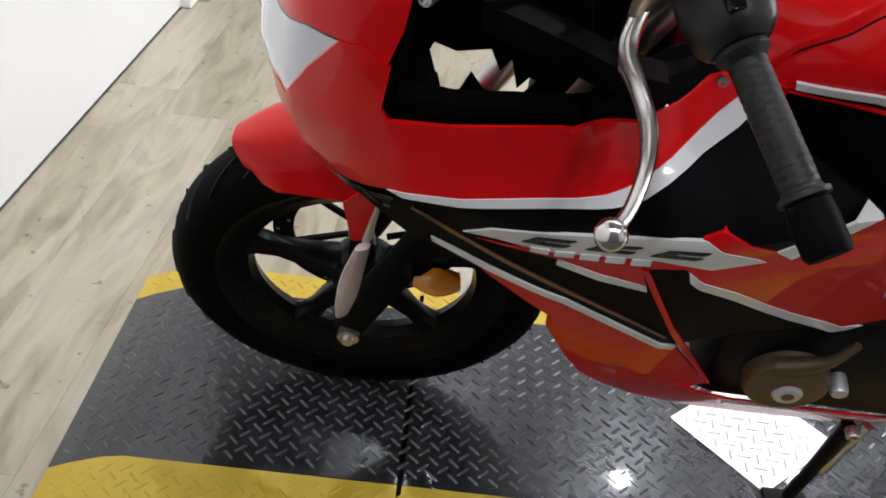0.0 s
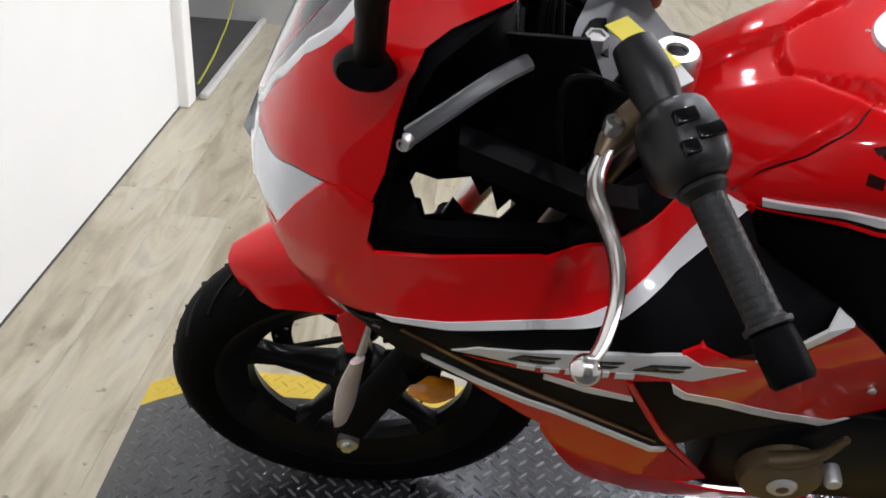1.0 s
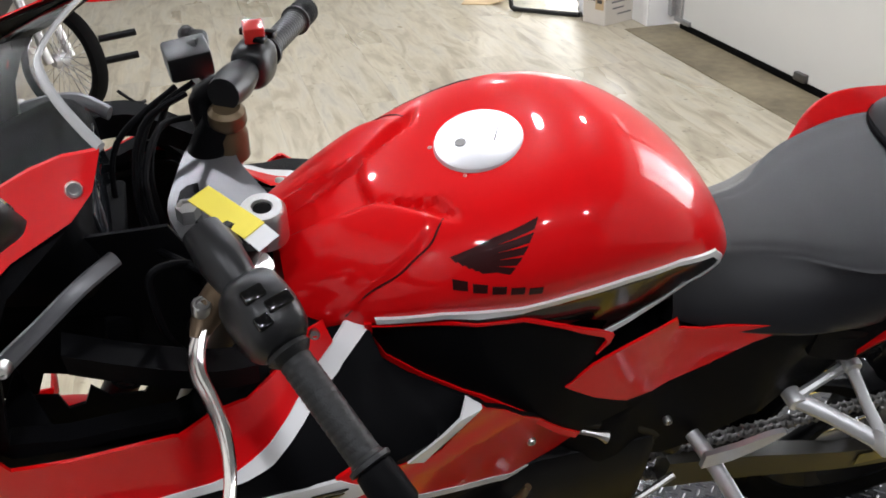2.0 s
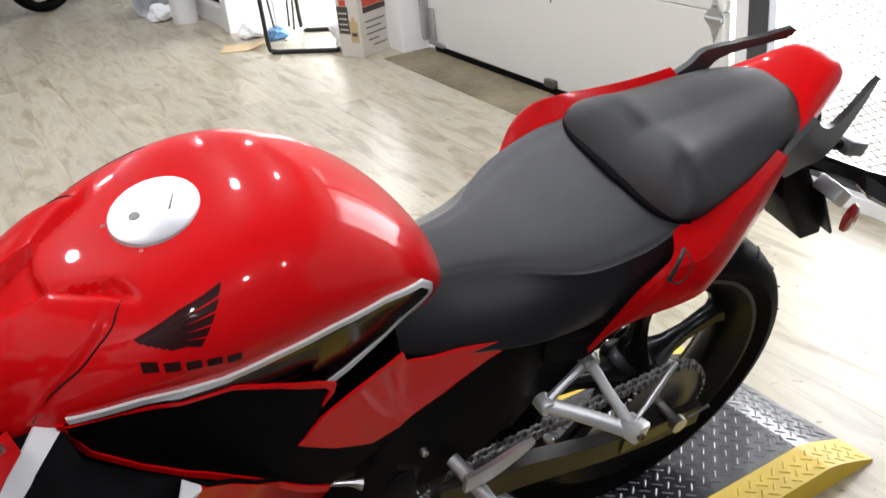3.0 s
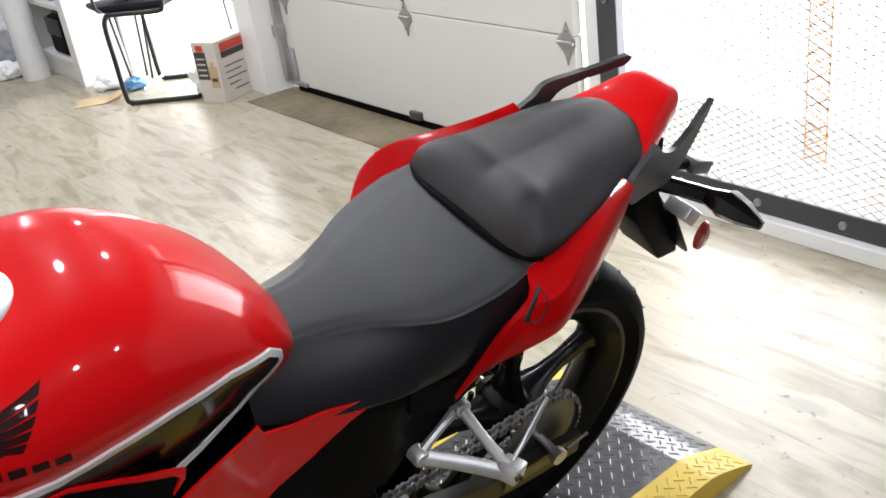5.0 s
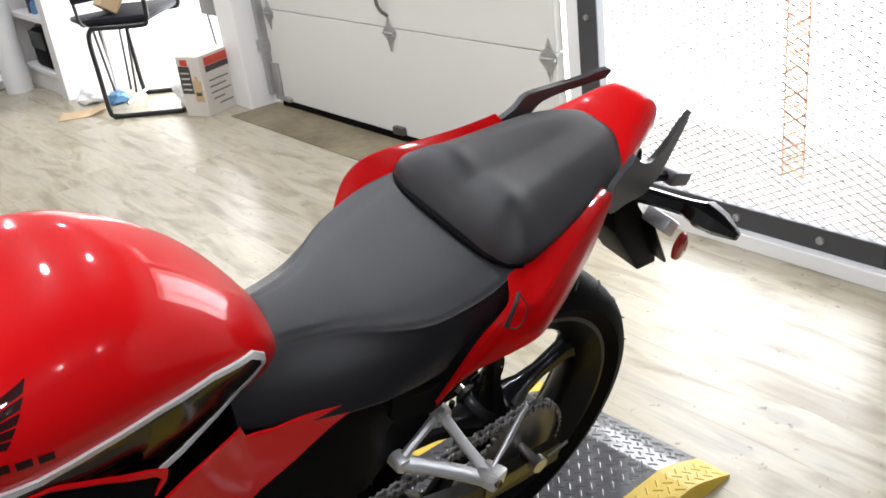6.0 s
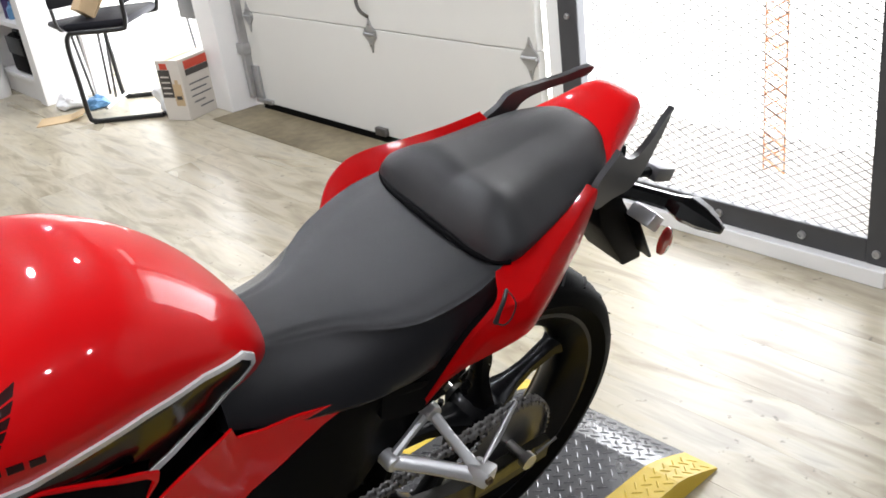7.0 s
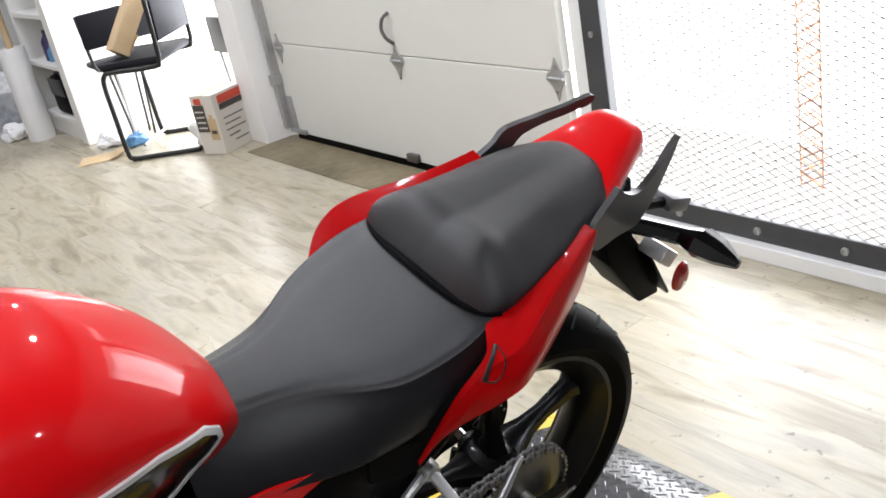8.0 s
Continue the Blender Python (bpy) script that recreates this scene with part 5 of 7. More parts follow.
part("label", box(bmesh.new(), 0.56, -0.1235, 0.288, 0.70, -0.1225, 0.318, 0, None), OLIVE_LABEL, bike, "worn yellow-green warning label on the swingarm", smooth=False)

for s in (-1, 1):
    bm = bmesh.new()
    tube(bm, [(0.444, s * 0.109, 0.578), (0.455, s * 0.15, 0.545), (0.468, s * 0.20, 0.512)], [0.0095, 0.0085, 0.010], 10, 3)
    tube(bm, [(0.367, s * 0.117, 0.527), (0.41, s * 0.155, 0.520), (0.462, s * 0.20, 0.506)], [0.013, 0.012, 0.013], 10, 3, flat=0.7)
    tube(bm, [(0.444, s * 0.109, 0.578), (0.40, s * 0.114, 0.552), (0.367, s * 0.117, 0.527)], [0.009, 0.007, 0.009], 8, 3)
    for q in ((0.444, 0.109, 0.578), (0.367, 0.117, 0.527)):
        lathe(bm, [(0, 0.012), (0.012, 0.012), (0.014, 0.008), (0.014, -0.012)], 16, Matrix.Translation((q[0], s * q[1], q[2])) @ pose(0, 0, 0, 90 * -s))
    box(bm, -0.016, -0.018, -0.016, 0.022, 0.018, 0.014, 0.005, Matrix.Translation((0.470, s * 0.203, 0.508)) @ pose(0, 0, 0, 0, 22, -s * 20))
    hang = part("footrest_hanger", bm, ALLOY, bike, "cast silver passenger footrest hanger")
    part("heel_rod", tube(bmesh.new(), [(0.478, s * 0.198, 0.516), (0.51, s * 0.185, 0.530), (0.552, s * 0.17, 0.556), (0.566, s * 0.168, 0.570)], 0.0036, 8, 3), ALLOY, hang)
    part("heel_wire", tube(bmesh.new(), [(0.490, s * 0.19, 0.505), (0.53, s * 0.178, 0.520), (0.560, s * 0.168, 0.548), (0.566, s * 0.168, 0.566)], 0.0028, 6, 3), ALLOY, hang)
    part("peg_bolt", bolt(bmesh.new(), (0.468, s * 0.222, 0.512), (0, s, 0.2), 0.007, 0.005), BRONZE, hang)
    # rider's footrest with its folded guard
    bm = bmesh.new()
    tube(bm, [(0.205, s * 0.125, 0.505), (0.215, s * 0.17, 0.50), (0.222, s * 0.255, 0.498)], [0.011, 0.012, 0.011], 10, 3)
    rest = part("footrest", bm, ALLOY, bike)
    bm = bmesh.new()
    secs = [[(x, s * (y - 0.004), z - h), (x, s * (y + 0.004), z - h), (x, s * (y + 0.004), z + h), (x, s * (y - 0.004), z + h)] for x, y, z, h in ((0.195, 0.175, 0.515, 0.016), (0.225, 0.190, 0.548, 0.016), (0.262, 0.198, 0.580, 0.012), (0.282, 0.200, 0.592, 0.003))]
    part("heel_guard", loft(secs, smooth=2), ALLOY, rest, "brushed alloy heel guard")
    part("frame_bolt", bolt(bmesh.new(), (0.160, s * (side_skin(0.160, 0.545) + 0.003), 0.545), (0, s, 0), 0.006, 0.006), STEEL, bike)
    part("cowl_bolt", bolt(bmesh.new(), (-0.058, s * (cowl(-0.058, 0.612) + 0.003), 0.612), (0, s, 0), 0.006, 0.004), STEEL, bike)
    part("cowl_bolt", bolt(bmesh.new(), (-0.318, s * (cowl(-0.318, 0.862) + 0.003), 0.862), (0, s, 0.5), 0.006, 0.004), STEEL, bike)
part("clutch_arm", tube(bmesh.new(), [(0.0, -0.135, 0.598), (0.035, -0.145, 0.590), (0.05, -0.15, 0.585)], [0.004, 0.004, 0.009], 8, 2), STEEL, bike)
part("gear_lever", tube(bmesh.new(), [(0.18, -0.15, 0.445), (0.10, -0.165, 0.41), (0.04, -0.17, 0.40), (0.03, -0.20, 0.40)], [0.006, 0.005, 0.005, 0.008], 8, 3), STEEL, bike)

# ---- engine seen through the fairing's gaps
bm = bmesh.new()
box(bm, -0.20, -0.13, 0.30, 0.16, 0.13, 0.52, 0.03)
box(bm, -0.30, -0.09, 0.42, -0.05, 0.09, 0.66, 0.025)
part("engine_block", bm, DARK_METAL, bike, "black engine and gearbox casing")
part("frame_spar", tube(bmesh.new(), [(-0.34, -0.09, 0.84), (-0.15, -0.125, 0.68), (0.10, -0.10, 0.55), (0.20, -0.095, 0.44)], [0.02, 0.024, 0.022, 0.02], 10, 4), DARK_METAL, bike)
part("frame_spar", tube(bmesh.new(), [(-0.34, 0.09, 0.84), (-0.15, 0.125, 0.68), (0.10, 0.10, 0.55), (0.20, 0.095, 0.44)], [0.02, 0.024, 0.022, 0.02], 10, 4), DARK_METAL, bike)
cover = part("clutch_cover", lathe(bmesh.new(), [(0, 0.022), (0.020, 0.012), (0.024, 0.010), (0.040, 0.009), (0.052, 0.004), (0.056, -0.006), (0.056, -0.04)], 32, Matrix.Translation((-0.095, -0.148, 0.392)) @ pose(0, 0, 0, 90)), BRONZE, bike, "bronze-coloured round engine cover")
part("cap", lathe(bmesh.new(), [(0, 0.018), (0.016, 0.0175), (0.0195, 0.014), (0.020, 0.006)], 24, Matrix.Translation((-0.095, -0.148, 0.392)) @ pose(0, 0, 0, 90)), ALLOY, cover)
part("cover_arm", tube(bmesh.new(), [(-0.122, -0.148, 0.436), (-0.096, -0.152, 0.450), (-0.069, -0.156, 0.474), (-0.055, -0.160, 0.520)], [0.012, 0.012, 0.008, 0.005], 10, 3), BRONZE, cover)
part("case_bolt", lathe(bmesh.new(), [(0, 0.012), (0.010, 0.011), (0.012, 0.006), (0.012, -0.02)], 16, Matrix.Translation((-0.030, -0.146, 0.401)) @ pose(0, 0, 0, 90)), ALLOY, bike)
part("exhaust_pipe", tube(bmesh.new(), [(-0.28, 0.04, 0.50), (-0.33, 0.03, 0.40), (-0.28, 0.03, 0.28), (0.05, 0.06, 0.24), (0.3, 0.12, 0.29)], 0.019, 12, 5), STEEL_DARK, bike)
part("muffler", tube(bmesh.new(), [(0.30, 0.13, 0.30), (0.42, 0.155, 0.35), (0.70, 0.175, 0.44), (0.84, 0.18, 0.48)], [0.03, 0.055, 0.058, 0.045], 18, 4), SATIN_BLACK, bike)
part("radiator", box(bmesh.new(), -0.40, -0.13, 0.47, -0.365, 0.13, 0.70, 0.006), DARK_METAL, bike)
# side stand
stand = part("side_stand", tube(bmesh.new(), [(0.056, -0.106, 0.240), (0.042, -0.125, 0.150), (0.020, -0.150, 0.072)], [0.013, 0.011, 0.010], 10, 2), DARK_METAL, bike, "black steel side stand, folded out")
part("stand_foot", box(bmesh.new(), -0.03, -0.025, -0.006, 0.04, 0.025, 0.006, 0.004, pose(0.016, -0.156, 0.060, -LEAN)), DARK_METAL, stand)
part("stand_spring", tube(bmesh.new(), [(0.075, -0.112, 0.255), (0.062, -0.122, 0.19), (0.05, -0.132, 0.14)], 0.008, 8, 2), STEEL, stand)
part("stand_bolt", bolt(bmesh.new(), (0.056, -0.122, 0.245), (0, -1, 0), 0.01, 0.008), STEEL, stand)

# ---- front end
rake = Vector((0.4305, 0, 0.9026))
for s in (-1, 1):
    foot = AX_F + Vector((-0.006, s * 0.088 - 0.01 * (s < 0), 0.0))
    up = foot + rake * 0.62
    up.y = s * 0.095
    slide = part("fork_slider", tube(bmesh.new(), [foot + Vector((0, 0, -0.01)), foot + rake * 0.06, foot + rake * 0.27, foot + rake * 0.30], [0.024, 0.026, 0.024, 0.026], 16, 2), MATT_BLACK, bike, "black lower fork leg")
    part("fork_tube", tube(bmesh.new(), [foot + rake * 0.28, up, up + rake * 0.12], 0.0185, 14, 0), STEEL, bike, "chromed upper fork tube")
    part("axle_nut", lathe(bmesh.new(), [(0, 0.02), (0.008, 0.02), (0.009, 0.012), (0.016, 0.012), (0.016, -0.01)], 12, Matrix.Translation(foot + Vector((0.004, s * 0.02, 0.002))) @ pose(0, 0, 0, 90 * -s)), STEEL, slide)
    part("fork_guard", tube(bmesh.new(), [(-0.684, s * 0.112, 0.370), (-0.677, s * 0.118, 0.415), (-0.668, s * 0.118, 0.475), (-0.655, s * 0.116, 0.530)], [0.011, 0.017, 0.018, 0.012], 14, 4, flat=0.45), FORK_PLATE, slide, "pale scuffed fork guard")
    part("guard_tip", tube(bmesh.new(), [(-0.650, s * 0.116, 0.545), (-0.634, s * 0.112, 0.625)], [0.008, 0.003], 8, 1, flat=0.5), ALLOY, slide)
    ind = part("fork_reflector", tube(bmesh.new(), [(-0.600, s * 0.098, 0.47), (-0.575, s * 0.082, 0.455), (-0.561, s * 0.084, 0.447)], [0.010, 0.010, 0.018], 12, 3), MATT_BLACK, bike, "side reflector on a bracket behind the fork")
    part("lens", tube(bmesh.new(), [(-0.532, s * 0.090, 0.446), (-0.561, s * 0.094, 0.446), (-0.592, s * 0.093, 0.448)], [0.012, 0.020, 0.012], 14, 4, flat=0.8), AMBER, ind, "amber lens")

# front mudguard
bm = bmesh.new()
secs = []
for k in range(15):
    a = radians(57 + 69 * k / 14)
    r = 0.312 + 0.006 * math.sin(radians(180 * k / 14))
    half = 0.064 + 0.012 * math.sin(radians(180 * k / 14)) - (0.028 if k == 0 else 0.012 if k == 1 else 0) - (0.02 if k == 14 else 0)
    drop = 0.048 + 0.03 * math.sin(radians(180 * min(k, 10) / 14)) * (1 if k < 12 else 0.6)
    cx, cz = math.cos(radians(180) - a), math.sin(radians(180) - a)
    row = []
    for j in range(13):
        u = -1 + 2 * j / 12
        rr = r - drop * abs(u) ** 3.2
        row.append((AX_F.x + rr * cx, AX_F.y + half * math.copysign(abs(u) ** 0.8, u), AX_F.z + rr * cz))
    secs.append(row)
vs = [[bm.verts.new(p) for p in row] for row in secs]
for a, b in zip(vs, vs[1:]):
    for j in range(12):
        bm.faces.new((a[j], a[j + 1], b[j + 1], b[j]))
bmesh.ops.recalc_face_normals(bm, faces=bm.faces)
bmesh.ops.solidify(bm, geom=bm.faces[:], thickness=0.003)
part("front_mudguard", bm, RED, bike, "red front mudguard")
for s in (-1, 1):
    part("mudguard_stay", panel([(-0.685, 0.565), (-0.655, 0.600), (-0.638, 0.600), (-0.652, 0.540), (-0.664, 0.495), (-0.676, 0.495)], lambda x, z: 0.082, 0.003, side=s, step=0.04), RED, bike)

# brake caliper, hose
part("brake_caliper", box(bmesh.new(), -0.03, -0.022, -0.045, 0.03, 0.022, 0.045, 0.012, Matrix.Translation(AX_F + Vector((0.12, 0.075, 0.07))) @ pose(0, 0, 0, 0, -35)), DARK_METAL, bike)

# ---- handlebars: top clamp, bars, grips, controls
clamp_bm = bmesh.new()
outline = [(-0.445, 0.0), (-0.435, -0.045), (-0.415, -0.10), (-0.39, -0.112), (-0.370, -0.10), (-0.350, -0.070), (-0.332, -0.045), (-0.345, 0.0), (-0.365, 0.055), (-0.372, 0.10), (-0.39, 0.112), (-0.415, 0.10), (-0.435, 0.045)]
sm = [(p.x, p.y) for p in catmull([(x, y, 0) for x, y in outline], 3, True)]
for zz in (0.940, 0.956):
    clamp_bm.faces.new([clamp_bm.verts.new((x, y, zz + 0.1 * (x + 0.39))) for x, y in sm])
clamp_bm.verts.ensure_lookup_table()
for i in range(len(sm)):
    j = (i + 1) % len(sm)
    clamp_bm.faces.new((clamp_bm.verts[i], clamp_bm.verts[j], clamp_bm.verts[len(sm) + j], clamp_bm.verts[len(sm) + i]))
clamp = part("top_clamp", clamp_bm, CLAMP_METAL, bike, "grey cast top clamp", smooth=False)
lock = part("ignition_lock", lathe(bmesh.new(), [(0, 0.016), (0.010, 0.016), (0.011, 0.020), (0.020, 0.020), (0.024, 0.014), (0.025, -0.02)], 28, Matrix.Translation((-0.352, -0.048, 0.961))), STEEL, bike, "round steel ignition lock")
part("keyhole", lathe(bmesh.new(), [(0, 0.0175), (0.0095, 0.0172), (0.0095, 0.014)], 20, Matrix.Translation((-0.352, -0.048, 0.961))), GLOSS_BLACK, lock)
part("stem_nut", lathe(bmesh.new(), [(0, 0.006), (0.008, 0.006), (0.009, 0.009), (0.012, 0.009), (0.0125, -0.01)], 6, Matrix.Translation((-0.424, -0.018, 0.960))), STEEL, clamp)
for s in (-1, 1):
    part("fork_cap", lathe(bmesh.new(), [(0, 0.020), (0.010, 0.020), (0.014, 0.024), (0.022, 0.022), (0.024, 0.0), (0.024, -0.04)], 24, Matrix.Translation((-0.385, s * 0.09, 0.966)) @ pose(0, 0, 0, 0, 25)), DARK_METAL, clamp)
    inner, outer = Vector((-0.405, -0.155, 1.045)), Vector((-0.288, -0.385, 0.945))
    if s > 0:
        inner, outer = Vector((-0.365, 0.10, 1.02)), Vector((-0.246, 0.335, 0.965))
    d = outer - inner
    bar = part("handlebar", tube(bmesh.new(), [inner, inner + d * 0.5, outer], 0.011, 12, 0), DARK_METAL, bike, "black clip-on handlebar")
    part("bar_riser", tube(bmesh.new(), [(-0.388, s * 0.095, 0.965), (-0.394, s * 0.112, 1.0), inner.lerp(Vector((-0.392, s * 0.12, 1.02)), 0.4), inner], [0.016, 0.015, 0.013, 0.012], 12, 3), DARK_METAL, bar)
    part("bar_clamp", tube(bmesh.new(), [inner - d * 0.05, inner + d * 0.06, inner + d * 0.16, inner + d * 0.22], [0.018, 0.021, 0.018, 0.013], 14, 3), SATIN_BLACK, bar)
    lathe_m = lambda f: Matrix.Translation(inner + d * f) @ d.to_track_quat("Z", "Y").to_matrix().to_4x4()
    ln = d.length
    prof = [(0.0115, 0.42 * ln), (0.0195, 0.42 * ln), (0.0205, 0.435 * ln), (0.0158, 0.455 * ln)]
    for k in range(14):
        f = 0.46 + 0.36 * k / 14
        prof += [(0.0142, f * ln), (0.0146, (f + 0.006) * ln), (0.0146, (f + 0.018) * ln), (0.0142, (f + 0.0225) * ln)]
    prof += [(0.016, 0.83 * ln), (0.019, 0.835 * ln), (0.019, 0.85 * ln), (0.012, 0.855 * ln)]
    part("grip", lathe(bmesh.new(), prof, 20, lathe_m(0)), GRIP, bar, "ribbed black rubber grip")
    part("bar_end", lathe(bmesh.new(), [(0.012, 0.85 * ln), (0.0165, 0.86 * ln), (0.0175, 0.90 * ln), (0.0175, 0.99 * ln), (0.015, 1.005 * ln), (0, 1.005 * ln)], 20, lathe_m(0)), MATT_BLACK, bar, "black bar-end weight")
    # switch housing
    m = lathe_m(0.30)
    secs = []
    k_ = 0.78 if s > 0 else 1.0
    for f, a, b in ((-0.035 * k_, 0.020 * k_, 0.024 * k_), (-0.026 * k_, 0.027 * k_, 0.032 * k_), (0.0, 0.029 * k_, 0.036 * k_), (0.022 * k_, 0.027 * k_, 0.032 * k_), (0.032 * k_, 0.020 * k_, 0.022 * k_)):
        secs.append([m @ Vector((a * math.copysign(abs(math.cos(q)) ** 0.7, math.cos(q)), b * math.copysign(abs(math.sin(q)) ** 0.7, math.sin(q)), f)) for q in (2 * math.pi * k / 20 for k in range(20))])
    sw = part("switch_housing", loft(secs, smooth=2), SATIN_BLACK, bar, "black plastic switch housing")
    for q, ww in (((-0.008, 0.034, -0.012), 0.010), ((0.006, 0.034, 0.004), 0.012), ((-0.014, 0.032, 0.012), 0.007)):
        part("switch", box(bmesh.new(), -ww, -0.004, -0.006, ww, 0.004, 0.006, 0.002, m @ Matrix.Translation(q)), GLOSS_BLACK, sw)
    if s > 0:
        part("stop_switch", box(bmesh.new(), -0.012, -0.012, -0.010, 0.012, 0.012, 0.010, 0.003, Matrix.Translation(m @ Vector((0, 0, 0)) + Vector((0.002, 0, 0.04)))), RED_LENS, sw, "red stop switch")

# clutch lever on the left, brake lever on the right
LEVER = [(-0.420, -0.190, 0.990), (-0.430, -0.212, 0.976), (-0.431, -0.233, 0.967), (-0.423, -0.262, 0.965), (-0.416, -0.300, 0.966), (-0.416, -0.335, 0.961), (-0.424, -0.365, 0.947), (-0.436, -0.384, 0.936)]
for s in (-1, 1):
    pts = [(x, y, z) if s < 0 else (x + 0.035, -y, z - 0.02) for x, y, z in LEVER]
    lev = part("lever", tube(bmesh.new(), pts, [0.010, 0.011, 0.010, 0.0085, 0.008, 0.0075, 0.007, 0.007], 12, 5, flat=0.62), LEVER_METAL if s < 0 else SATIN_BLACK, bike, "polished alloy hand lever" if s < 0 else "black hand lever")
    part("ball_end", lathe(bmesh.new(), [(0, 0.013), (0.006, 0.0115), (0.011, 0.006), (0.0125, 0), (0.011, -0.006), (0.006, -0.0115), (0, -0.013)], 18, Matrix.Translation(pts[-1])), LEVER_METAL if s < 0 else SATIN_BLACK, lev)
    px, py, pz = pts[0]
    perch = part("lever_perch", tube(bmesh.new(), [(-0.388, s * 0.178, 1.020), (-0.400, s * 0.182, 1.012), (px + 0.004, py, pz + 0.004), (px - 0.008, py + s * 0.018, pz - 0.006)], [0.016, 0.015, 0.014, 0.007], 10, 3, flat=0.6), LEVER_BASE if s < 0 else SATIN_BLACK, bike, "bronze-tinted lever perch")
    part("pivot_bolt", bolt(bmesh.new(), (px, py, pz + 0.014), (0.1, s * 0.1, 1), 0.009, 0.006), STEEL, perch)
part("brake_reservoir", box(bmesh.new(), -0.025, -0.021, -0.016, 0.025, 0.021, 0.016, 0.004, pose(-0.402, 0.180, 1.012, 0, -4, 8)), SATIN_BLACK, bike, "square black brake fluid reservoir")
part("fluid_cup", lathe(bmesh.new(), [(0, 0.024), (0.015, 0.024), (0.020, 0.019), (0.021, 0.006), (0.017, 0.0), (0.020, -0.01), (0.020, -0.04)], 24, pose(-0.370, 0.085, 0.985)), BRONZE, bike, "round capped fork top")

# cables and hoses
random.seed(4)
CABLES = [[(-0.40, 0.15, 1.0), (-0.45, 0.12, 0.98), (-0.47, 0.05, 0.95), (-0.46, 0.02, 0.86)],
          [(-0.41, 0.13, 1.0), (-0.46, 0.09, 0.99), (-0.475, 0.03, 0.93), (-0.45, 0.0, 0.84)],
          [(-0.42, 0.16, 0.99), (-0.49, 0.11, 0.96), (-0.50, 0.06, 0.90), (-0.48, 0.03, 0.80)],
          [(-0.39, -0.17, 1.0), (-0.44, -0.12, 1.0), (-0.47, -0.05, 0.95), (-0.46, 0.0, 0.84)],
          [(-0.36, -0.16, 0.99), (-0.40, -0.13, 0.95), (-0.44, -0.10, 0.88), (-0.42, -0.06, 0.80)],
          [(-0.41, 0.10, 0.99), (-0.44, 0.06, 1.01), (-0.46, 0.0, 0.99), (-0.45, -0.04, 0.92)],
          [(-0.43, 0.15, 0.98), (-0.46, 0.10, 0.93), (-0.45, 0.06, 0.87), (-0.40, 0.05, 0.82)]]
CABLES.append([(-0.40, -0.15, 1.0), (-0.43, -0.135, 1.005), (-0.458, -0.148, 1.012), (-0.462, -0.155, 0.985), (-0.455, -0.16, 0.935), (-0.44, -0.14, 0.88)])
for c in CABLES:
    part("cable", tube(bmesh.new(), c, 0.0036, 8, 6), MATT_BLACK, bike)
# yellow paper tag on the clamp
tag = part("paper_tag", box(bmesh.new(), -0.034, -0.014, -0.0006, 0.040, 0.014, 0.0006, 0, pose(-0.389, -0.058, 0.992, 0, 6, -50)), TAG, bike, "yellow paper key tag", smooth=False)
part("tag_fold", box(bmesh.new(), -0.010, -0.014, -0.0006, 0.010, 0.014, 0.0006, 0, pose(-0.358, -0.095, 0.984, 0, 16, -50)), WHITE, tag, "white folded end of the tag", smooth=False)

# ---- inside of the front fairing
both("inner_cowl", [(-0.63, 0.846), (-0.60, 0.83), (-0.45, 0.84), (-0.33, 0.852), (-0.31, 0.87), (-0.37, 0.88), (-0.44, 0.876), (-0.475, 0.858), (-0.575, 0.856), (-0.60, 0.90)], lambda x, z: cowl(x, min(z, 0.86)) - 0.022 - 0.9 * max(0, z - 0.846), MATT_BLACK, step=0.02, thick=0.003)
both("opening_lip", [(-0.632, 0.846), (-0.616, 0.834), (-0.56, 0.846), (-0.518, 0.861), (-0.455, 0.879), (-0.41, 0.862), (-0.36, 0.853), (-0.31, 0.862), (-0.36, 0.868), (-0.42, 0.882), (-0.46, 0.892), (-0.518, 0.875), (-0.56, 0.862), (-0.61, 0.858)], lambda x, z: cowl(x, min(z, 0.884)) - 0.012, MATT_BLACK, step=0.02, thick=0.02)
both("opening_edge", [(-0.632, 0.850), (-0.612, 0.860), (-0.600, 0.93), (-0.588, 1.0), (-0.564, 1.055), (-0.512, 1.092), (-0.484, 1.128), (-0.508, 1.110), (-0.575, 1.066), (-0.598, 1.0), (-0.612, 0.93), (-0.626, 0.89)], lambda x, z: cowl(x, z) - 0.008, MATT_BLACK, step=0.02, thick=0.012)
both("nose_lining", [(-0.740, 0.88), (-0.66, 0.90), (-0.625, 0.90), (-0.606, 0.95), (-0.592, 1.02), (-0.575, 1.060), (-0.505, 1.100), (-0.482, 1.132), (-0.505, 1.132), (-0.58, 1.104), (-0.634, 1.063), (-0.682, 1.007), (-0.72, 0.94)], lambda x, z: max(cowl(x, z) - 0.006, 0.002), MATT_BLACK, step=0.02, thick=0.003, label="matt black inside of the nose")
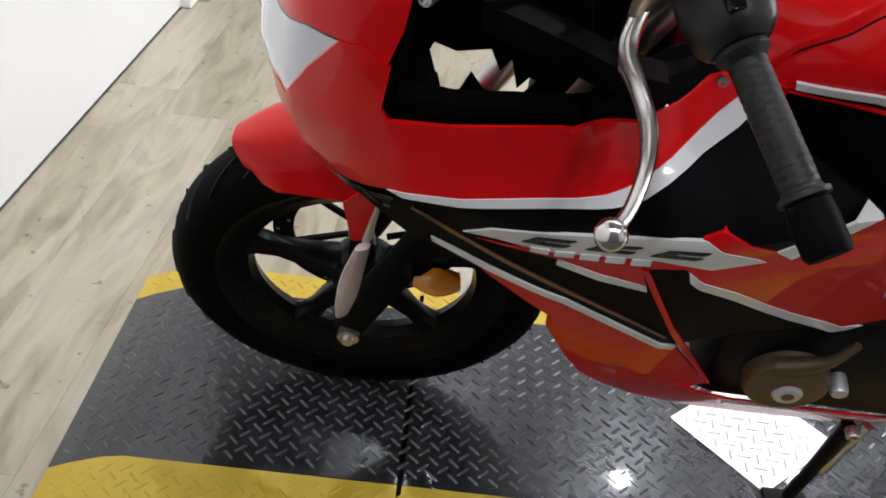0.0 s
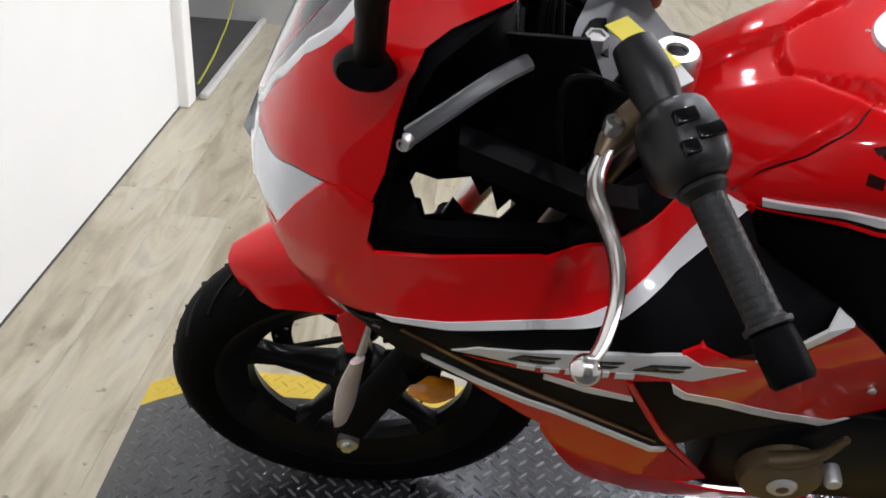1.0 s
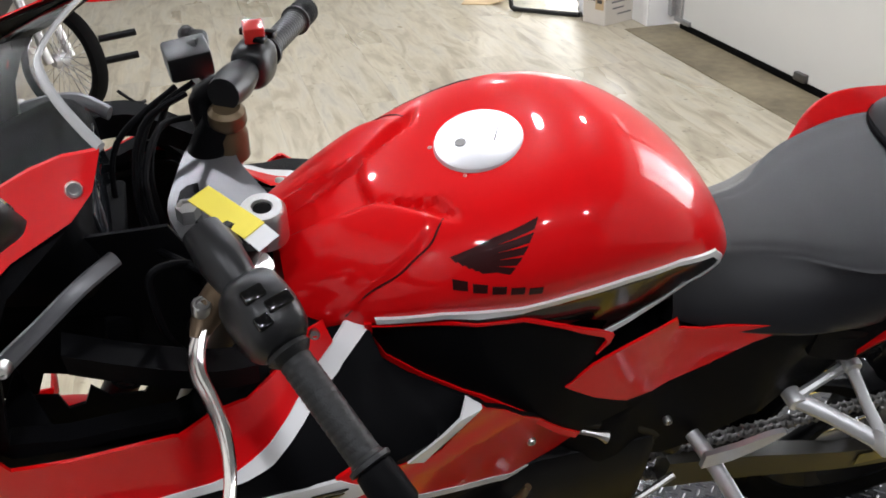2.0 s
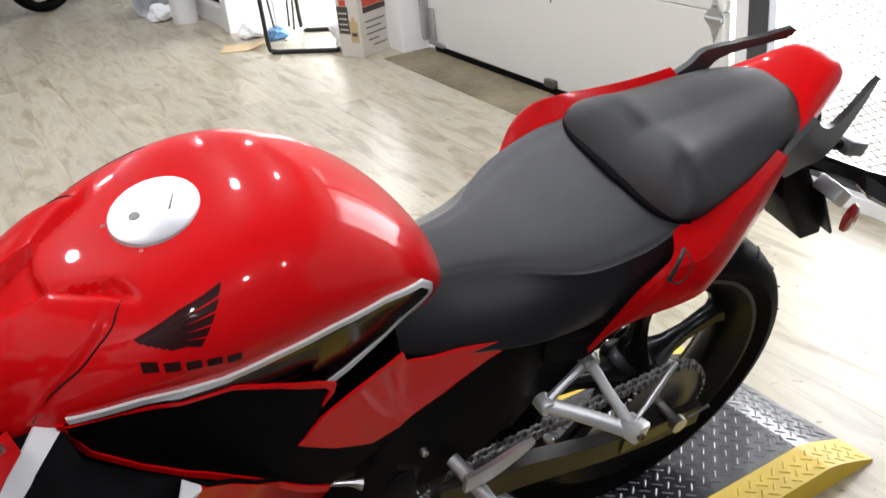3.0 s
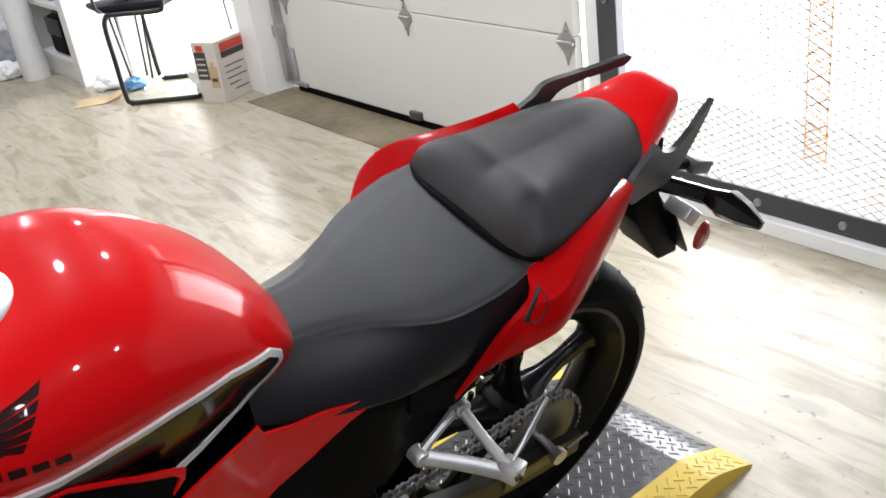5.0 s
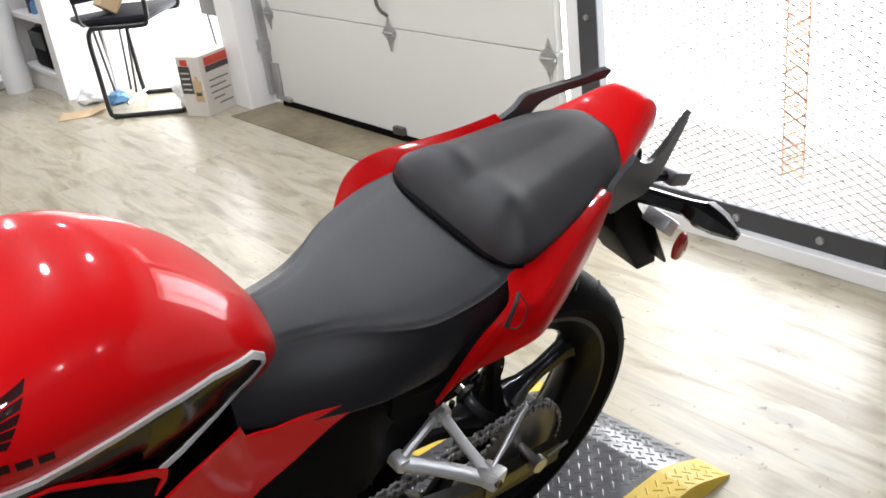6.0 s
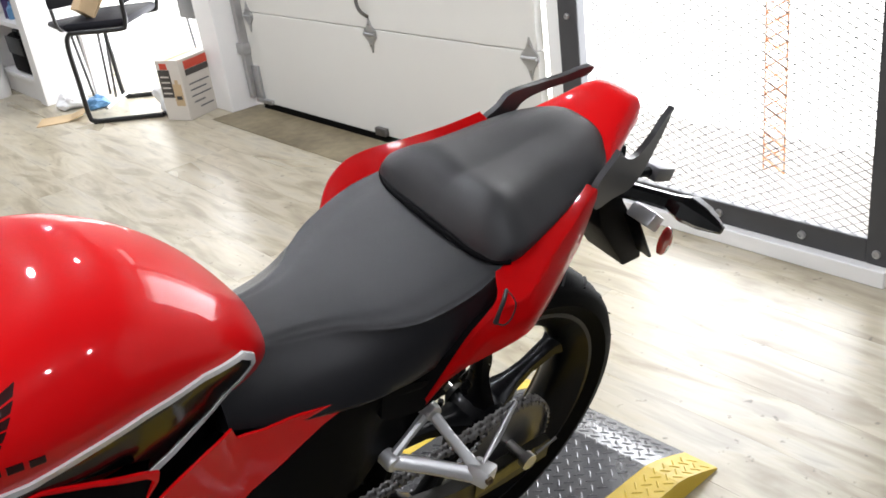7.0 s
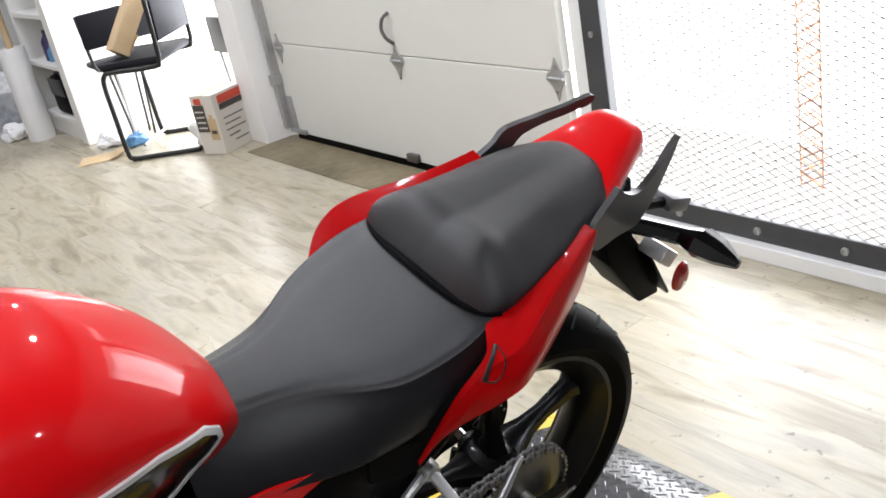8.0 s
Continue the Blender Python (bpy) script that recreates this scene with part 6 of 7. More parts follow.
for s in (-1, 1):
    part("fairing_stay", tube(bmesh.new(), [(-0.588, s * 0.182, 0.966), (-0.555, s * 0.165, 0.985), (-0.52, s * 0.14, 1.0), (-0.49, s * 0.11, 1.0)], [0.009, 0.008, 0.008, 0.008], 8, 3, flat=0.5), GREY_METAL, bike, "grey fairing stay")
    part("stay_bolt", bolt(bmesh.new(), (-0.590, s * 0.190, 0.966), (-0.3, s, 0.3), 0.007, 0.006), STEEL, bike)
    bm = bmesh.new()
    secs = [[(x, s * (y - 0.012), z - 0.016), (x, s * (y + 0.012), z - 0.016), (x, s * (y + 0.016), z + 0.016), (x, s * (y - 0.012), z + 0.016)] for x, y, z in ((-0.545, 0.165, 0.945), (-0.48, 0.185, 0.935), (-0.42, 0.180, 0.905), (-0.38, 0.165, 0.885))]
    part("air_duct", loft(secs, smooth=3), MATT_BLACK, bike, "black plastic air duct")
# dark inner panel with a gap through which the floor shows
inner = part("inner_panel", panel([(-0.70, 0.70), (-0.46, 0.68), (-0.41, 0.80), (-0.41, 0.95), (-0.44, 1.02), (-0.58, 1.02), (-0.66, 0.93), (-0.70, 0.82), (-0.600, 0.815), (-0.588, 0.846), (-0.566, 0.838), (-0.533, 0.846), (-0.522, 0.820),
                                  (-0.512, 0.836), (-0.503, 0.800), (-0.490, 0.820), (-0.484, 0.812), (-0.500, 0.786), (-0.535, 0.790), (-0.550, 0.812), (-0.560, 0.786), (-0.578, 0.782), (-0.583, 0.805), (-0.600, 0.810), (-0.70, 0.812)], lambda x, z: 0.10, 0.004, step=0.06, side=-1), MATT_BLACK, bike, "black inner panel with a ragged gap")
# instrument panel and the dark trim round it
dash = part("instrument_panel", hull([(-0.60, [(0, 1.03), (0.08, 1.02), (0.11, 0.98), (0.09, 0.93)]), (-0.53, [(0, 1.05), (0.09, 1.04), (0.12, 0.99), (0.10, 0.94)]), (-0.505, [(0, 1.03), (0.08, 1.02), (0.105, 0.985), (0.09, 0.95)])]), MATT_BLACK, bike, "black instrument housing")
part("display", box(bmesh.new(), -0.001, -0.07, -0.028, 0.003, 0.07, 0.028, 0.002, pose(-0.503, 0, 0.992, 0, -6)), GLASS_DARK, dash)
part("dash_trim", box(bmesh.new(), -0.05, -0.10, -0.006, 0.03, 0.10, 0.006, 0.004, pose(-0.52, 0, 0.915, 0, 8)), MATT_BLACK, bike)
part("radiator_cowl", box(bmesh.new(), -0.48, -0.10, 0.60, -0.43, 0.10, 0.80, 0.02), MATT_BLACK, bike)
part("head_stock", tube(bmesh.new(), [(-0.455, 0, 0.80), (-0.40, 0, 0.95)], 0.035, 16, 0), DARK_METAL, bike)
part("lower_clamp", box(bmesh.new(), -0.04, -0.085, -0.018, 0.05, 0.085, 0.018, 0.01, pose(-0.455, 0, 0.80, 0, 25)), DARK_METAL, bike)
part("horn_box", box(bmesh.new(), -0.04, -0.05, -0.03, 0.04, 0.05, 0.03, 0.008, pose(-0.50, -0.05, 0.88, 0, 10, 20)), MATT_BLACK, bike)

# windscreen: a clear bubble from the nose's edge up and back
SCREEN = [(-0.766, 0.862, 0.012, 0.856), (-0.745, 0.912, 0.062, 0.900), (-0.721, 0.962, 0.100, 0.948), (-0.682, 1.035, 0.138, 1.012), (-0.634, 1.088, 0.150, 1.062), (-0.58, 1.124, 0.146, 1.098), (-0.550, 1.137, 0.140, 1.122), (-0.527, 1.143, 0.129, 1.140)]


def swept(x, u):
    """The screen's cross lines bend back towards its sides, most at the rear edge."""
    return x + 0.050 * abs(u) ** 1.5 * min(max((x + 0.70) / 0.17, 0), 1)


bm = bmesh.new()
rows = []
for x, top, half, low in SCREEN:
    rows.append([bm.verts.new((swept(x, u), half * u, low + (top - low) * (1 - abs(u) ** 2.6))) for u in (-1 + 2 * k / 16 for k in range(17))])
for a, b in zip(rows, rows[1:]):
    for k in range(16):
        bm.faces.new((a[k], a[k + 1], b[k + 1], b[k]))
bmesh.ops.recalc_face_normals(bm, faces=bm.faces)
bmesh.ops.solidify(bm, geom=bm.faces[:], thickness=0.003)
screen = part("windscreen", bm, SCREEN_CLEAR, bike, "clear tinted windscreen")
screen.visible_shadow = False
rim_pts = [(swept(-0.527, u) + 0.002, 0.129 * u, 1.140 + 0.003 * (1 - abs(u) ** 2.6)) for u in (-1 + 2 * k / 16 for k in range(17))]
part("screen_edge", tube(bmesh.new(), rim_pts, 0.0048, 10, 2, flat=0.6), CLEAR_PLASTIC, screen, "pale rolled edge of the windscreen")
for s in (-1, 1):
    part("screen_bolt", bolt(bmesh.new(), (-0.4995, s * (cowl(-0.4995, 1.120) + 0.004), 1.120), (0.2, s, 0.6), 0.007, 0.004), STEEL, screen)

# mirrors
for s in (-1, 1):
    base = Vector((-0.620, s * 0.187, 1.042))
    joint = Vector((-0.604, s * 0.258, 1.155))
    stem = part("mirror_stem", tube(bmesh.new(), [base, base.lerp(joint, 0.35), base.lerp(joint, 0.75), joint, joint + Vector((0.018, s * 0.032, 0.05))], [0.013, 0.0125, 0.012, 0.012, 0.011], 12, 4), MATT_BLACK, bike, "black mirror with a stout stem")
    part("boot", lathe(bmesh.new(), [(0, 0.014), (0.013, 0.013), (0.018, 0.005), (0.021, -0.003), (0.021, -0.014)], 24, Matrix.Translation(base + Vector((-0.003, s * 0.013, 0.004))) @ Vector((-0.25, s, 0.35)).to_track_quat("Z", "Y").to_matrix().to_4x4() @ Matrix.Diagonal((1.25, 0.85, 1, 1))), MATT_BLACK, stem)
    m = Matrix.Diagonal((1, -s, 1, 1)) @ pose(-0.541, -0.324, 1.268, -40, -26, 43) @ Matrix.Scale(1.1, 4)
    secs = []
    for f, a, b in ((-0.042, 0.012, 0.006), (-0.038, 0.038, 0.018), (-0.025, 0.058, 0.031), (0.0, 0.071, 0.039), (0.009, 0.0745, 0.041), (0.015, 0.072, 0.039)):
        secs.append([m @ Vector((f, a * math.copysign(abs(math.cos(q)) ** 0.62, math.cos(q)) * (1 + 0.10 * math.sin(q)), b * math.copysign(abs(math.sin(q)) ** 0.7, math.sin(q)))) for q in (2 * math.pi * k / 32 for k in range(32))])
    part("mirror_shell", loft(secs, smooth=3), SATIN_BLACK, stem, "curved black mirror shell")
    part("mirror_glass", loft([[m @ Vector((f, 0.066 * math.copysign(abs(math.cos(q)) ** 0.62, math.cos(q)), 0.031 * math.copysign(abs(math.sin(q)) ** 0.7, math.sin(q)))) for q in (2 * math.pi * k / 32 for k in range(32))] for f in (0.0145, 0.0165)]), MIRROR, stem)

# strap loop by the seat
strap = part("strap_loop", tube(bmesh.new(), [(0.489, -0.180, 0.842), (0.478, -0.188, 0.834), (0.466, -0.193, 0.818), (0.462, -0.194, 0.808)], [0.0025, 0.003, 0.003, 0.004], 8, 4), SATIN_BLACK, bike, "black strap loop hanging beside the seat")
part("cord", tube(bmesh.new(), [(0.462, -0.194, 0.808), (0.472, -0.201, 0.805), (0.482, -0.203, 0.815), (0.490, -0.198, 0.832), (0.489, -0.180, 0.842)], 0.0011, 6, 5), SATIN_BLACK, strap)

# ---------------------------------------------------------------- things at the rear of the room
def shelf_unit():
    """White open shelves against the rear wall; its front looks towards -x."""
    ob = tagged(empty("shelf_unit", pose(1.42, 4.81, FZ)), "white open shelf unit with a solid side", "shelf")
    w, d, h = 0.86, 0.45, 2.1
    part("side_panel", box(bmesh.new(), 0, 0, 0, d, 0.12, h, 0.004), TRIM_WHITE, ob, smooth=False)
    part("side_panel", box(bmesh.new(), 0, w - 0.05, 0, d, w, h, 0.004), TRIM_WHITE, ob, smooth=False)
    part("back_panel", box(bmesh.new(), d - 0.02, 0.12, 0, d, w - 0.05, h, 0.0), TRIM_WHITE, ob, smooth=False)
    part("plinth", box(bmesh.new(), 0.02, 0.12, 0, d - 0.02, w - 0.05, 0.125, 0.003), TRIM_WHITE, ob, smooth=False)
    for z in (0.125, 0.47, 0.79, 1.12, 1.5):
        part("shelf_board", box(bmesh.new(), 0.0, 0.12, z, d - 0.02, w - 0.05, z + 0.03, 0.003), TRIM_WHITE, ob, smooth=False)


shelf_unit()


def flask(name, x, y, z, r, h, mat, label):
    ob = tagged(part(name, lathe(bmesh.new(), [(0, 0), (r, 0), (r * 1.02, h * 0.1), (r, h * 0.62), (r * 0.6, h * 0.75), (r * 0.35, h * 0.8), (r * 0.35, h * 0.96), (0, h)], 18), mat, None), label, "bottle")
    ob.matrix_basis = pose(x, y, z)
    return ob


flask("bottle", 1.50, 5.30, FZ + 0.50, 0.035, 0.20, PURPLE, "dark purple plastic bottle standing on the shelf")
flask("bottle", 1.49, 5.21, FZ + 0.50, 0.030, 0.11, BLUE, "small blue plastic bottle standing on the shelf")
flask("bottle", 1.56, 5.14, FZ + 0.50, 0.040, 0.24, BOX_DARK, "black bottle standing on the shelf")
flask("bottle", 1.52, 5.10, FZ + 0.50, 0.034, 0.18, BOX_DARK, "black bottle standing on the shelf")
case = tagged(empty("carry_case", pose(1.44, 5.02, FZ + 0.156)), "black moulded carry case on the lowest shelf", "case")
part("body", box(bmesh.new(), 0, 0, 0, 0.16, 0.34, 0.25, 0.03), MATT_BLACK, case)
part("lid", box(bmesh.new(), -0.008, 0.02, 0.13, 0.0, 0.32, 0.24, 0.003), SATIN_BLACK, case)
part("handle", tube(bmesh.new(), [(0.03, 0.11, 0.245), (0.03, 0.12, 0.275), (0.03, 0.22, 0.275), (0.03, 0.23, 0.245)], 0.009, 8, 3), SATIN_BLACK, case)
roll = tagged(empty("plastic_roll", pose(1.31, 5.47, FZ)), "tall roll of white wrapping standing by the shelves", "roll")
part("wrap", lathe(bmesh.new(), [(0.022, 0.0), (0.085, 0.0), (0.088, 0.02), (0.088, 0.60), (0.084, 0.62), (0.024, 0.62), (0.022, 0.6)], 28, closed=True), BAG, roll)
part("core", lathe(bmesh.new(), [(0.018, 0.0), (0.022, 0.0), (0.022, 0.95), (0.018, 0.95)], 16, closed=True), CARD, roll)
sack = tagged(part("printed_sack", hull([(-0.20, [(0, 0.30), (0.12, 0.28), (0.18, 0.18), (0.17, 0.05), (0.12, 0.0)]), (0.0, [(0, 0.42), (0.14, 0.38), (0.20, 0.22), (0.19, 0.05), (0.14, 0.0)]), (0.2, [(0, 0.30), (0.12, 0.28), (0.17, 0.18), (0.16, 0.05), (0.12, 0.0)])], 3), PRINT_BLUE, None), "white sack with a blue-grey print on the floor", "sack")
sack.matrix_basis = pose(1.30, 6.05, FZ, 0, 0, 70)


def crumpled(name, x, y, z, r, mat, label, category, seed, flat=0.6):
    bm = bmesh.new()
    bmesh.ops.create_icosphere(bm, subdivisions=3, radius=r)
    for v in bm.verts:
        n = noise.noise(v.co * (3.2 / r) * 0.5 + Vector((seed, 0, 0))) * 0.45 + noise.noise(v.co * (9 / r) * 0.5) * 0.18
        v.co *= 1 + n
        v.co.z = max(v.co.z * flat, -r * flat * 0.7)
    ob = tagged(part(name, bm, mat, None, smooth=False), label, category)
    ob.matrix_basis = pose(x, y, z + r * flat * 0.7)
    return ob


crumpled("plastic_bag", 1.83, 3.86, FZ, 0.085, BAG, "crumpled clear white plastic bag behind the carton", "bag", 3, 1.3)
crumpled("plastic_bag", 1.52, 4.62, FZ, 0.09, BAG, "crumpled white plastic bag on the floor", "bag", 5)
crumpled("plastic_bag", 1.22, 5.72, FZ, 0.11, BAG, "crumpled white plastic bag on the floor", "bag", 9)
crumpled("blue_cloth", 1.60, 4.42, FZ, 0.06, BLUE, "small blue crumpled cloth on the floor", "cloth", 7, 0.7)
flap = tagged(empty("cardboard_flap", pose(1.36, 4.38, FZ, 0, 0, -28)), "torn flat piece of cardboard on the floor", "cardboard")
part("sheet", box(bmesh.new(), -0.13, -0.09, 0.0005, 0.05, 0.09, 0.005, 0), CARD, flap, smooth=False)
part("raised_edge", box(bmesh.new(), 0.0, -0.09, 0, 0.10, 0.09, 0.004, 0, pose(0.05, 0, 0.002, 0, -18)), CARD, flap, smooth=False)

# carton
ang = math.degrees(math.atan2(0.085, 0.197))
carton = tagged(empty("carton", pose(1.787, 3.547, FZ, 0, 0, ang)), "pale printed carton with red and dark labels", "box")
part("body", box(bmesh.new(), 0, 0, 0, 0.265, 0.165, 0.335, 0.004), BOX_PAPER, carton, smooth=False)
part("red_label", box(bmesh.new(), 0.04, -0.002, 0.275, 0.235, 0.0005, 0.320), BOX_RED, carton, smooth=False)
part("dark_label", box(bmesh.new(), 0.04, -0.002, 0.240, 0.235, 0.0005, 0.272), BOX_DARK, carton, smooth=False)
part("red_label", box(bmesh.new(), -0.002, 0.085, 0.285, 0.0005, 0.135, 0.318), BOX_RED, carton, smooth=False)
part("dark_label", box(bmesh.new(), -0.002, 0.075, 0.13, 0.0005, 0.155, 0.282), BOX_DARK, carton, smooth=False)
part("picture", box(bmesh.new(), -0.002, 0.012, 0.085, 0.0005, 0.072, 0.205, 0.0), CARD, carton, smooth=False)
part("picture_neck", box(bmesh.new(), -0.002, 0.030, 0.2055, 0.0005, 0.054, 0.228, 0.0), CARD, carton, smooth=False)
part("dark_label", box(bmesh.new(), -0.003, 0.022, 0.12, -0.0005, 0.060, 0.14, 0.0), BOX_DARK, carton, smooth=False)
for k, (a, b) in enumerate(((0.10, 0.11), (0.06, 0.09), (0.05, 0.16), (0.05, 0.13), (0.05, 0.16))):
    part("print_line", box(bmesh.new(), a, -0.0015, 0.05 + 0.034 * k, a + b, 0.0005, 0.058 + 0.034 * k), GREY_METAL, carton, smooth=False)
for k in range(4):
    part("print_line", box(bmesh.new(), -0.003, 0.085, 0.15 + 0.03 * k, -0.0005, 0.145, 0.158 + 0.03 * k), BOX_PAPER, carton, smooth=False)
part("flap_tape", box(bmesh.new(), 0.0, 0.065, 0.3345, 0.265, 0.100, 0.336), CARD, carton, smooth=False)


# cantilever chair
def sled_chair(name, m, label):
    """u: from the seat's front to its back, v: across; the bent tube carries the seat from its front."""
    ob = tagged(empty(name, m), label, "chair", "chairs by the shelves")
    wide = 0.46
    for v in (0.0, wide):
        part("side_tube", tube(bmesh.new(), [(0.38, v, 0.012), (0.12, v, 0.012), (0.02, v, 0.015), (-0.005, v, 0.05), (-0.01, v, 0.25), (-0.012, v, 0.40), (0.005, v, 0.455), (0.05, v, 0.465), (0.27, v, 0.460), (0.31, v, 0.485), (0.318, v, 0.60), (0.325, v, 0.80)], 0.0125, 12, 4), CHAIR_TUBE, ob)
        part("foot_stud", lathe(bmesh.new(), [(0, 0.006), (0.012, 0.006), (0.014, 0.0), (0.010, -0.008), (0, -0.008)], 12, pose(0.02, v, 0.008)), CHAIR_TUBE, ob)
    part("floor_bar", tube(bmesh.new(), [(0.38, 0.0, 0.012), (0.385, wide / 2, 0.012), (0.38, wide, 0.012)], 0.0125, 10, 2), CHAIR_TUBE, ob)
    part("cross_bar", tube(bmesh.new(), [(0.10, 0.0, 0.075), (0.10, wide, 0.075)], 0.008, 8, 0), STEEL, ob, "bare steel cross bar")
    bm = bmesh.new()
    box(bm, -0.02, 0.005, 0.468, 0.31, wide - 0.005, 0.515, 0.02)
    for v in bm.verts:
        v.co.z += -0.014 * math.sin(math.pi * min(max(v.co.y / wide, 0), 1)) * (v.co.z > 0.5)
    part("seat", bm, CHAIR_PAD, ob, "dark vinyl seat pad")
    bm = bmesh.new()
    box(bm, -0.020, 0.012, 0.0, 0.014, wide - 0.012, 0.215, 0.014, pose(0.322, 0, 0.575, 0, 3))
    part("backrest", bm, CHAIR_PAD, ob, "black vinyl backrest")
    return ob


def stacking_chair(name, m, label):
    """u: across its back, v: from the back towards the seat's front."""
    ob = tagged(empty(name, m), label, "chair", "chairs by the shelves")
    for u, s_ in ((0.0, 1), (0.41, -1)):
        part("back_tube", tube(bmesh.new(), [(u - 0.012 * s_, 0, 0.80), (u, 0, 0.63), (u + 0.008 * s_, 0.004, 0.52), (u + 0.025 * s_, 0.02, 0.475), (u + 0.05 * s_, 0.06, 0.465), (u + 0.05 * s_, 0.26, 0.465)], 0.010, 10, 4), CHAIR_TUBE, ob)
        for v0, v1 in ((0.07, 0.09), (0.22, 0.20)):
            part("leg", tube(bmesh.new(), [(u + 0.12 * s_, v0, 0.47), (u + 0.155 * s_, v1, 0.0)], 0.008, 8, 0), CHAIR_TUBE, ob)
    part("seat", box(bmesh.new(), 0.02, 0.02, 0.468, 0.39, 0.275, 0.50, 0.014), CHAIR_PAD, ob, "dark vinyl seat pad")
    part("backrest", box(bmesh.new(), -0.012, -0.016, 0.0, 0.425, 0.014, 0.205, 0.013, pose(0, 0, 0.60, 0, 0, 0)), CHAIR_PAD, ob, "wide black vinyl backrest")
    return ob


a_u = math.degrees(math.atan2(-0.237, 0.297))
sled_chair("cantilever_chair", pose(1.435, 4.09, FZ, 0, 0, a_u - 5) @ Matrix.Scale(1.1, 4), "black tubular cantilever chair with vinyl pads")
stacking_chair("stacking_chair", pose(1.51, 4.50, FZ, 0, 0, -4), "black chair with a wide backrest standing behind the other")
plank_box = tagged(empty("cardboard_tube_box", pose(1.555, 4.12, FZ + 0.595, 0, 0, 6) @ pose(0, 0, 0, 0, 38)), "long narrow cardboard box leaning on the chair", "box")
part("carton_body", box(bmesh.new(), -0.05, -0.045, 0, 0.05, 0.045, 0.62, 0.003), CARD, plank_box, smooth=False)
part("open_flap", box(bmesh.new(), 0.05, -0.045, 0.0, 0.056, 0.045, 0.14, 0.0, pose(0, 0, 0, 0, 4)), CARD, plank_box, smooth=False)
frame_ = tagged(empty("folding_stand", pose(2.13, 3.98, FZ)), "grey folded panel on a stand in the doorway", "stand")
part("panel", box(bmesh.new(), -0.02, -0.14, 0.45, 0.02, 0.14, 0.66, 0.006), GREY_METAL, frame_)
for y in (-0.09, 0.09):
    part("leg", tube(bmesh.new(), [(0, y, 0.46), (0.03, y, 0.0)], 0.010, 8, 0), GREY_METAL, frame_)
rod = tagged(part("white_rod", tube(bmesh.new(), [(1.62, 4.45, FZ), (1.62, 4.45, FZ + 0.48)], 0.011, 10, 0), TRIM_WHITE, None), "white painted rod standing behind the chair", "rod")

# ---------------------------------------------------------------- alcove: cord, broom, dirt bike
cord = tagged(part("hanging_cord", tube(bmesh.new(), [(-1.52, 2.60, 0.9), (-1.53, 2.60, 0.5), (-1.545, 2.595, 0.23), (-1.565, 2.585, 0.12), (-1.59, 2.55, 0.0), (-1.592, 2.47, FZ + 0.012), (-1.579, 2.368, FZ + 0.012), (-1.546, 2.12, FZ + 0.012), (-1.523, 1.86, FZ + 0.012)], 0.004, 6, 6), CORD, None), "yellow-green electric cord hanging down the wall", "cord")
tagged(part("cord_reel_box", box(bmesh.new(), -1.58, 2.58, 0.222, -1.52, 2.62, 0.30, 0.01), MATT_BLACK, None), "small black socket box on the wall", "socket")
broom = tagged(empty("mop_handles", pose(-1.345, 3.27, FZ)), "pair of pale handles with yellow plastic heads", "mop")
for dx in (0.0, 0.075):
    part("handle", tube(bmesh.new(), [(dx, 0, 0.10), (dx - 0.03, 0.02, 1.3)], 0.017, 10, 0), CURB, broom)
    part("head", lathe(bmesh.new(), [(0, 0.0), (0.030, 0.0), (0.034, 0.05), (0.030, 0.16), (0.020, 0.22), (0, 0.22)], 14, pose(dx, 0, 0.0)), YELLOW_PLASTIC, broom)


def wire_wheel(parent, at, r, turn, spokes=28):
    w = part("wheel", lathe(bmesh.new(), [(r - 0.052, -0.022), (r - 0.045, -0.022), (r - 0.050, 0), (r - 0.045, 0.022), (r - 0.052, 0.022), (r - 0.058, 0)], 40, closed=True), CHROME, parent, "chromed rim")
    w.matrix_basis = Matrix.Translation(at) @ pose(0, 0, 0, 0, 0, turn) @ pose(0, 0, 0, 90)
    part("tyre", lathe(bmesh.new(), [(r - 0.050, -0.024), (r - 0.03, -0.036), (r - 0.008, -0.030), (r, 0), (r - 0.008, 0.030), (r - 0.03, 0.036), (r - 0.050, 0.024)], 40), RUBBER, w)
    for k in range(spokes):
        a = 2 * math.pi * k / spokes
        b = a + (0.5 if k % 2 else -0.5)
        part("spoke", tube(bmesh.new(), [(0.03 * math.cos(b), 0.03 * math.sin(b), 0.02 * (1 if k % 4 < 2 else -1)), ((r - 0.054) * math.cos(a), (r - 0.054) * math.sin(a), 0)], 0.0022, 5, 0), CHROME, w)
    part("hub", lathe(bmesh.new(), [(0, -0.04), (0.02, -0.04), (0.032, -0.02), (0.026, 0), (0.032, 0.02), (0.02, 0.04), (0, 0.04)], 16), ALLOY, w)
    return w


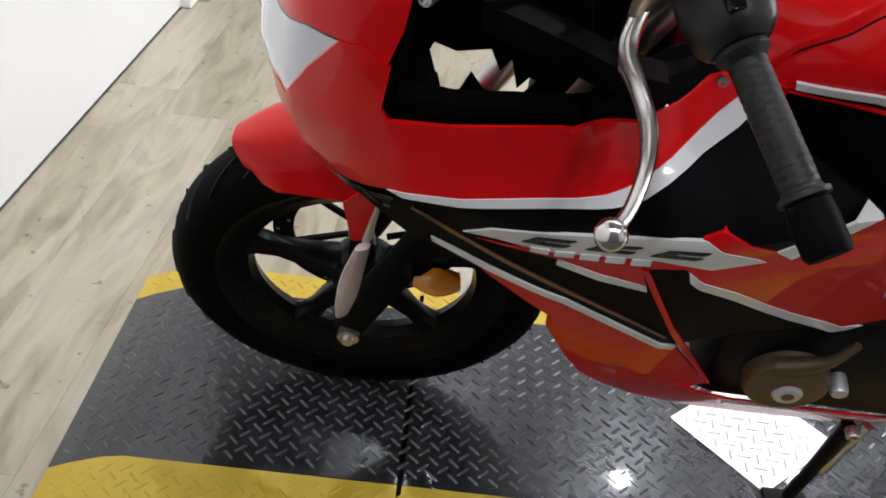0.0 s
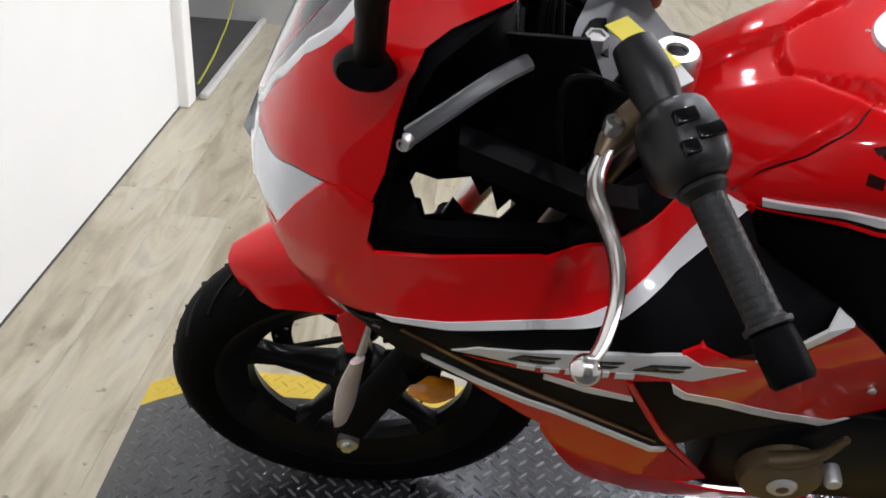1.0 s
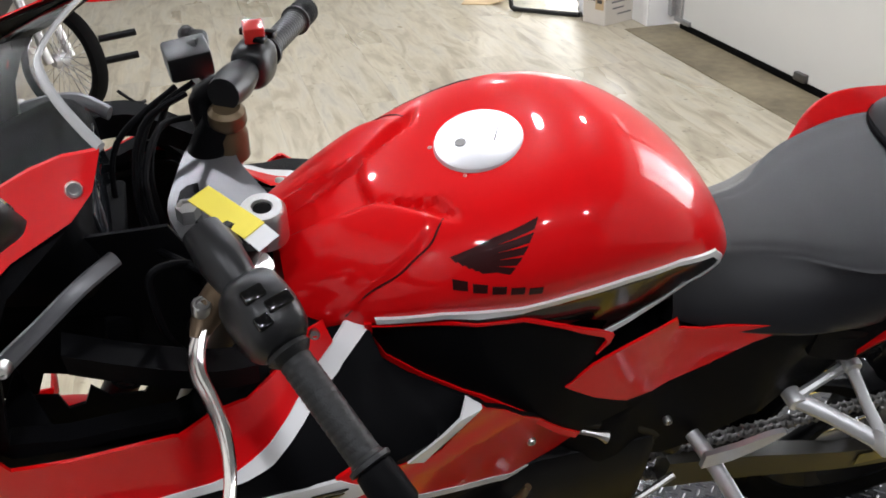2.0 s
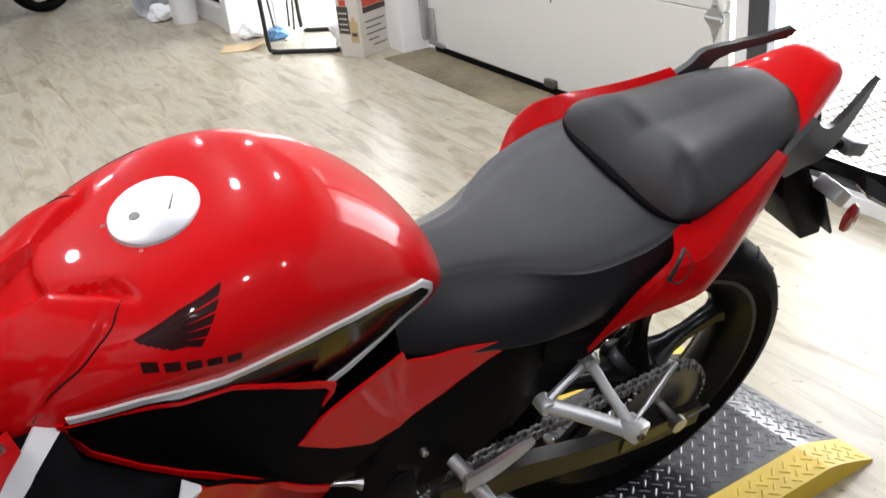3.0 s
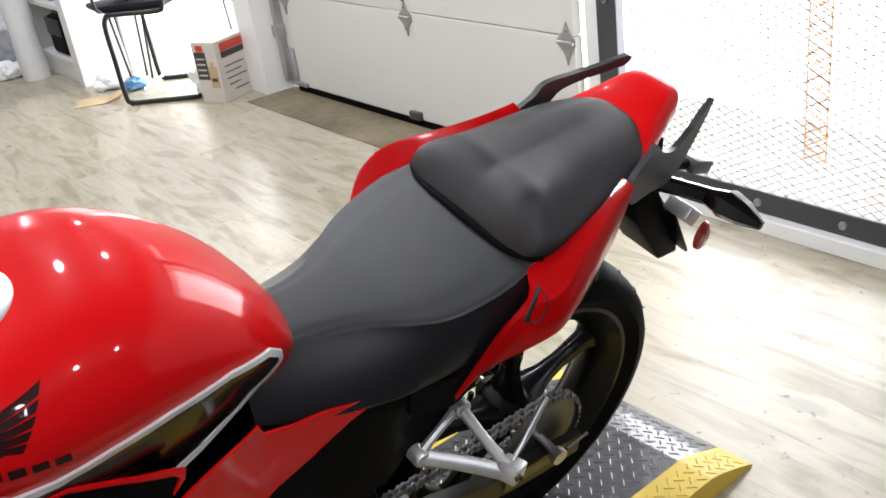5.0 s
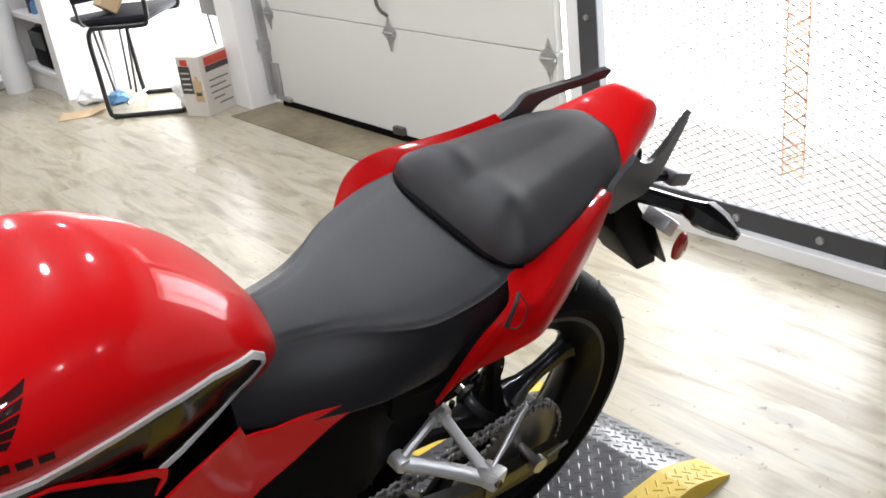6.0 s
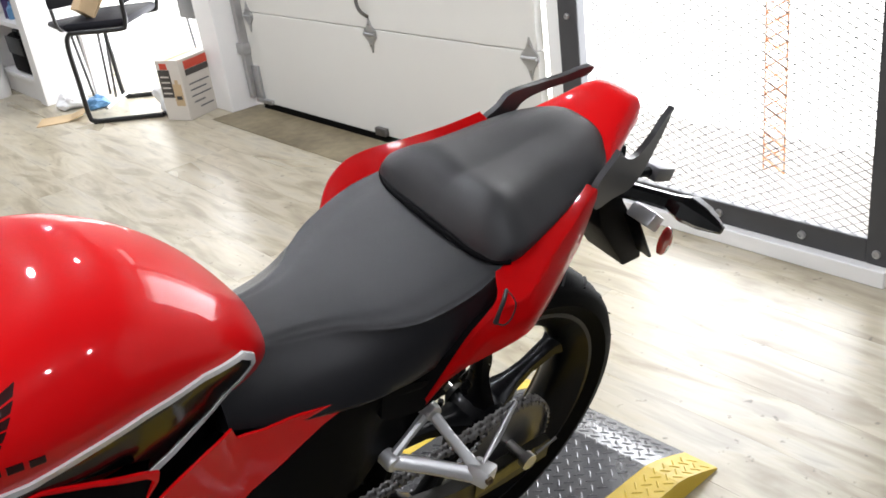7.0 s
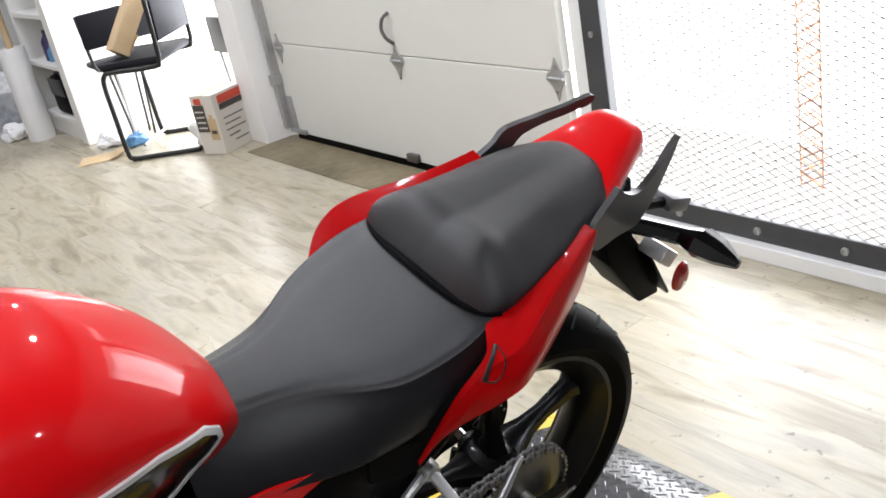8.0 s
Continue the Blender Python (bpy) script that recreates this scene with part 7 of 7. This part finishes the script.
dirt = tagged(empty("dirt_bike", pose(-0.969, 3.064, FZ)), "small red dirt bike with wire-spoked wheels", "motorcycle")
wire_wheel(dirt, Vector((0, 0, 0.25)), 0.25, -43, 36)
wire_wheel(dirt, Vector((-0.73, 0.68, 0.21)), 0.21, -43, 20)
q_ = pose(0, 0, 0, 0, 0, -43)
secs = []
for x, z, hw in ((0.61, 0.580, 0.022), (0.56, 0.578, 0.052), (0.42, 0.556, 0.062), (0.25, 0.540, 0.066), (0.05, 0.548, 0.066), (-0.12, 0.545, 0.06), (-0.26, 0.50, 0.045)):
    secs.append([q_ @ Vector((x, y, z + 0.02 * (1 - (y / hw) ** 2))) for y in (-hw, -hw * 0.5, 0, hw * 0.5, hw)] + [q_ @ Vector((x, y, z - 0.006)) for y in (hw, 0, -hw)])
part("front_mudguard", loft(secs, smooth=2), RED, dirt)
for y in (-0.06, 0.06):
    part("fork_leg", tube(bmesh.new(), [q_ @ Vector((0, y, 0.25)), q_ @ Vector((-0.22, y, 0.80))], 0.020, 10, 0), STEEL, dirt)
part("frame", tube(bmesh.new(), [q_ @ Vector((-0.20, 0, 0.72)), q_ @ Vector((-0.42, 0, 0.45)), q_ @ Vector((-0.60, 0, 0.28)), q_ @ Vector((-0.95, 0, 0.22))], 0.03, 10, 3), DARK_METAL, dirt)
part("engine", box(bmesh.new(), -0.10, -0.09, -0.10, 0.10, 0.09, 0.10, 0.02, q_ @ pose(-0.52, 0, 0.30)), DARK_METAL, dirt)
part("tank", tube(bmesh.new(), [q_ @ Vector((-0.24, 0, 0.66)), q_ @ Vector((-0.40, 0, 0.66)), q_ @ Vector((-0.55, 0, 0.60))], [0.05, 0.09, 0.06], 14, 3), RED, dirt)
part("seat", tube(bmesh.new(), [q_ @ Vector((-0.50, 0, 0.62)), q_ @ Vector((-0.75, 0, 0.60)), q_ @ Vector((-1.0, 0, 0.64))], [0.05, 0.06, 0.045], 12, 3, flat=0.7), SEAT_BLACK, dirt)
part("rear_mudguard", tube(bmesh.new(), [q_ @ Vector((-0.92, 0, 0.60)), q_ @ Vector((-1.10, 0, 0.58)), q_ @ Vector((-1.25, 0, 0.60))], [0.06, 0.06, 0.03], 10, 3, flat=0.3), RED, dirt)
part("handlebar", tube(bmesh.new(), [q_ @ Vector((-0.30, -0.30, 0.90)), q_ @ Vector((-0.24, -0.08, 0.84)), q_ @ Vector((-0.24, 0.08, 0.84)), q_ @ Vector((-0.30, 0.30, 0.90))], 0.012, 10, 3), DARK_METAL, dirt)
for dy, z in ((0.10, 0.30), (0.02, 0.22)):
    part("axle_peg", tube(bmesh.new(), [(0.16, dy, z), (0.32, dy + 0.03, z + 0.01)], 0.016, 10, 0), DARK_METAL, dirt)
part("paddock_foot", tube(bmesh.new(), [(0.20, 0.06, 0.07), (0.27, 0.02, 0.02), (0.31, 0.06, 0.01)], 0.008, 8, 2), DARK_METAL, dirt)

# another machine far back: only its rear wheel and swingarm come into view
far_bike = tagged(empty("far_motorcycle", pose(0.60, 6.95, FZ)), "dark motorcycle parked far back in the room", "motorcycle")
fw = part("wheel", lathe(bmesh.new(), [(0.19, -0.05), (0.205, -0.055), (0.205, 0.055), (0.19, 0.05), (0.17, 0.0)], 40, closed=True), ALLOY, far_bike, "grey alloy rim")
fw.matrix_basis = pose(0, 0, 0.30, 0, 0, 25) @ pose(0, 0, 0, 90)
part("tyre", lathe(bmesh.new(), tyre_profile(0.30, 0.075), 48), RUBBER, fw)
for k in range(8):
    a = 2 * math.pi * k / 8
    part("spoke", tube(bmesh.new(), [(0.03 * math.cos(a), 0.03 * math.sin(a), 0), (0.18 * math.cos(a), 0.18 * math.sin(a), 0)], 0.012, 8, 0), ALLOY, fw)
part("hub", lathe(bmesh.new(), [(0, -0.06), (0.04, -0.06), (0.05, 0), (0.04, 0.06), (0, 0.06)], 18), ALLOY, fw)
part("swingarm", tube(bmesh.new(), [(0.0, -0.10, 0.30), (-0.45, -0.30, 0.38)], 0.03, 10, 0), DARK_METAL, far_bike)
part("body", tube(bmesh.new(), [(0.15, 0.05, 0.72), (-0.25, -0.12, 0.70), (-0.7, -0.32, 0.80), (-1.0, -0.46, 0.75)], [0.06, 0.13, 0.17, 0.10], 14, 3), GLOSS_BLACK, far_bike)
part("engine", box(bmesh.new(), -0.2, -0.12, -0.15, 0.2, 0.12, 0.2, 0.04, pose(-0.62, -0.28, 0.40, 0, 0, 25)), DARK_METAL, far_bike)
fw2 = part("front_wheel", lathe(bmesh.new(), tyre_profile(0.29, 0.055), 48), RUBBER, far_bike)
fw2.matrix_basis = pose(-1.2, -0.56, 0.29, 0, 0, 25) @ pose(0, 0, 0, 90)
part("side_prop", tube(bmesh.new(), [(-0.50, -0.36, 0.34), (-0.45, -0.50, 0.0)], 0.012, 8, 0), DARK_METAL, far_bike)

# ---------------------------------------------------------------- floor planks
random.seed(11)
PLANK_W, PLANK_L = 0.178, 1.22
plank_me = bpy.data.meshes.new("plank")
bm = box(bmesh.new(), 0.0003, 0.0003, -0.004, PLANK_W - 0.0003, PLANK_L - 0.0003, 0.0, 0.0)
bm.to_mesh(plank_me)
bm.free()
plank_me.materials.append(WOOD)
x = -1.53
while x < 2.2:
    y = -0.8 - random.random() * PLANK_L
    while y < 9.0:
        if y + PLANK_L > 7.2 and x < -0.5:
            break
        ob = new("plank", plank_me)
        ob.parent = floor_ob
        ob.location = (x, y, FZ)
        y += PLANK_L
    x += PLANK_W
